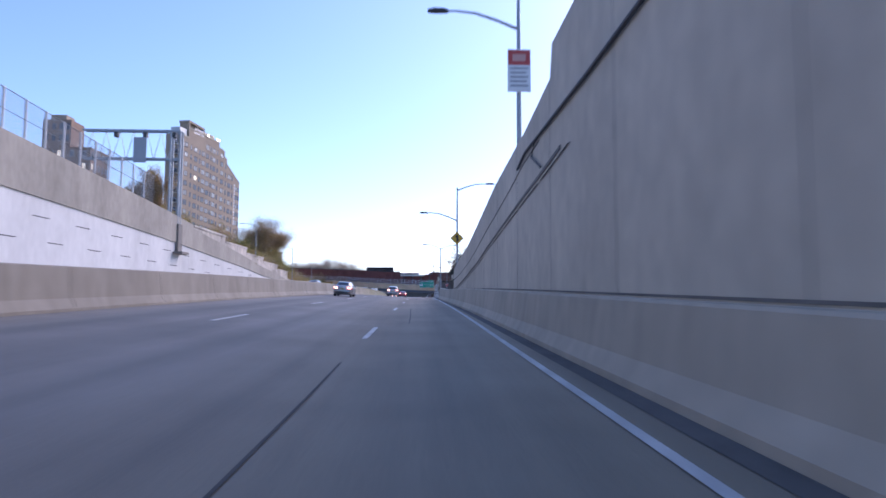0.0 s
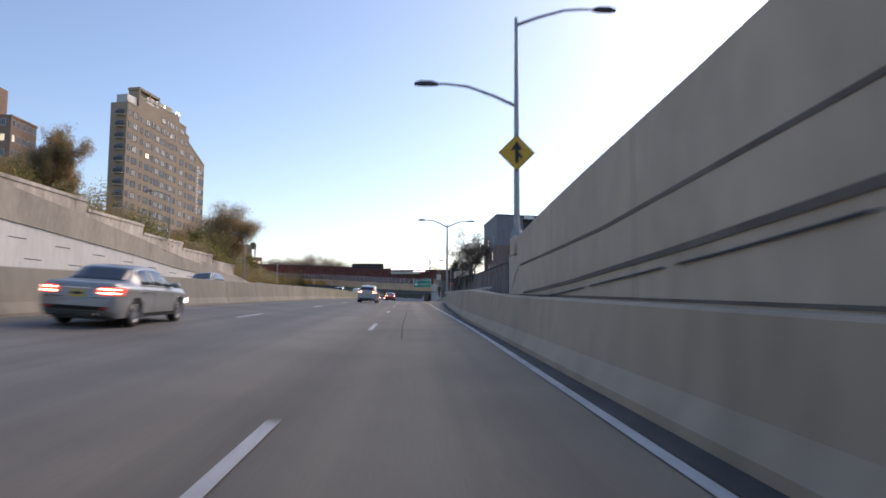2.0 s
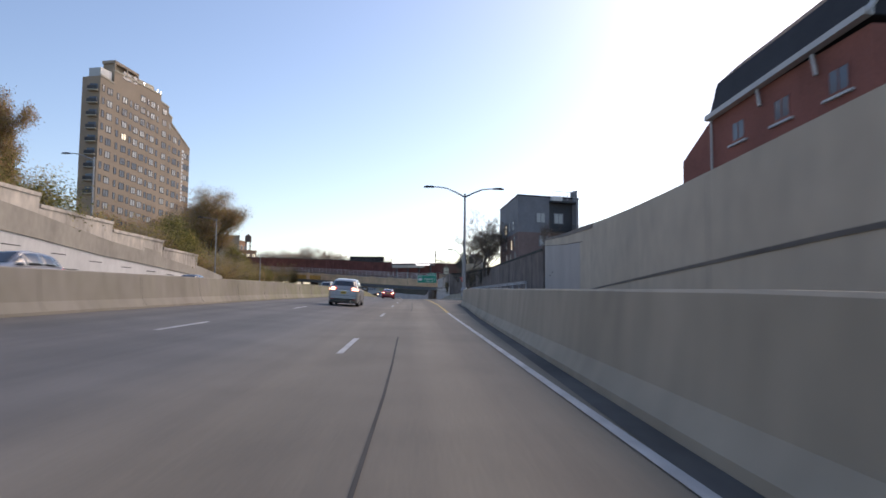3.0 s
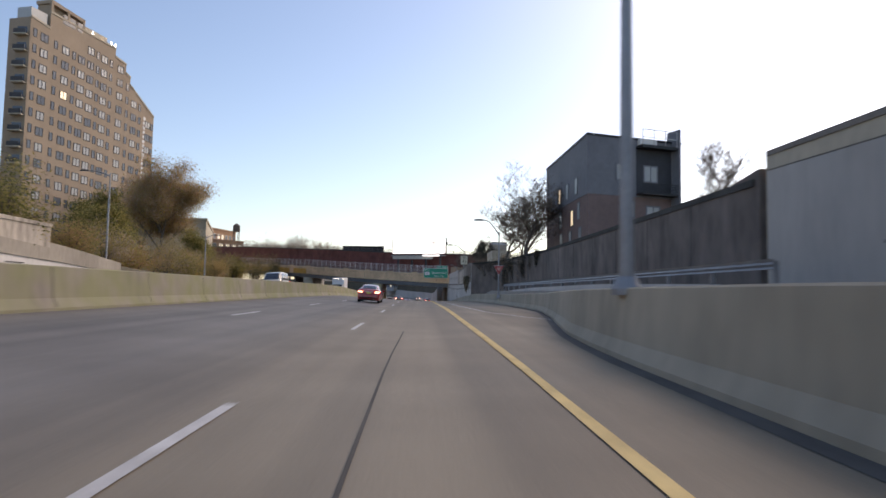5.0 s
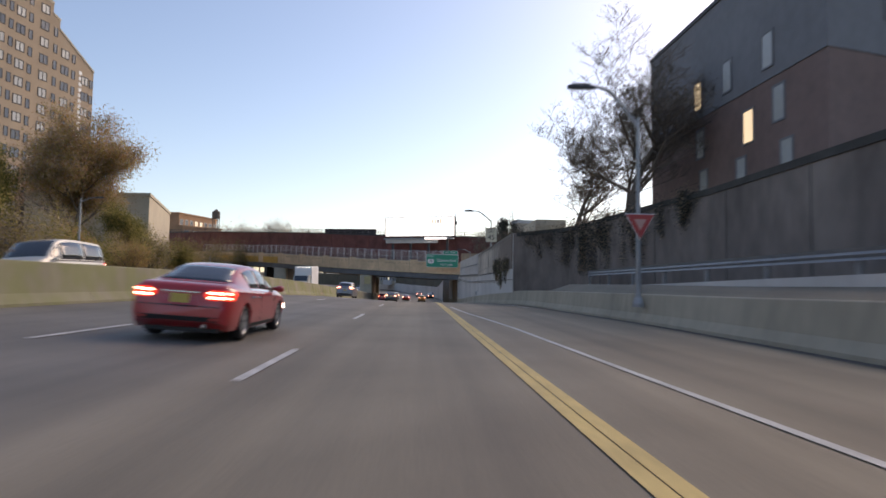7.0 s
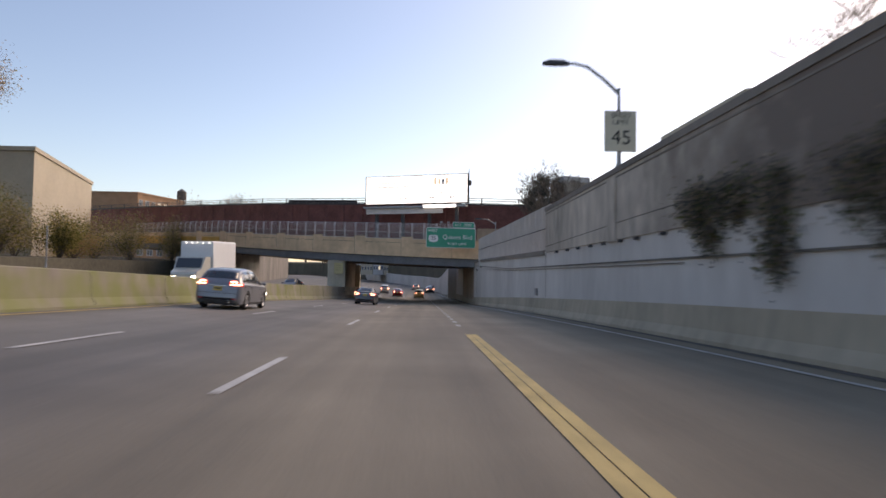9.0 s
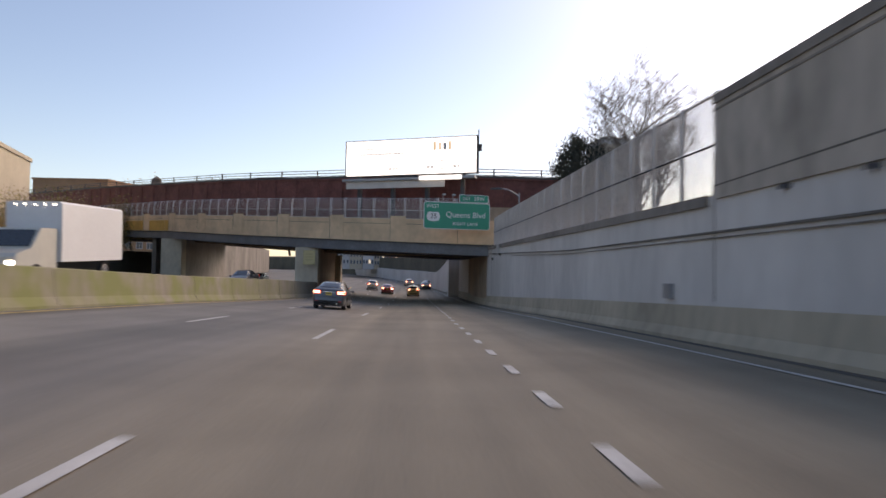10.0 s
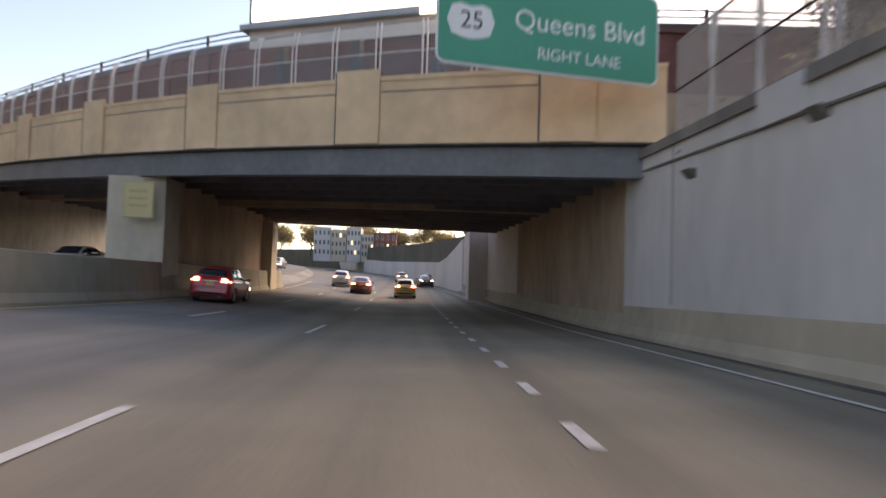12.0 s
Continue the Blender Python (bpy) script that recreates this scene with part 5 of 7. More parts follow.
def plate_sign(name, label, m, outline, edge_mat, face_mat, inset=0.86, d=0.03):
    sign = thing(name, m, label, "road sign")
    bm = bmesh.new()
    loft(bm, [[(x, 0, z) for x, z in outline], [(x, -d, z) for x, z in outline]])
    part("border", bm, edge_mat, sign)
    bm = bmesh.new()
    loft(bm, [[(x * inset, -d, z * inset) for x, z in outline], [(x * inset, -d - 0.012, z * inset) for x, z in outline]])
    face = part("face", bm, face_mat, sign)
    return sign, face


merge, face = plate_sign("merge_sign", "yellow diamond warning sign with a black merge arrow", pose(4.52, 69.8, 7.98), [(0, 0.74), (-0.74, 0), (0, -0.74), (0.74, 0)], SIGN_BLACK, SIGN_YELLOW, 0.95)
bm = bmesh.new()
for pts in ([(-0.075, -0.42), (0.075, -0.42), (0.075, 0.13), (-0.075, 0.13)], [(-0.23, 0.1), (0.23, 0.1), (0.025, 0.44), (-0.025, 0.44)], [(0.05, -0.08), (0.04, 0.08), (0.23, -0.18), (0.17, -0.28)]):
    loft(bm, [[(x, -0.046, z) for x, z in pts], [(x, -0.054, z) for x, z in pts]])
part("arrow", bm, SIGN_BLACK, face, "black merge arrow")

tri_out = [(-0.51, 0.43), (0, -0.48), (0.51, 0.43)]
give, face = plate_sign("yield_sign", "red and white triangular yield sign on the lamp pole", pose(8.32, 170.9, 5.03), tri_out, SIGN_WHITE, SIGN_RED, 0.93)
bm = bmesh.new()
loft(bm, [[(x * 0.42, -0.046, z * 0.42 + 0.06) for x, z in tri_out], [(x * 0.42, -0.054, z * 0.42 + 0.06) for x, z in tri_out]])
part("centre", bm, SIGN_PINK, face, "pale centre of the sign")

rect = [(-0.57, -0.73), (0.57, -0.73), (0.57, 0.73), (-0.57, 0.73)]
limit, face = plate_sign("speed_limit_sign", "white speed limit sign reading 45", pose(7.86, 213.85, 8.11), rect, SIGN_BLACK, SIGN_CREAM, 0.97)
words(face, "legend", "SPEED", 0.25, SIGN_BLACK, flat(0, -0.045, 0.54))
words(face, "legend", "LIMIT", 0.25, SIGN_BLACK, flat(0, -0.045, 0.31))
words(face, "legend", "45", 0.72, SIGN_BLACK, flat(0, -0.045, -0.25))

park, face = plate_sign("notice_sign", "red and white notice sign on the lamp pole", pose(4.6, 27.8, 11.5), [(-0.52, -0.98), (0.52, -0.98), (0.52, 0.98), (-0.52, 0.98)], SIGN_WHITE, SIGN_WHITE, 0.96)
bm = bmesh.new()
box(bm, -0.49, 0.49, -0.05, -0.043, 0.25, 0.92)
upper = part("red_field", bm, SIGN_RED, face, "red upper field")
bm = bmesh.new()
box(bm, -0.3, 0.3, -0.056, -0.05, 0.42, 0.75)
part("print_bar", bm, SIGN_PINK, upper)
for k in range(5):
    bm = bmesh.new()
    box(bm, -0.4, 0.4 - 0.08 * (k % 2), -0.05, -0.043, 0.05 - 0.2 * k, 0.14 - 0.2 * k)
    part("print_bar", bm, PRINT_GREY, face)
# small yellow plate on the pier
plate, face = plate_sign("pier_sign", "small yellow sign on the bridge pier", pose(-10.2, 279.3, 3.8), [(-0.62, -0.75), (0.62, -0.75), (0.62, 0.75), (-0.62, 0.75)], PRINT_TAN, SIGN_AMBER, 0.95)
for k in range(3):
    bm = bmesh.new()
    box(bm, -0.38, 0.38, -0.05, -0.043, 0.3 - 0.3 * k, 0.42 - 0.3 * k)
    part("print_bar", bm, PRINT_TAN, face)


# ---- sign gantry seen from behind on the far wall ----
def build_gantry():
    gantry = thing("sign_gantry", pose(-33.2, 90.5, 7.4), "grey steel sign gantry with panels seen from behind", "sign gantry")
    top, low = 17.4, 13.4
    for dx, dy in ((0, 0), (-1.3, -0.9), (0, -0.9), (-1.3, 0)):
        bm = bmesh.new()
        box(bm, dx - 0.11, dx + 0.11, dy - 0.11, dy + 0.11, 4.0, top)
        part("post", bm, STEEL, gantry)
    for k in range(8):
        z = 4.3 + 1.6 * k
        for dy in (0.0, -0.9):
            bm = bmesh.new()
            tube(bm, [(0, dy, z), (-1.3, dy, z + 0.8), (0, dy, z + 1.6)], 0.05, 6)
            part("brace", bm, STEEL, gantry)
    bm = bmesh.new()
    box(bm, -1.5, 0.3, -1.2, 0.3, 0.2, 4.2)
    box(bm, -0.6, 1.2, -2.0, 0.6, 0.0, 0.3)
    part("pedestal", bm, CONCRETE_DARK, gantry, "dark wall pedestal")
    for dy in (0.0, -0.9):
        for z in (low, top):
            bm = bmesh.new()
            box(bm, -13.5, 0.0, dy - 0.09, dy + 0.09, z - 0.12, z + 0.12)
            part("chord", bm, STEEL, gantry)
    for k in range(7):
        x = -0.2 - 1.9 * k
        bm = bmesh.new()
        tube(bm, [(x, 0, low), (x - 0.95, 0, top), (x - 1.9, 0, low)], 0.06, 6)
        part("lattice", bm, STEEL, gantry)
        bm = bmesh.new()
        tube(bm, [(x, 0, top), (x, -0.9, top)], 0.06, 6)
        part("cross_tie", bm, STEEL, gantry)
    for x0, x1 in ((-6.4, -4.6),):
        bm = bmesh.new()
        box(bm, x0, x1, -1.05, -0.98, low - 0.6, top - 1.0)
        part("sign_back", bm, PRINT_GREY, gantry, "plain grey back of a sign panel")
    for x in (-1.0, -5.0, -9.0):
        bm = bmesh.new()
        box(bm, x - 0.25, x + 0.25, -0.8, -0.2, top - 0.9, top - 0.2)
        part("sign_lamp", bm, STEEL_DARK, gantry)


build_gantry()


def beyond_top(y):
    return lerp(y, (318, 335, 360, 400, 450, 470), (4.6, 2.3, 2.6, 3.0, 4.1, 4.7))


# ---- fences ----
def fence_bay_mesh(length, height, pitch):
    """Chain-link as two sets of crossing wires."""
    bm = bmesh.new()
    n = int((length + height) / pitch)
    for k in range(n):
        for s in (1, -1):
            y0, z0 = (k * pitch - height, 0.0)
            a, b = max(0.0, y0), min(length, y0 + height)
            if b <= a:
                continue
            p, q = (a, a - y0), (b, b - y0)
            if s < 0:
                p, q = (length - p[0], p[1]), (length - q[0], q[1])
            v = [bm.verts.new((dx, y, z)) for y, z, dx in ((p[0], p[1], -0.009), (q[0], q[1], -0.009), (q[0], q[1], 0.009), (p[0], p[1], 0.009))]
            bm.faces.new(v)
            v = [bm.verts.new((0, y, z)) for y, z in ((p[0], p[1] - 0.009), (q[0], q[1] - 0.009), (q[0], q[1] + 0.009), (p[0], p[1] + 0.009))]
            bm.faces.new(v)
    return mesh_of("mesh_panel", bm, STEEL_PALE)


def build_wall_fence(name, label, ys, x_of, z_of, height, posts, curl=0.0, thick=0.05, pitch=0.14):
    fence = thing(name, pose(x_of(ys[0]), ys[0], z_of(ys[0])), label, "fence")
    x0, y0, z0 = x_of(ys[0]), ys[0], z_of(ys[0])
    bay = fence_bay_mesh(ys[1] - ys[0], height, pitch)
    for a, b in zip(ys, ys[1:]):
        dx, dz = x_of(a) - x0, z_of(a) - z0
        bm = bmesh.new()
        tube(bm, [(dx, a - y0, dz), (dx, a - y0, dz + height * 0.7), (dx + curl * 0.4, a - y0, dz + height * 0.92), (dx + curl, a - y0, dz + height)], thick, 7)
        part("post", bm, posts, fence)
        slope = (z_of(b) - z_of(a)) / (b - a)
        turn = (x_of(b) - x_of(a)) / (b - a)
        ob = new("mesh_panel", bay)
        ob.parent = fence
        shear = Matrix(((1, turn, 0, dx), (0, 1, 0, a - y0), (0, slope, 1, dz), (0, 0, 0, 1)))
        ob.matrix_local = shear
        for h in (0.05, height * 0.5, height * 0.98):
            bm = bmesh.new()
            tube(bm, [(dx + (curl if h > height * 0.9 else 0), a - y0, dz + h), (x_of(b) - x0 + (curl if h > height * 0.9 else 0), b - y0, z_of(b) - z0 + h)], 0.03, 5)
            part("rail", bm, STEEL_DARK, fence)
    return fence


build_wall_fence("wall_fence", "tall chain-link fence with pale curved posts on the wall", steps(226.5, 268.5, 21), lambda y: right_face(y) + 0.3, right_top, 2.6, STEEL_PALE, 0.06, 0.08, 0.11)
build_wall_fence("far_wall_fence", "pale chain-link fence panels along the far wall top", steps(-2, 82, 28), lambda y: left_face(y) - 0.2, left_top, 3.6, STEEL_PALE, 0.0, 0.11, 0.22)
build_wall_fence("far_road_fence", "pale railing on the wall beyond the bridges", steps(356, 446, 30), lambda y: right_face(y) + 3.0, lambda y: beyond_top(y) + 1.2, 1.9, STEEL_PALE, 0.0, 0.07, 0.6)

# retaining wall of the bend beyond the bridges
wall_run("wall_beyond", "pale concrete wall along the bend beyond the bridges", CONCRETE_PALE, steps(318, 470, 24),
         lambda y: [(right_face(y) - 0.1 + 0.0, level(y) - 0.2), (right_face(y) - 0.1, beyond_top(y)), (right_face(y) + 0.6, beyond_top(y)), (right_face(y) + 0.6, level(y) - 0.2)])

wall_run("bank_beyond", "dark overgrown bank above the bend wall", SOIL, steps(340, 470, 20),
         lambda y: [(right_face(y) + 0.5, beyond_top(y) - 0.3), (right_face(y) + 3.0, beyond_top(y) + 1.2), (right_face(y) + 14, beyond_top(y) + 1.6), (right_face(y) + 14, beyond_top(y) - 0.6)], "bank")
wall_run("wall_left_beyond", "grey concrete wall of the far carriageway behind the bridges", CONCRETE_DARK, steps(309, 420, 16),
         lambda y: [(-37.5 + bend(y) * 0.5, -1.5), (-37.5 + bend(y) * 0.5, 8.6), (-38.1 + bend(y) * 0.5, 8.6), (-38.1 + bend(y) * 0.5, -1.5)])
# ---- trees and shrubs ----
def grow(rnd, height, spread, levels, bare):
    """Limbs as (points, radii) and the tips where leaves gather."""
    limbs, tips = [], []

    def limb(p, d, length, r, level_no):
        pts, rad = [p.copy()], [r]
        n = 4
        for k in range(n):
            d = (d + Vector((rnd.uniform(-1, 1), rnd.uniform(-1, 1), rnd.uniform(-0.4, 0.7))) * 0.22).normalized()
            p = p + d * (length / n)
            pts.append(p.copy())
            rad.append(max(0.009, r * (1 - 0.6 * (k + 1) / n)))
            if level_no <= levels and k >= (1 if level_no else 1):
                for _ in range(3 if level_no == 0 else 2 if level_no < 2 else 1 + (rnd.random() < 0.5)):
                    a = rnd.uniform(0, math.tau)
                    side = Vector((math.cos(a), math.sin(a), rnd.uniform(0.1, 0.8))).normalized()
                    limb(p.copy(), (d * 0.45 + side * spread).normalized(), length * rnd.uniform(0.45, 0.68), rad[-1] * 0.6, level_no + 1)
        limbs.append((pts, rad, level_no))
        if level_no >= levels - 1:
            tips.extend(pts[2:])
    limb(Vector((0, 0, 0)), Vector((0, 0, 1)), height * 0.62, height * 0.022, 0)
    top = max(t.z for t in tips)
    k = height / top
    limbs = [([p * k for p in pts], rad, lv) for pts, rad, lv in limbs]
    return limbs, [t * k for t in tips]


def crown_mesh(rnd, tips, count, size, mats, loose, slim=0.5):
    verts, faces, slots = [], [], []
    for _ in range(count):
        c = rnd.choice(tips) + Vector((rnd.gauss(0, loose), rnd.gauss(0, loose), rnd.gauss(0, loose * 0.8)))
        u = Vector((rnd.uniform(-1, 1), rnd.uniform(-1, 1), rnd.uniform(-1, 1))).normalized()
        v = u.cross(Vector((rnd.uniform(-1, 1), rnd.uniform(-1, 1), rnd.uniform(-1, 1)))).normalized()
        s = size * rnd.uniform(0.5, 1.4)
        i = len(verts)
        verts += [c - u * s, c + v * s * slim, c + u * s, c - v * s * slim]
        faces.append((i, i + 1, i + 2, i + 3))
        slots.append(rnd.randrange(len(mats)))
    me = bpy.data.meshes.new("crown")
    me.from_pydata(verts, [], faces)
    for m in mats:
        me.materials.append(m)
    me.polygons.foreach_set("material_index", slots)
    return me


def build_tree(name, label, x, y, z, height, seed, mats, count, leaf=0.3, spread=0.75, levels=3, loose=0.5, wide=1.0, twigs=0):
    rnd = random.Random(seed)
    limbs, tips = grow(rnd, height, spread, levels, not mats)
    tree = thing(name, pose(x, y, z, 0, 0, rnd.uniform(0, 360)) @ Matrix.Diagonal((wide, wide, 1, 1)), label, "tree", "trees")
    bm = bmesh.new()
    for pts, rad, lv in limbs:
        if lv == 0:
            tube(bm, [(p.x, p.y, p.z - (0.3 if i == 0 else 0)) for i, p in enumerate(pts)], rad, 8)
    trunk = part("trunk", bm, BARK, tree)
    bm = bmesh.new()
    for pts, rad, lv in limbs:
        if lv > 0:
            thin = slice(None) if lv < 4 else slice(None, None, 2)
            tube(bm, pts[thin], rad[thin], 5 if lv < 2 else 3)
    branches = part("branch_mass", bm, BARK, trunk)
    tagged(branches, kind="stuff")
    if not mats or twigs:
        spray = new("twig_mass", crown_mesh(rnd, tips, twigs or int(34 * height * height), 0.28 if height < 20 else 0.5, [TWIG], height * 0.022, 0.022))
        spray.parent = tree
        tagged(spray, "fine bare twigs", kind="stuff")
    if mats:
        ob = new("crown", crown_mesh(rnd, tips, count, leaf, mats, loose))
        ob.parent = tree
    return tree


build_tree("tree", "large tree with thin dry brown leaves", -78, 288, 5.0, 34, 1, [LEAF_GREY, LEAF_RUST, LEAF_GREY], 14000, 0.14, 0.75, 3, 0.8, 0.9, 8000)
build_tree("tree", "small tree still in olive leaf", -54.5, 272, 4.8, 12, 2, [LEAF_OLIVE, LEAF_GREEN], 26000, 0.15, 0.9, 3, 0.8, 0.9)
build_tree("tree", "tree with thin dry brown leaves", -86, 300, 5.0, 30, 12, [LEAF_GREY, LEAF_RUST], 14000, 0.14, 0.85, 3, 0.7, 0.9, 7000)
build_tree("tree", "rounded tree still in olive green leaf", -70.6, 253, 4.8, 19.5, 3, [LEAF_GREEN, LEAF_OLIVE, LEAF_GREEN], 80000, 0.18, 0.95, 3, 1.0, 0.9)
build_tree("tree", "rounded tree in green and yellow leaf", -60, 232, 5.0, 13, 4, [LEAF_GREEN, LEAF_OLIVE], 30000, 0.15, 0.95, 3, 0.8, 1.2)
build_tree("tree", "tall autumn tree in russet and olive leaf", -80, 187, 7.5, 32, 5, [LEAF_OLIVE, LEAF_RUST, LEAF_GREY], 110000, 0.2, 0.9, 3, 0.8, 0.6, 5000)
build_tree("tree", "rounded olive tree below a taller tree", -75, 183, 7.5, 20, 25, [LEAF_OLIVE, LEAF_GREEN, LEAF_RUST], 70000, 0.18, 0.95, 3, 0.9, 0.85)
build_tree("tree", "autumn tree in russet and olive leaf", -90, 180, 8.0, 28, 6, [LEAF_RUST, LEAF_OLIVE, LEAF_GREY], 100000, 0.2, 0.9, 3, 0.8, 0.7, 5000)
build_tree("tree", "broad tree with dry brown leaves and visible limbs", -65.5, 271, 4.8, 29.5, 23, [LEAF_GREY, LEAF_RUST, LEAF_OLIVE], 80000, 0.2, 0.9, 3, 1.5, 0.85, 5000)
build_tree("tree", "small autumn tree behind the far wall", -62, 186, 6.0, 8, 7, [LEAF_OLIVE, LEAF_RUST], 26000, 0.16, 0.9, 3, 1.0, 1.2)
build_tree("tree", "dense bare tree beside the dark house", 13.4, 187.5, 5.5, 13.0, 8, [], 0, 0.10, 0.95, 4, 0.25, 1.2, 4200)
build_tree("tree", "smaller bare tree with dense twigs beside the dark house", 14.2, 191.0, 5.5, 10.0, 21, [], 0, 0.09, 0.8, 4, 0.25, 0.9, 1900)
build_tree("tree", "bare multi-stemmed tree above the ramp wall", 12.2, 196.5, 6.0, 8.5, 9, [], 0, 0.09, 0.95, 4, 0.2, 1.25, 1500)
build_tree("tree", "slender bare tree behind the dark wall", 16.2, 142, 6.5, 5.0, 10, [], 0, 0.07, 0.5, 3, 0.15, 0.9, 350)
build_tree("tree", "bare tree leaning over the approach wall", 17.5, 214.5, 6.0, 11.5, 11, [], 0, 0.09, 0.85, 3, 0.25, 1.0, 900)
build_tree("tree", "small bare tree behind the fence", 13.0, 243, 4.6, 7.5, 13, [], 0, 0.08, 0.6, 3, 0.2, 1.0, 350)
build_tree("tree", "bare spreading tree close behind the fence", 9.6, 236.5, 4.3, 7.2, 14, [], 0, 0.09, 0.75, 3, 0.25, 1.0, 450)
build_tree("tree", "slim bare tree behind the fence", 15.6, 253.4, 4.7, 9.2, 33, [], 0, 0.09, 0.6, 3, 0.25, 0.9, 600)
build_tree("conifer", "dark ragged conifer beside the railway", 16.4, 273.0, 4.8, 12.6, 15, [NEEDLES], 15000, 0.13, 0.6, 3, 0.36, 0.72)
for k in range(7):
    r = random.Random(40 + k)
    build_tree("tree", "distant bare brown tree on the skyline", -104 + 9.5 * k + r.uniform(-2, 2), 455 + r.uniform(-8, 8), 8, 20 + r.uniform(-3, 5), 60 + k, [LEAF_GREY], 3300, 0.31, 0.85, 3, 0.9)


def build_shrub(x, y, z, w, h, seed, mats, count=900):
    rnd = random.Random(seed)
    shrub = thing("shrub", pose(x, y, z), "ragged shrub in olive and brown leaf on the bank", "shrub", "shrubs")
    tips = []
    bm = bmesh.new()
    for _ in range(14):
        a, r = rnd.uniform(0, math.tau), rnd.uniform(0.1, 1.0)
        tip = Vector((math.cos(a) * r * w / 2, math.sin(a) * r * w / 2, h * (1 - 0.55 * r * r) * rnd.uniform(0.6, 1.05)))
        tube(bm, [(0, 0, -0.2), tip * 0.5 + Vector((0, 0, 0.1 * h)), tip], [0.08, 0.05, 0.02], 4)
        tips += [tip, tip * 0.8, tip * 0.6, tip * 0.45]
    part("stem", bm, BARK, shrub)
    ob = new("crown", crown_mesh(rnd, tips, count * 6, min(0.12, 0.022 * w), mats, w * 0.11))
    ob.parent = shrub


rnd = random.Random(77)
for k in range(16):
    y = 108 + 6.2 * k
    build_shrub(left_face(y) - rnd.uniform(3, 9), y, left_top(y) - 0.2, rnd.uniform(6, 10), rnd.uniform(3.5, 7.5), 100 + k, [[LEAF_OLIVE, LEAF_RUST], [LEAF_OLIVE, LEAF_GREEN], [LEAF_GREY, LEAF_OLIVE]][k % 3])
for k in range(14):
    y = 205 + 6.5 * k
    build_shrub(left_face(y) - rnd.uniform(0, 10) - (7 if y > 255 else 0), y, left_top(y) - 0.2, rnd.uniform(6, 11), rnd.uniform(4, 8), 200 + k, [[LEAF_OLIVE, LEAF_GREEN], [LEAF_OLIVE, LEAF_RUST], [LEAF_GREY, LEAF_OLIVE]][k % 3], 1100)
build_tree("tree", "slender bare tree behind the dark wall", 24.8, 161.2, 7.0, 7.0, 31, [], 0, 0.07, 0.6, 3, 0.15, 0.9, 350)
for k in range(5):
    build_shrub(12.5 + rnd.uniform(-0.5, 1), 184 + 4.5 * k, 5.6, 3.0, rnd.uniform(1.4, 2.6), 320 + k, [NEEDLES, LEAF_GREY], 400)
for k in range(8):
    y = 244 + 3.4 * k
    build_shrub(right_face(y) + rnd.uniform(2.2, 3.2), y, right_top(y) - 0.5, 3.4, rnd.uniform(1.2, 2.3), 360 + k, [LEAF_GREY, LEAF_OLIVE, NEEDLES], 500)


def build_ivy(label, y0, y1, top, drop, seed, mats, count):
    """Creeper hanging down a wall face in ragged tongues of small leaves."""
    rnd = random.Random(seed)
    plant = thing("creeper", pose(right_face(y0), y0, top(y0)), label, "plant")
    off = Vector((right_face(y0), y0, top(y0)))
    tongues = [(rnd.uniform(y0, y1), rnd.uniform(0.35, 1.0), rnd.uniform(0.4, 1.3)) for _ in range(max(5, int((y1 - y0) * 1.6)))]
    bm = bmesh.new()
    tips = []
    for y, deep, wide in tongues:
        reach = drop * deep * (0.45 + 0.55 * math.sin(math.pi * (y - y0) / (y1 - y0)))
        path = [Vector((right_face(y + dy) - 0.05, y + dy, top(y) - reach * k / 6)) - off for k, dy in ((k, 0.12 * math.sin(3 * k + y)) for k in range(7))]
        tube(bm, path, [0.02, 0.018, 0.016, 0.014, 0.012, 0.01, 0.006], 4)
        tips += [(p, wide * (1 - 0.1 * k)) for k, p in enumerate(path)]
    part("stem", bm, BARK, plant)
    verts, faces, slots = [], [], []
    for _ in range(count):
        p, wide = rnd.choice(tips)
        y = p.y + rnd.gauss(0, wide * 0.55)
        c = Vector((right_face(y + y0) - off.x - abs(rnd.gauss(0.05, 0.12)), y, p.z + rnd.gauss(0, 0.2)))
        u = Vector((rnd.uniform(-0.5, 0.5), rnd.uniform(-1, 1), rnd.uniform(-1, 1))).normalized()
        v = u.cross(Vector((1, rnd.uniform(-0.7, 0.7), rnd.uniform(-0.7, 0.7)))).normalized()
        size = rnd.uniform(0.025, 0.06)
        i = len(verts)
        verts += [c - u * size, c + v * size * 0.7, c + u * size, c - v * size * 0.7]
        faces.append((i, i + 1, i + 2, i + 3))
        slots.append(rnd.randrange(len(mats)))
    me = bpy.data.meshes.new("foliage")
    me.from_pydata(verts, [], faces)
    for mat in mats:
        me.materials.append(mat)
    me.polygons.foreach_set("material_index", slots)
    new("foliage", me).parent = plant


build_ivy("dark green creeper hanging on the approach wall", 198.6, 207.4, lambda y: 4.95, 1.9, 400, [NEEDLES, LEAF_GREEN, BARK, LEAF_GREY], 9000)
build_ivy("dark leafless creeper over the ramp wall", 179.0, 196.5, lambda y: right_top(y) + 0.05, 3.4, 401, [NEEDLES, LEAF_GREY, NEEDLES], 16000)

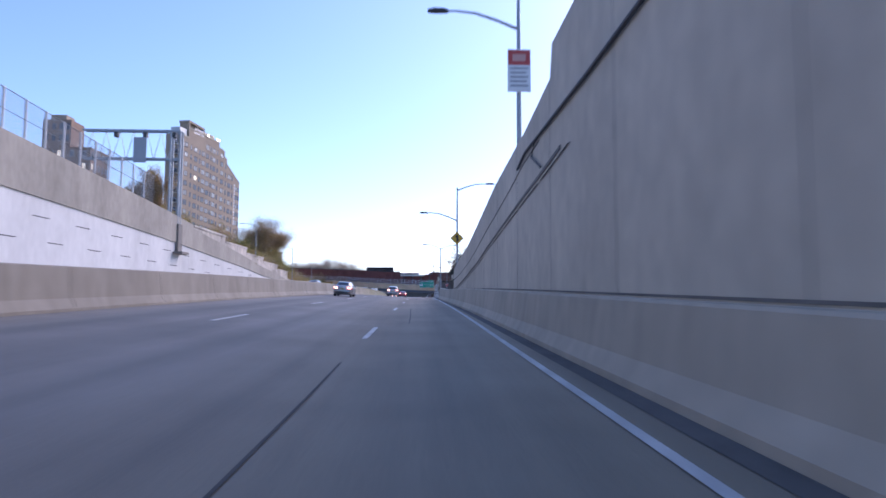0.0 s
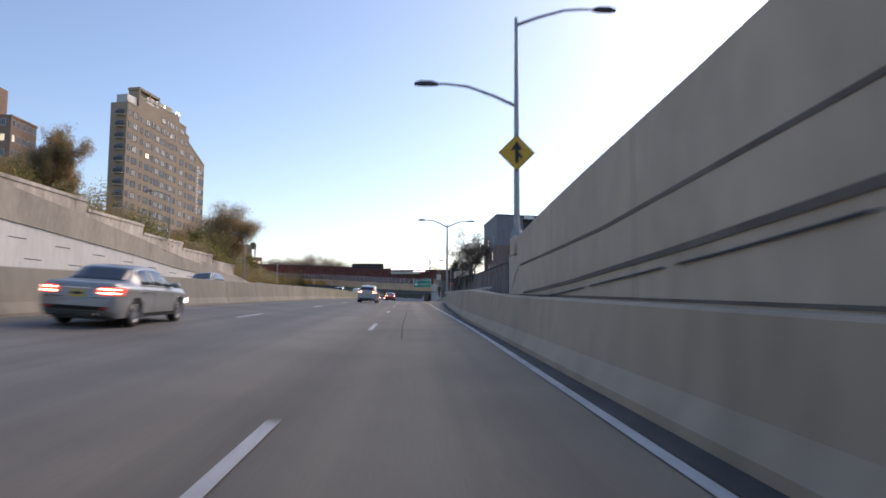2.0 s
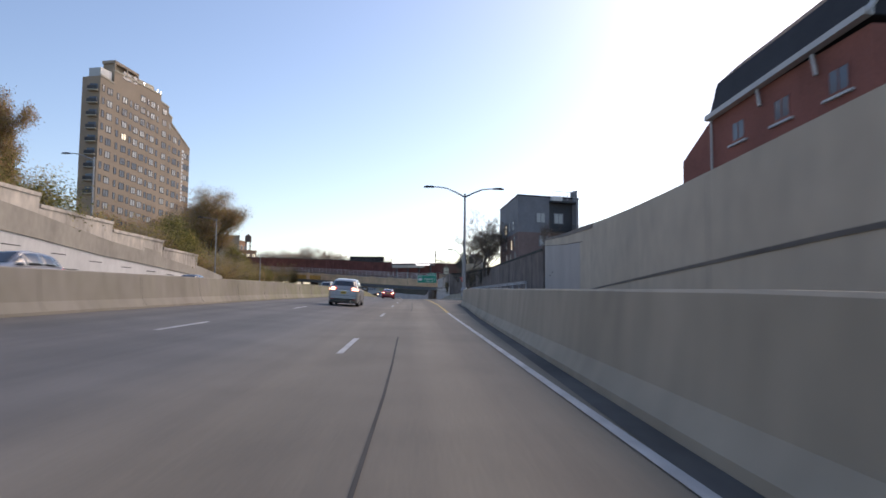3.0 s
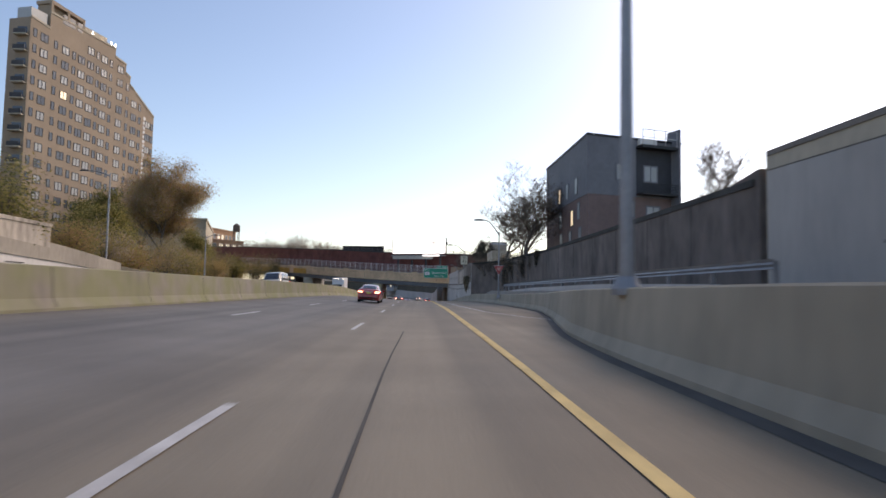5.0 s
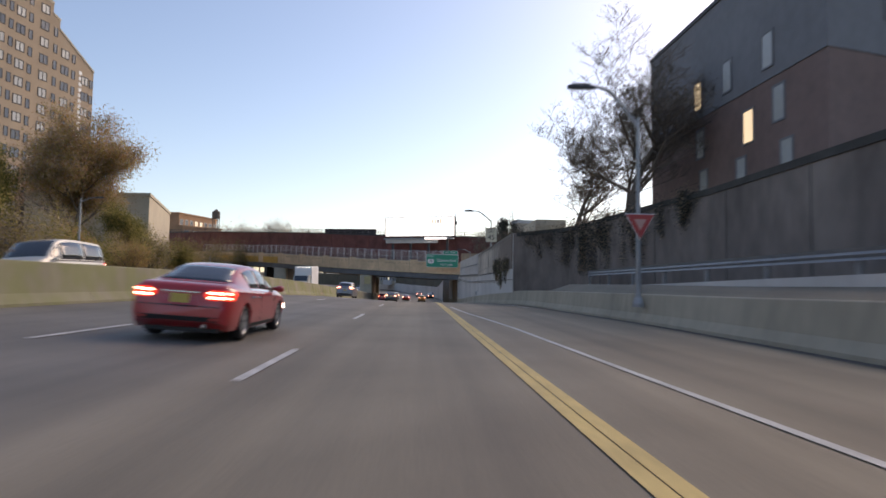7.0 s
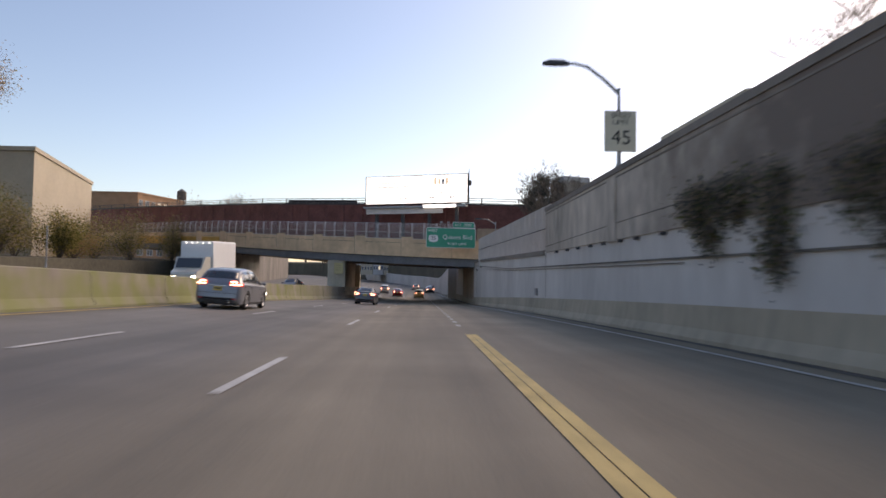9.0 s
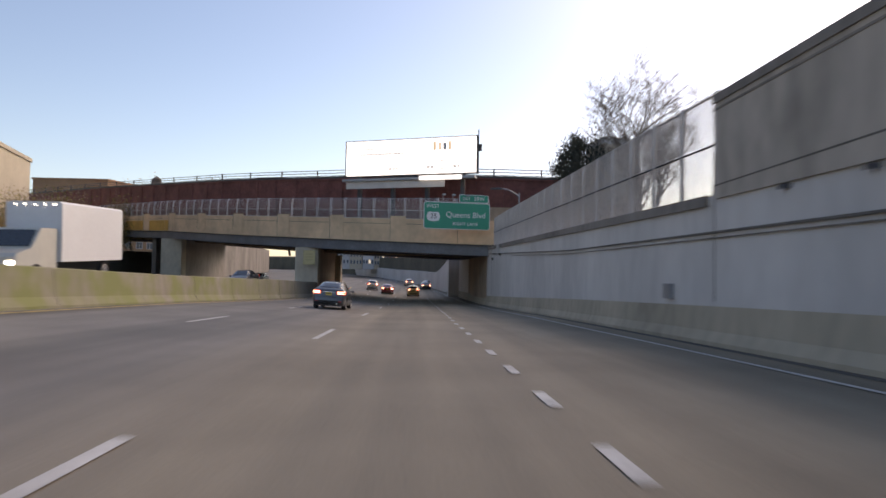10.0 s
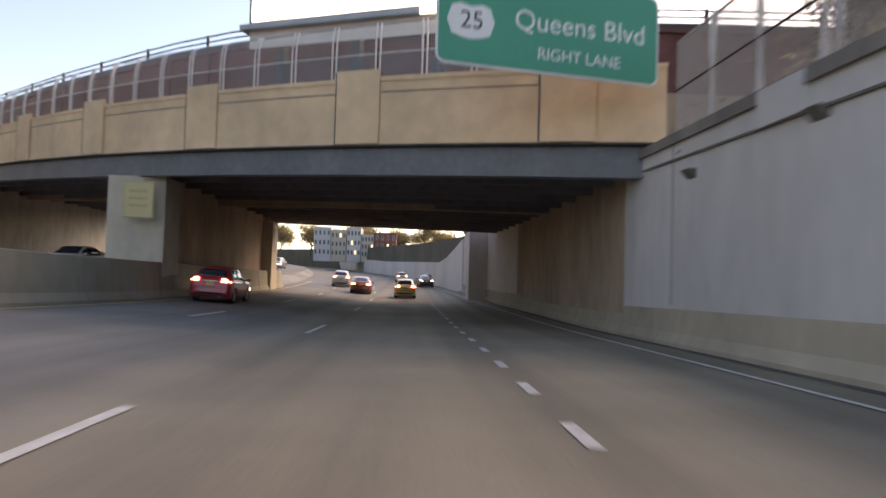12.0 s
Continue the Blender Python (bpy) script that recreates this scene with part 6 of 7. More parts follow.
for x, y, w, h in ((-48, 301, 9, 8.5), (-57, 307, 10, 9.5), (-46, 314, 9, 8.5), (-66, 312, 10, 9), (-56, 283, 9, 9), (-50, 270, 8, 8), (-58, 262, 9, 9)):
    build_shrub(x, y, 4.6, w, h, int(500 - x), [LEAF_OLIVE, LEAF_GREEN, LEAF_GREY], 1300)
for k in range(7):
    build_tree("tree", "distant brown tree behind the terraced houses", -38 + 8.5 * k, 446 + (k % 3) * 5, 5.0, 8.5 + (k % 2) * 1.5, 600 + k, [LEAF_GREY, LEAF_OLIVE], 2500, 0.3, 0.8, 2, 0.6, 1.3)

for k, (x, y) in enumerate(((-65, 364), (-58, 370), (-51.5, 367), (-46, 376))):
    build_tree("tree", "brown bare tree behind the railway", x, y, 5.5, (17, 18, 19.5, 16)[k], 700 + k, [LEAF_GREY], 2500, 0.2, 0.7, 3, 0.9, 1.0, 7000)
# ---- vehicles ----
def spline(x, pts):
    """A smooth curve through (x, value) pairs, with no overshoot."""
    n = len(pts)
    if x <= pts[0][0]:
        return pts[0][1]
    if x >= pts[-1][0]:
        return pts[-1][1]
    i = max(k for k in range(n - 1) if pts[k][0] <= x)
    slope = [(pts[k + 1][1] - pts[k][1]) / (pts[k + 1][0] - pts[k][0]) for k in range(n - 1)]

    def tangent(k):
        if k in (0, n - 1):
            return slope[0] if k == 0 else slope[-1]
        a, b = slope[k - 1], slope[k]
        return 0.0 if a * b <= 0 else 2 * a * b / (a + b)
    h = pts[i + 1][0] - pts[i][0]
    t = (x - pts[i][0]) / h
    return (pts[i][1] * (1 + 2 * t) * (1 - t) ** 2 + pts[i + 1][1] * t * t * (3 - 2 * t)
            + h * (tangent(i) * t * (1 - t) ** 2 - tangent(i + 1) * t * t * (1 - t)))


def sheet(bm, grid, inward):
    """A curved sheet over a grid of points, with its rim turned in by inward."""
    verts = [[bm.verts.new(p) for p in row] for row in grid]
    for a, b in zip(verts, verts[1:]):
        for k in range(len(a) - 1):
            bm.faces.new((a[k], a[k + 1], b[k + 1], b[k]))
    rim = verts[0] + [r[-1] for r in verts[1:]] + verts[-1][-2::-1] + [r[0] for r in verts[-2:0:-1]]
    low = [bm.verts.new(v.co + Vector(inward)) for v in rim]
    for k in range(len(rim)):
        j = (k + 1) % len(rim)
        bm.faces.new((rim[k], rim[j], low[j], low[k]))


def build_wheel(parent, x, y, r, side):
    prof = [(-0.11, r * 0.62), (-0.115, r * 0.90), (-0.075, r), (0.075, r), (0.115, r * 0.90), (0.1, r * 0.70), (0.085, r * 0.67)]
    bm = bmesh.new()
    rings = []
    for k in range(28):
        a = k * math.tau / 28
        rings.append([bm.verts.new((x + side * dx, y + math.cos(a) * rr, r + math.sin(a) * rr)) for dx, rr in prof])
    for k in range(28):
        lo, hi = rings[k], rings[(k + 1) % 28]
        for j in range(len(prof) - 1):
            bm.faces.new((lo[j], lo[j + 1], hi[j + 1], hi[j]))
    wheel = part("wheel", bm, TYRE, parent, smooth=True)
    bm = bmesh.new()
    ring = [(y + math.cos(k * math.tau / 20) * r * 0.66, r + math.sin(k * math.tau / 20) * r * 0.66) for k in range(20)]
    loft(bm, [[(x + side * e, p, q) for p, q in ring] for e in (-0.09, 0.03)])
    part("brake_disc", bm, DISC, wheel)
    bm = bmesh.new()
    c = Vector((x, y, r))
    for k in range(10):
        a = k * math.tau / 10 + (0.09 if k % 2 else -0.09)
        d, n = Vector((0, math.cos(a), math.sin(a))), Vector((0, -math.sin(a), math.cos(a)))
        loft(bm, [[c + Vector((side * e, 0, 0)) + d * q + n * w for q, w in ((0.02, -0.03), (0.02, 0.03), (r * 0.66, 0.028), (r * 0.66, -0.028))] for e in (0.045, 0.09)])
    for k in range(28):
        a, b = k * math.tau / 28, (k + 1) * math.tau / 28
        for q0, e0, q1, e1 in ((r * 0.72, 0.092, r * 0.66, 0.10), (r * 0.66, 0.10, r * 0.58, 0.075), (0.06, 0.1, 0.0, 0.105)):
            v = [bm.verts.new((x + side * e, y + math.cos(t) * q, r + math.sin(t) * q)) for t, q, e in ((a, q0, e0), (b, q0, e0), (b, q1, e1), (a, q1, e1))]
            if q1:
                bm.faces.new(v)
            else:
                bm.faces.new(v[:3])
    part("rim", bm, RIM, wheel)


# Length, width, wheel radius, then curves along the car from its tail (0) to its nose (1): the top line, the shoulder line and
# the half-width of the roof as a share of the half-width; last the tail and nose ends of the cabin glass and the roof between.
CAR_KINDS = {
    "sedan": (4.78, 1.85, 0.335,
              ((0, 0.84), (0.012, 0.99), (0.05, 1.055), (0.13, 1.075), (0.2, 1.21), (0.31, 1.395), (0.44, 1.455), (0.56, 1.42), (0.66, 1.22), (0.76, 0.985), (0.86, 0.92), (0.95, 0.80), (0.985, 0.70), (1, 0.58)),
              ((0, 0.80), (0.03, 0.96), (0.1, 1.0), (0.3, 0.965), (0.6, 0.915), (0.76, 0.88), (0.9, 0.79), (1, 0.54)),
              ((0, 0.80), (0.13, 0.80), (0.2, 0.70), (0.32, 0.64), (0.55, 0.66), (0.7, 0.76), (0.78, 0.82), (1, 0.82)), (0.135, 0.30, 0.56, 0.755)),
    "old_sedan": (4.5, 1.72, 0.31,
                  ((0, 0.80), (0.012, 0.93), (0.04, 0.98), (0.16, 1.0), (0.21, 1.12), (0.30, 1.35), (0.42, 1.395), (0.55, 1.37), (0.64, 1.2), (0.73, 0.97), (0.86, 0.9), (0.95, 0.80), (1, 0.58)),
                  ((0, 0.76), (0.03, 0.90), (0.1, 0.93), (0.3, 0.92), (0.6, 0.89), (0.76, 0.86), (0.9, 0.79), (1, 0.54)),
                  ((0, 0.82), (0.15, 0.82), (0.2, 0.74), (0.32, 0.68), (0.55, 0.70), (0.68, 0.78), (0.76, 0.84), (1, 0.84)), (0.165, 0.285, 0.545, 0.725)),
    "compact": (4.62, 1.79, 0.335,
                ((0, 0.90), (0.012, 1.03), (0.04, 1.10), (0.11, 1.12), (0.18, 1.26), (0.30, 1.46), (0.44, 1.52), (0.56, 1.48), (0.66, 1.27), (0.77, 1.03), (0.87, 0.95), (0.95, 0.82), (0.985, 0.72), (1, 0.58)),
                ((0, 0.84), (0.03, 1.0), (0.1, 1.045), (0.3, 1.0), (0.6, 0.94), (0.76, 0.91), (0.9, 0.81), (1, 0.54)),
                ((0, 0.80), (0.11, 0.80), (0.18, 0.70), (0.3, 0.63), (0.55, 0.65), (0.7, 0.76), (0.78, 0.82), (1, 0.82)), (0.115, 0.285, 0.56, 0.765)),
    "hatch": (4.2, 1.75, 0.32,
              ((0, 0.92), (0.012, 1.0), (0.035, 1.06), (0.07, 1.2), (0.13, 1.44), (0.2, 1.50), (0.4, 1.54), (0.54, 1.49), (0.65, 1.27), (0.78, 1.0), (0.88, 0.93), (0.95, 0.82), (1, 0.58)),
              ((0, 0.86), (0.04, 1.0), (0.3, 0.97), (0.6, 0.94), (0.78, 0.91), (0.9, 0.82), (1, 0.54)),
              ((0, 0.82), (0.04, 0.80), (0.14, 0.68), (0.3, 0.66), (0.54, 0.68), (0.7, 0.78), (0.8, 0.83), (1, 0.83)), (0.04, 0.125, 0.54, 0.77)),
    "suv": (4.72, 1.92, 0.365,
            ((0, 0.98), (0.012, 1.08), (0.03, 1.14), (0.06, 1.3), (0.12, 1.57), (0.18, 1.645), (0.4, 1.71), (0.55, 1.66), (0.65, 1.43), (0.76, 1.16), (0.87, 1.08), (0.95, 0.97), (0.985, 0.86), (1, 0.68)),
            ((0, 0.92), (0.04, 1.09), (0.3, 1.08), (0.6, 1.04), (0.76, 1.02), (0.9, 0.95), (1, 0.62)),
            ((0, 0.82), (0.04, 0.80), (0.14, 0.68), (0.3, 0.66), (0.54, 0.68), (0.7, 0.78), (0.78, 0.83), (1, 0.83)), (0.035, 0.115, 0.55, 0.755)),
    "van": (5.2, 1.99, 0.36,
            ((0, 1.1), (0.01, 1.2), (0.03, 1.5), (0.06, 1.92), (0.12, 2.0), (0.5, 2.05), (0.68, 1.96), (0.78, 1.6), (0.86, 1.22), (0.94, 1.08), (1, 0.62)),
            ((0, 1.0), (0.04, 1.15), (0.5, 1.13), (0.78, 1.08), (0.9, 0.98), (1, 0.56)),
            ((0, 0.86), (0.06, 0.78), (0.5, 0.76), (0.7, 0.78), (0.86, 0.84), (1, 0.84)), (0.02, 0.055, 0.68, 0.85))}
PLAN = ((0, 0.80), (0.01, 0.87), (0.03, 0.935), (0.08, 0.975), (0.2, 1.0), (0.8, 1.0), (0.9, 0.965), (0.965, 0.88), (0.99, 0.78), (1, 0.68))


def build_car(label, m, paint, kind="sedan", lamps=True, plate_mat=None, scale=1.0):
    """Local +y is the car's front; the origin lies on the road under its middle."""
    L, W, r, top_line, shoulder_line, roof_line, (g0, g1, g2, g3) = CAR_KINDS[kind]
    car = thing("car", m @ Matrix.Scale(scale, 4), label, "car", "traffic")
    w, y0, y1 = W / 2, -L / 2, L / 2
    axles = (y0 + 0.21 * L, y1 - 0.195 * L)
    well = r + 0.055

    def u_of(y):
        return (y - y0) / L

    def sill(y):
        u = u_of(y)
        z = 0.21 + 0.16 * max(0.0, 1 - u / 0.05) + 0.05 * max(0.0, (u - 0.94) / 0.06)
        for a in axles:
            if abs(y - a) < well:
                z = max(z, r + math.sqrt(well ** 2 - (y - a) ** 2))
        return z

    def bulge(y, z):
        """The bumper stands out a little below the boot lid and under the bonnet."""
        u = u_of(y)
        lip = math.exp(-((z - 0.52) / 0.2) ** 2) * 0.075
        return y - lip * max(0.0, 1 - u / 0.1) + lip * max(0.0, 1 - (1 - u) / 0.1)

    def half(y):
        """Half a cross-section, from the sill to the middle of the roof."""
        u = u_of(y)
        ww, zt, zb, rw = w * spline(u, PLAN), spline(u, top_line), spline(u, shoulder_line), w * spline(u, roof_line) * min(1.0, spline(u, PLAN) + 0.05)
        zt = max(zt, zb + 0.015)
        z0 = sill(y)
        tall = zt - zb
        side = [(ww - 0.07, z0), (ww - 0.025, max(z0, 0.32)), (ww - 0.004, max(z0, 0.50)), (ww, max(z0, 0.64)), (ww - 0.012, max(z0, zb - 0.17)), (ww + 0.004, max(z0, zb - 0.10)), (ww - 0.022, max(z0, zb - 0.03)), (ww - 0.06, zb)]
        pts = side + [(ww - 0.06 + (rw - ww + 0.06) * g + 0.022 * math.sin(math.pi * g) * min(1.0, tall / 0.3), zb + (tall - 0.05 * min(1, tall / 0.3)) * g) for g in (0.12, 0.35, 0.62, 0.86, 1.0)]
        zs = pts[-1][1]
        pts += [(rw * 0.9, zs + (zt - zs) * 0.5), (rw * 0.62, zs + (zt - zs) * 0.85), (rw * 0.3, zt)]
        return [Vector((x, bulge(y, z), z)) for x, z in pts]

    ys = set(y0 + L * u for u in (0, 0.006, 0.014, 0.03, 0.05, 0.075, 0.1, 0.135, 0.17, 0.2, 0.25, 0.3, 0.34, 0.38, 0.42, 0.46, 0.5, 0.54, 0.58, 0.62, 0.66, 0.7, 0.74, 0.77, 0.8, 0.85, 0.9, 0.93, 0.955, 0.975, 0.99, 1))
    for a in axles:
        ys |= set(a + well * math.cos(k * math.pi / 12) for k in range(13)) | {a - well - 0.012, a + well + 0.012}
    bm = bmesh.new()
    loft(bm, [h + [Vector((-p.x, p.y, p.z)) for p in reversed(h)] for h in map(half, sorted(ys))])
    body = part("body", bm, paint, car, smooth=True)
    body.data.set_sharp_from_angle(angle=radians(38))

    def on_side(y, z, s, out=0.012):
        """A point just off the flank at height z."""
        h = half(y)
        for p, q in zip(h, h[1:]):
            if p.z <= z <= q.z and q.z > p.z:
                t = (z - p.z) / (q.z - p.z)
                return Vector((s * (p.x + (q.x - p.x) * t + out), bulge(y, z), z))
        return Vector((s * (h[0].x + out), bulge(y, z), z))

    def across(y, f, out=0.008):
        """A point just off the roof, glass or bonnet, f from -1 to 1 across."""
        h = half(y)[12:]
        x = abs(f) * h[0].x
        for p, q in zip(h, h[1:] + [Vector((0, y, h[-1].z))]):
            if q.x <= x <= p.x:
                t = (p.x - x) / max(1e-6, p.x - q.x)
                return Vector((math.copysign(x, f), bulge(y, p.z), p.z + (q.z - p.z) * t + out))
        return Vector((math.copysign(x, f), y, h[0].z + out))

    def tail_face(x, z, out=0.012):
        """A point just behind the tail panel."""
        return Vector((x, bulge(y0, z) - out, z))

    at = lambda u: y0 + L * u
    for name, ua, ub in (("rear_window", g0 + 0.012, g1 - 0.008), ("windscreen", g2 + 0.012, g3 - 0.008)):
        bm = bmesh.new()
        sheet(bm, [[across(at(ua + (ub - ua) * k / 7), f) for f in (-0.9, -0.6, -0.3, 0, 0.3, 0.6, 0.9)] for k in range(8)], (0, 0, -0.03))
        part(name, bm, CAR_GLASS, car, smooth=True)
    low_u, high_u = g0 + 0.3 * (g1 - g0), g3 - 0.25 * (g3 - g2)
    cuts = [low_u + (g1 - low_u) * 0.4, g1 + 0.03, (g1 + g2) / 2 + 0.005, g2 + 0.02, high_u]
    if kind in ("sedan", "compact", "old_sedan"):
        cuts = cuts[1:]
        cuts[0] -= 0.055
    for s in (-1, 1):
        for ua, ub in zip(cuts, cuts[1:]):
            rows = []
            for k in range(7):
                y = at(ua + 0.008 + (ub - ua - 0.016) * k / 6)
                h = half(y)
                a, b = h[7], h[12]
                rows.append([Vector((s * (p.x + 0.007), p.y, p.z)) for p in (a.lerp(h[8], 0.7), h[9], h[10], h[11].lerp(b, 0.25))])
            bm = bmesh.new()
            sheet(bm, rows, (-s * 0.025, 0, 0))
            part("side_window", bm, CAR_GLASS, car, smooth=True)
        bm = bmesh.new()
        sheet(bm, [[Vector((s * (p.x + 0.01), p.y, p.z)) for p in (h[7].lerp(h[6], 0.35), h[7].lerp(h[8], 0.45))] for h in (half(at(cuts[0] + (high_u - cuts[0]) * k / 12)) for k in range(13))], (-s * 0.02, 0, 0))
        part("belt_trim", bm, CHROME if kind in ("compact", "sedan") else BLACK_TRIM, body)
        for y in axles:
            build_wheel(car, s * (w - 0.135), y, r, s)
        # door gaps, handles and sill
        for u, z_low in (((g1 + g2) / 2 + 0.005, 0.33), (g2 + 0.115, 0.33), (g1 + 0.0, 0.72)):
            bm = bmesh.new()
            zb = spline(u, shoulder_line)
            sheet(bm, [[on_side(at(u) + d + 0.05 * (0.6 - z) * (u > 0.6), z, s, 0.003) for d in (-0.006, 0.006)] for z in steps(z_low, zb - 0.03, 6)], (-s * 0.01, 0, 0))
            part("door_gap", bm, BLACK_TRIM, body)
        for u in ((g1 + g2) / 2 - 0.05, g1 - 0.005):
            zb = spline(u, shoulder_line)
            bm = bmesh.new()
            c = on_side(at(u), zb - 0.14, s, 0.0)
            loft(bm, [[c + Vector((s * dx, dy, dz)) for dy, dz in ((-0.1, -0.014), (0.1, -0.014), (0.09, 0.018), (-0.09, 0.018))] for dx in (-0.02, 0.035)])
            part("door_handle", bm, CHROME, body)
        bm = bmesh.new()
        sheet(bm, [[on_side(at(u), z, s, 0.008) for z in (0.225, 0.30)] for u in steps(0.31, 0.70, 6)], (-s * 0.03, 0, 0))
        part("sill_trim", bm, BLACK_TRIM, body)
        # lamps wrapped round the corners
        zt = spline(0.03, shoulder_line)
        tall = kind in ("suv", "van", "hatch")
        lo, hi = (zt - 0.13, zt + 0.10) if tall else (zt - 0.20, zt - 0.02)
        bm = bmesh.new()
        rows = []
        for k in range(4):
            z = lo + (hi - lo) * k / 3
            shift = 0.35 + 0.12 * abs(k - 1.5)
            rows.append([tail_face(s * w * f, z) for f in (shift + 0.05, 0.62, 0.74)] + [on_side(at(u), min(z, zt - 0.005), s) for u in (0.006, 0.02, 0.045, 0.075 - 0.012 * abs(k - 2))])
        sheet(bm, rows, (0, 0.04, 0))
        lamp = part("tail_lamp", bm, TAIL if lamps else SIGN_RED, car, "red tail lamp", smooth=True)
        for ka, kb in ((0.16, 0.36), (0.62, 0.82)):
            bm = bmesh.new()
            sheet(bm, [[tail_face(s * w * f, z, 0.02) for f in (0.52, 0.64, 0.75)] + [on_side(at(u), min(z, zt - 0.005), s, 0.02) for u in (0.008, 0.028)] for z in (lo + (hi - lo) * ka, lo + (hi - lo) * kb)], (0, 0.03, 0))
            part("lamp_core", bm, TAIL_CORE if lamps else SIGN_RED, lamp)
        bm = bmesh.new()
        sheet(bm, [[tail_face(s * w * f, z, 0.008) for f in (0.60, 0.70, 0.79)] for z in (0.40, 0.45)], (0, 0.03, 0))
        part("reflector", bm, SIGN_RED, body, "red bumper reflector")
        zh = spline(0.97, shoulder_line)
        bm = bmesh.new()
        sheet(bm, [[on_side(at(u), z, s) for u in (0.93, 0.955, 0.975, 0.99)] + [Vector((s * w * f, bulge(y1, z) + 0.012, z)) for f in (0.62, 0.48)] for z in steps(zh - 0.13, zh - 0.02, 2)], (0, -0.04, 0))
        part("head_lamp", bm, HEAD, car, "head lamp")
        um = g3 - 0.055
        c = on_side(at(um), spline(um, shoulder_line) - 0.01, s, 0.0) + Vector((0, 0, 0.06))
        bm = bmesh.new()
        loft(bm, [[c + Vector((s * dx, 0.02 + 0.075 * k * math.cos(a), 0.03 + 0.07 * k * math.sin(a))) for a in [math.tau * j / 8 for j in range(8)]] for dx, k in ((-0.05, 0.45), (0.03, 0.6), (0.07, 1.0), (0.16, 1.05), (0.2, 0.7))])
        part("mirror", bm, paint, car, "door mirror", smooth=True)
    # tail panel: plate recess, plate, trim, dark lower bumper and exhaust
    zt = spline(0.012, shoulder_line)
    zp = zt - 0.10 if kind not in ("suv", "van") else zt - 0.16
    bm = bmesh.new()
    sheet(bm, [[tail_face(x, z, 0.006) for x in steps(-w * 0.34, w * 0.34, 4)] for z in steps(zp - 0.12, zp + 0.12, 3)], (0, 0.03, 0))
    part("plate_recess", bm, paint, body)
    bm = bmesh.new()
    sheet(bm, [[tail_face(x, z, 0.016) for x in (-0.165, 0.165)] for z in (zp - 0.085, zp + 0.075)], (0, 0.02, 0))
    number = part("number_plate", bm, plate_mat or PLATE, car, "yellow number plate")
    bm = bmesh.new()
    sheet(bm, [[tail_face(x, z, 0.02) for x in (-0.12, 0.12)] for z in (zp - 0.03, zp + 0.025)], (0, 0.01, 0))
    part("print_bar", bm, SIGN_BLACK, number)
    bm = bmesh.new()
    sheet(bm, [[tail_face(x, z, 0.014) for x in steps(-w * 0.36, w * 0.36, 6)] for z in (zp + 0.10, zp + 0.125)], (0, 0.02, 0))
    part("boot_trim", bm, CHROME, car)
    bm = bmesh.new()
    sheet(bm, [[tail_face(w * f * (1 - 0.03 * (z < 0.3)), z, 0.006) for f in steps(-0.74, 0.74, 8)] for z in (0.375, 0.42, 0.46)], (0, 0.03, 0))
    part("bumper_trim", bm, BLACK_TRIM, car, "dark bumper trim")
    bm = bmesh.new()
    sheet(bm, [[tail_face(w * f, z, 0.003) for f in steps(-0.78, 0.78, 8)] for z in (0.635, 0.647)], (0, 0.02, 0))
    part("bumper_gap", bm, BLACK_TRIM, body)
    bm = bmesh.new()
    tube(bm, [(w * 0.5, y0 + 0.2, 0.30), (w * 0.5, y0 - 0.06, 0.30)], 0.038, 10)
    part("exhaust", bm, CHROME, car)
    bm = bmesh.new()
    box(bm, -w + 0.25, w - 0.25, y0 + 0.18, y1 - 0.3, 0.17, 0.42)
    part("underbody", bm, BLACK_TRIM, car, "dark underbody")
    return car


def on_road(x, y, turn=0.0):
    slope = math.degrees(math.atan((level(y + 2) - level(y - 2)) / 4))
    bank = math.degrees(math.atan(road_z(x - 0.8, y) - road_z(x + 0.8, y)) / 1.6)
    return Matrix.Translation((x + bend(y), y, road_z(x, y) + 0.01)) @ Matrix.Rotation(radians(turn), 4, 'Z') @ Matrix.Rotation(radians(slope), 4, 'X') @ Matrix.Rotation(radians(bank), 4, 'Y')


DISC = surface("brake_metal", (0.20, 0.20, 0.20), 0.5, 0.1)
PAINT_RED = glossy("red_car_paint", (0.52, 0.03, 0.035), 0.3, 0.8)
PAINT_SILVER = glossy("silver_car_paint", (0.36, 0.37, 0.36), 0.35, 0.6, 0.3)
PAINT_GREY = glossy("dark_grey_car_paint", (0.10, 0.105, 0.115), 0.3, 0.8, 0.2)
PAINT_WHITE_CAR = glossy("white_car_paint", (0.62, 0.6, 0.52), 0.35, 0.6)
PAINT_CREAM = glossy("pale_gold_car_paint", (0.78, 0.70, 0.36), 0.35, 0.6)
PAINT_BLACK = glossy("black_car_paint", (0.02, 0.02, 0.024), 0.3, 0.8)
PAINT_STEEL = glossy("steel_grey_car_paint", (0.24, 0.255, 0.28), 0.3, 0.7, 0.3)

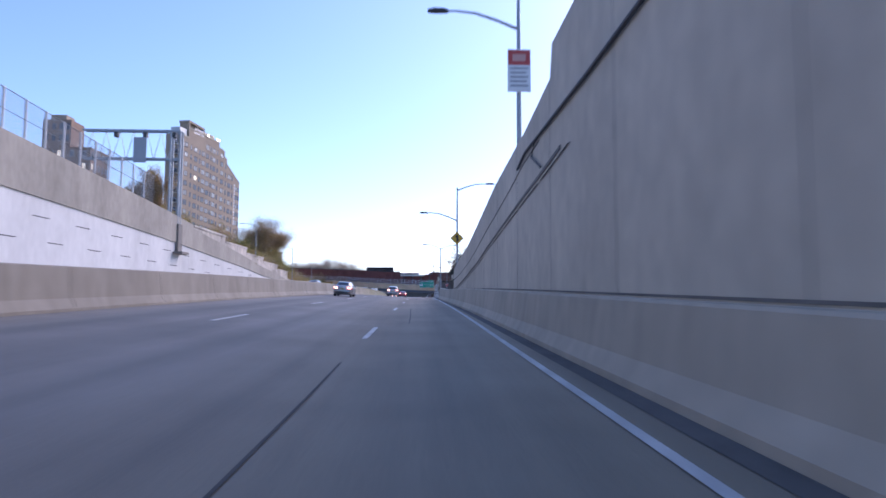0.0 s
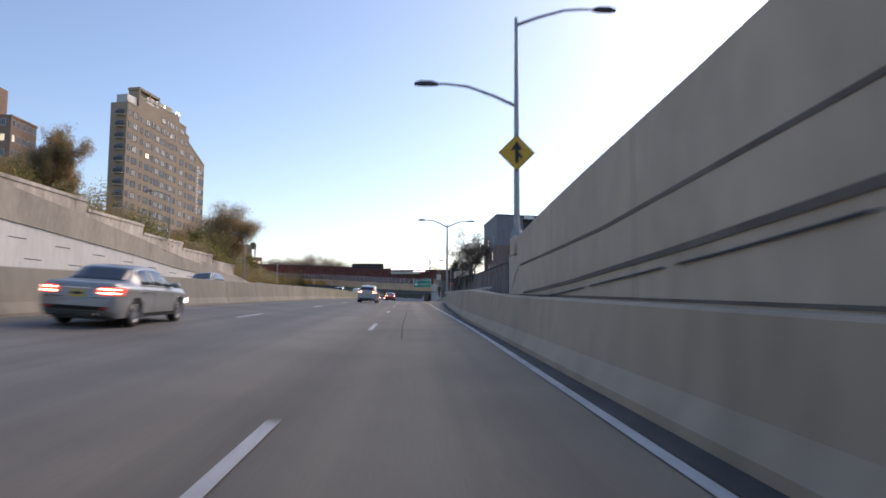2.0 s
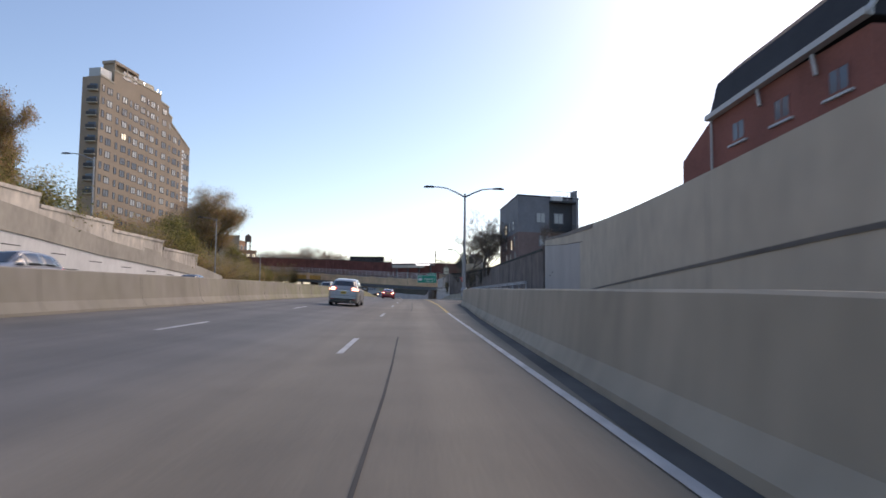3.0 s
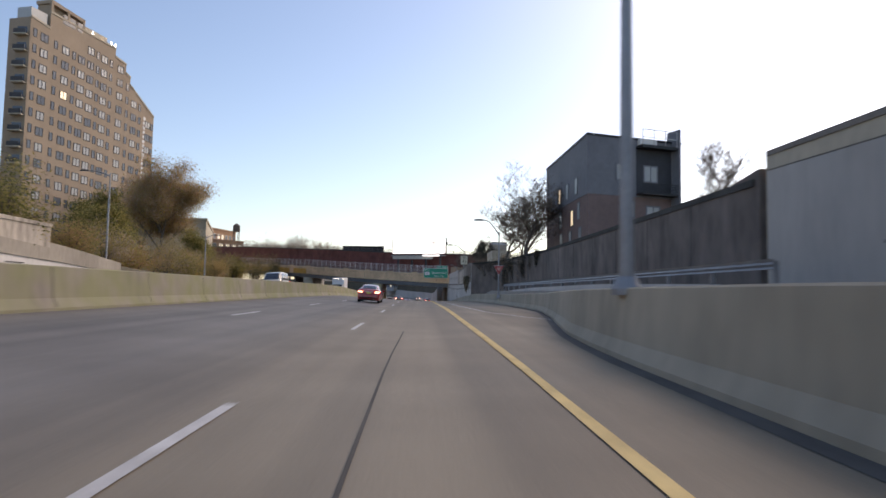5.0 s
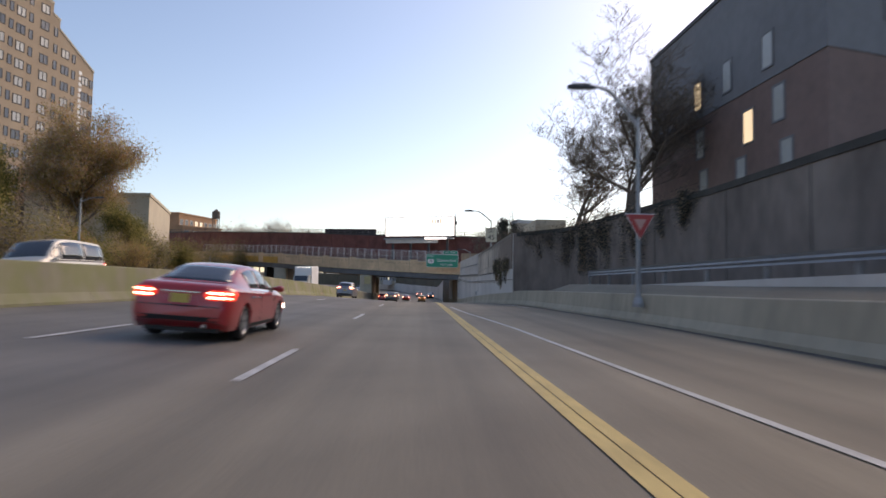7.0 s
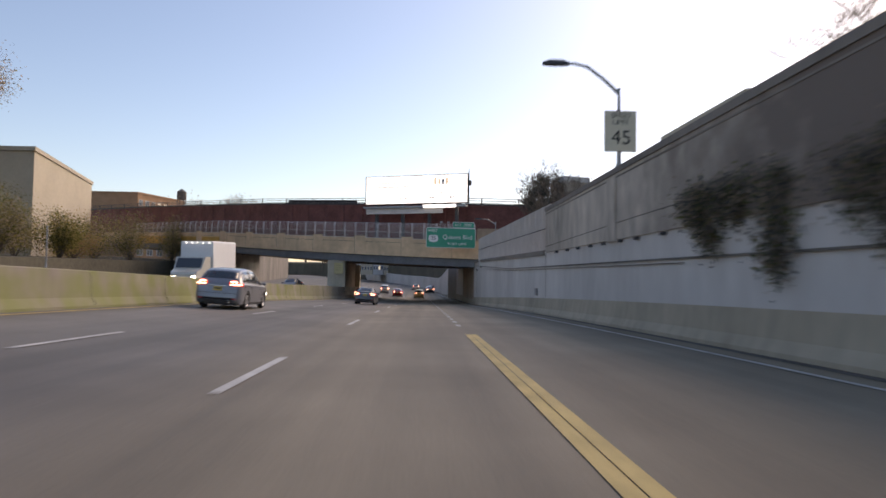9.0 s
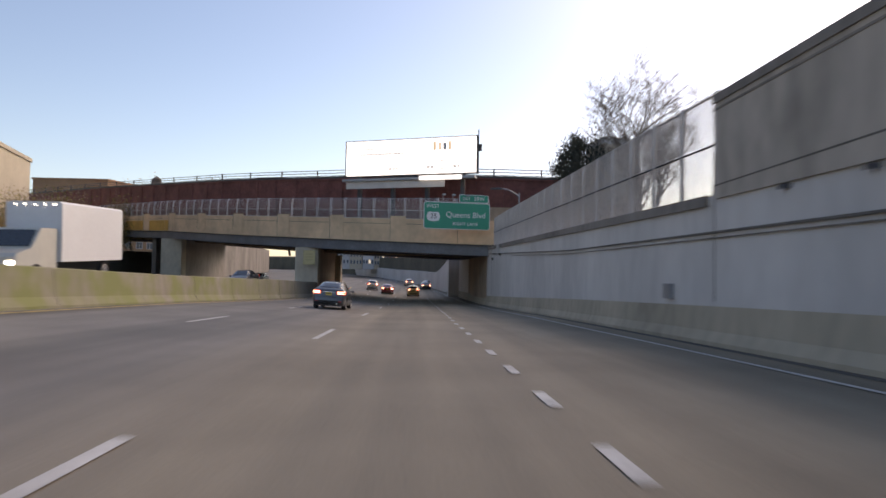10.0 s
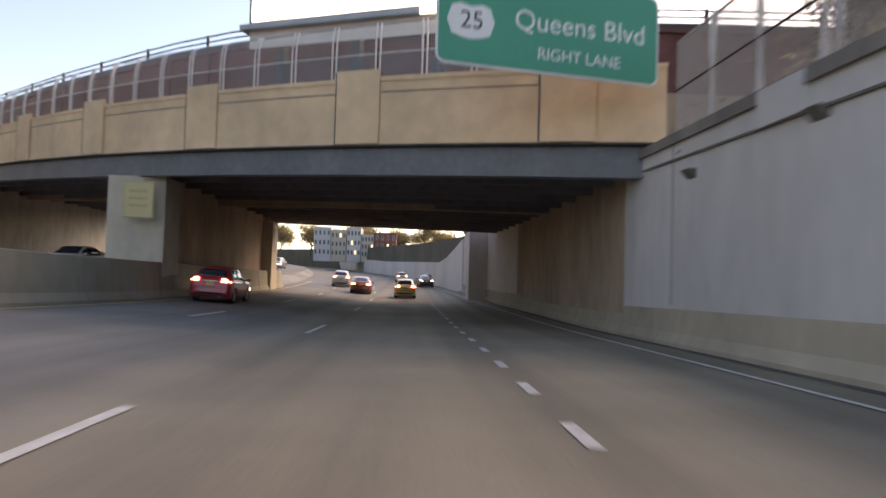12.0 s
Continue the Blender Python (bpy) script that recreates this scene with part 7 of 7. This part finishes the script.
build_car("silver four-door sedan with lit tail lamps", on_road(-6.75, 61.0), PAINT_SILVER, "old_sedan")
build_car("red four-door sedan with lit tail lamps", on_road(-3.35, 163.5), PAINT_RED)
build_car("dark grey sedan with lit brake lamps", on_road(-3.8, 248.2), PAINT_GREY, "compact")
build_car("steel grey sport utility car in the outer lane", on_road(-7.3, 220.0), PAINT_STEEL, "suv")
build_car("silver sport utility car with lit brake lamps", on_road(-3.9, 109.5), PAINT_SILVER, "suv")
build_car("pale gold hatchback with lit tail lamps", on_road(1.15, 305.0, 2), PAINT_CREAM, "hatch")
build_car("dark red sedan beyond the bridge", on_road(-2.6, 310.0, 2), PAINT_RED)
build_car("white sport utility car beyond the bridge", on_road(-5.0, 322.0, 4), PAINT_WHITE_CAR, "suv")
build_car("black sedan beyond the bridge", on_road(5.3, 334.0, 5), PAINT_BLACK)
build_car("white hatchback beyond the bridge", on_road(3.9, 352.0, 6), PAINT_WHITE_CAR, "hatch")
build_car("dark red car under the bridge", on_road(-7.3, 281.5, 2), PAINT_RED, "hatch")
build_car("grey sedan beyond the bridge", on_road(7.2, 346.0, 6), PAINT_STEEL)
for x, y, paint, kind, text in ((-14.0, 176.0, PAINT_WHITE_CAR, "van", "white van on the far carriageway"), (-14.5, 92.0, PAINT_STEEL, "suv", "grey car on the far carriageway"), (-17.5, 120.0, PAINT_BLACK, "sedan", "black car on the far carriageway"),
                                (-15.0, 272.0, PAINT_BLACK, "sedan", "black car with lit head lamps"), (-18.0, 290.0, PAINT_WHITE_CAR, "sedan", "pale car with lit head lamps"),
                                (-14.0, 318.0, PAINT_STEEL, "sedan", "grey car with lit head lamps"), (-15.0, 350.0, PAINT_STEEL, "suv", "grey car with lit head lamps"), (-18.0, 201.0, PAINT_STEEL, "hatch", "grey hatchback on the far carriageway")):
    build_car(text, on_road(x, y, 180), paint, kind)


def build_truck():
    truck = thing("box_truck", on_road(-15.9, 242.0, 180), "white box truck with lit marker lamps on the far carriageway", "truck", "traffic")
    bm = bmesh.new()
    loft(bm, [[(-1.2, y, 0.95), (1.2, y, 0.95), (1.2, y, z), (1.1, y, z + 0.1), (-1.1, y, z + 0.1), (-1.2, y, z)] for y, z in ((-4.2, 3.5), (1.6, 3.5))])
    cargo = part("cargo_box", bm, SIGN_WHITE, truck, "white cargo box")
    for k in range(5):
        bm = bmesh.new()
        box(bm, -0.9 + 0.42 * k, -0.86 + 0.42 * k, 1.58, 1.64, 3.45, 3.48)
        part("marker_lamp", bm, HEAD, cargo)
    bm = bmesh.new()
    loft(bm, [[(-ww, y, 0.5), (ww, y, 0.5), (ww, y, z), (-ww, y, z)] for y, ww, z in ((1.7, 1.05, 2.4), (2.9, 1.05, 2.4), (3.5, 1.0, 1.55), (4.3, 0.92, 1.35), (4.4, 0.88, 1.2))])
    cab = part("cab", bm, PAINT_WHITE_CAR, truck, "white cab")
    bm = bmesh.new()
    loft(bm, [[(-0.9, y, z), (0.9, y, z), (0.9, y + 0.03, z + 0.02), (-0.9, y + 0.03, z + 0.02)] for y, z in ((3.46, 1.62), (2.98, 2.3))])
    part("windscreen", bm, CAR_GLASS, cab)
    for s in (-1, 1):
        bm = bmesh.new()
        box(bm, s * 0.55, s * 0.85, 4.36, 4.42, 0.85, 1.05)
        part("head_lamp", bm, HEAD, cab)
        for y in (-2.6, 3.2):
            build_wheel(truck, s * 0.98, y, 0.45, s)
    bm = bmesh.new()
    box(bm, -0.45, 0.45, -4.0, 2.0, 0.55, 0.95)
    part("chassis", bm, BLACK_TRIM, truck, "dark chassis")


build_truck()
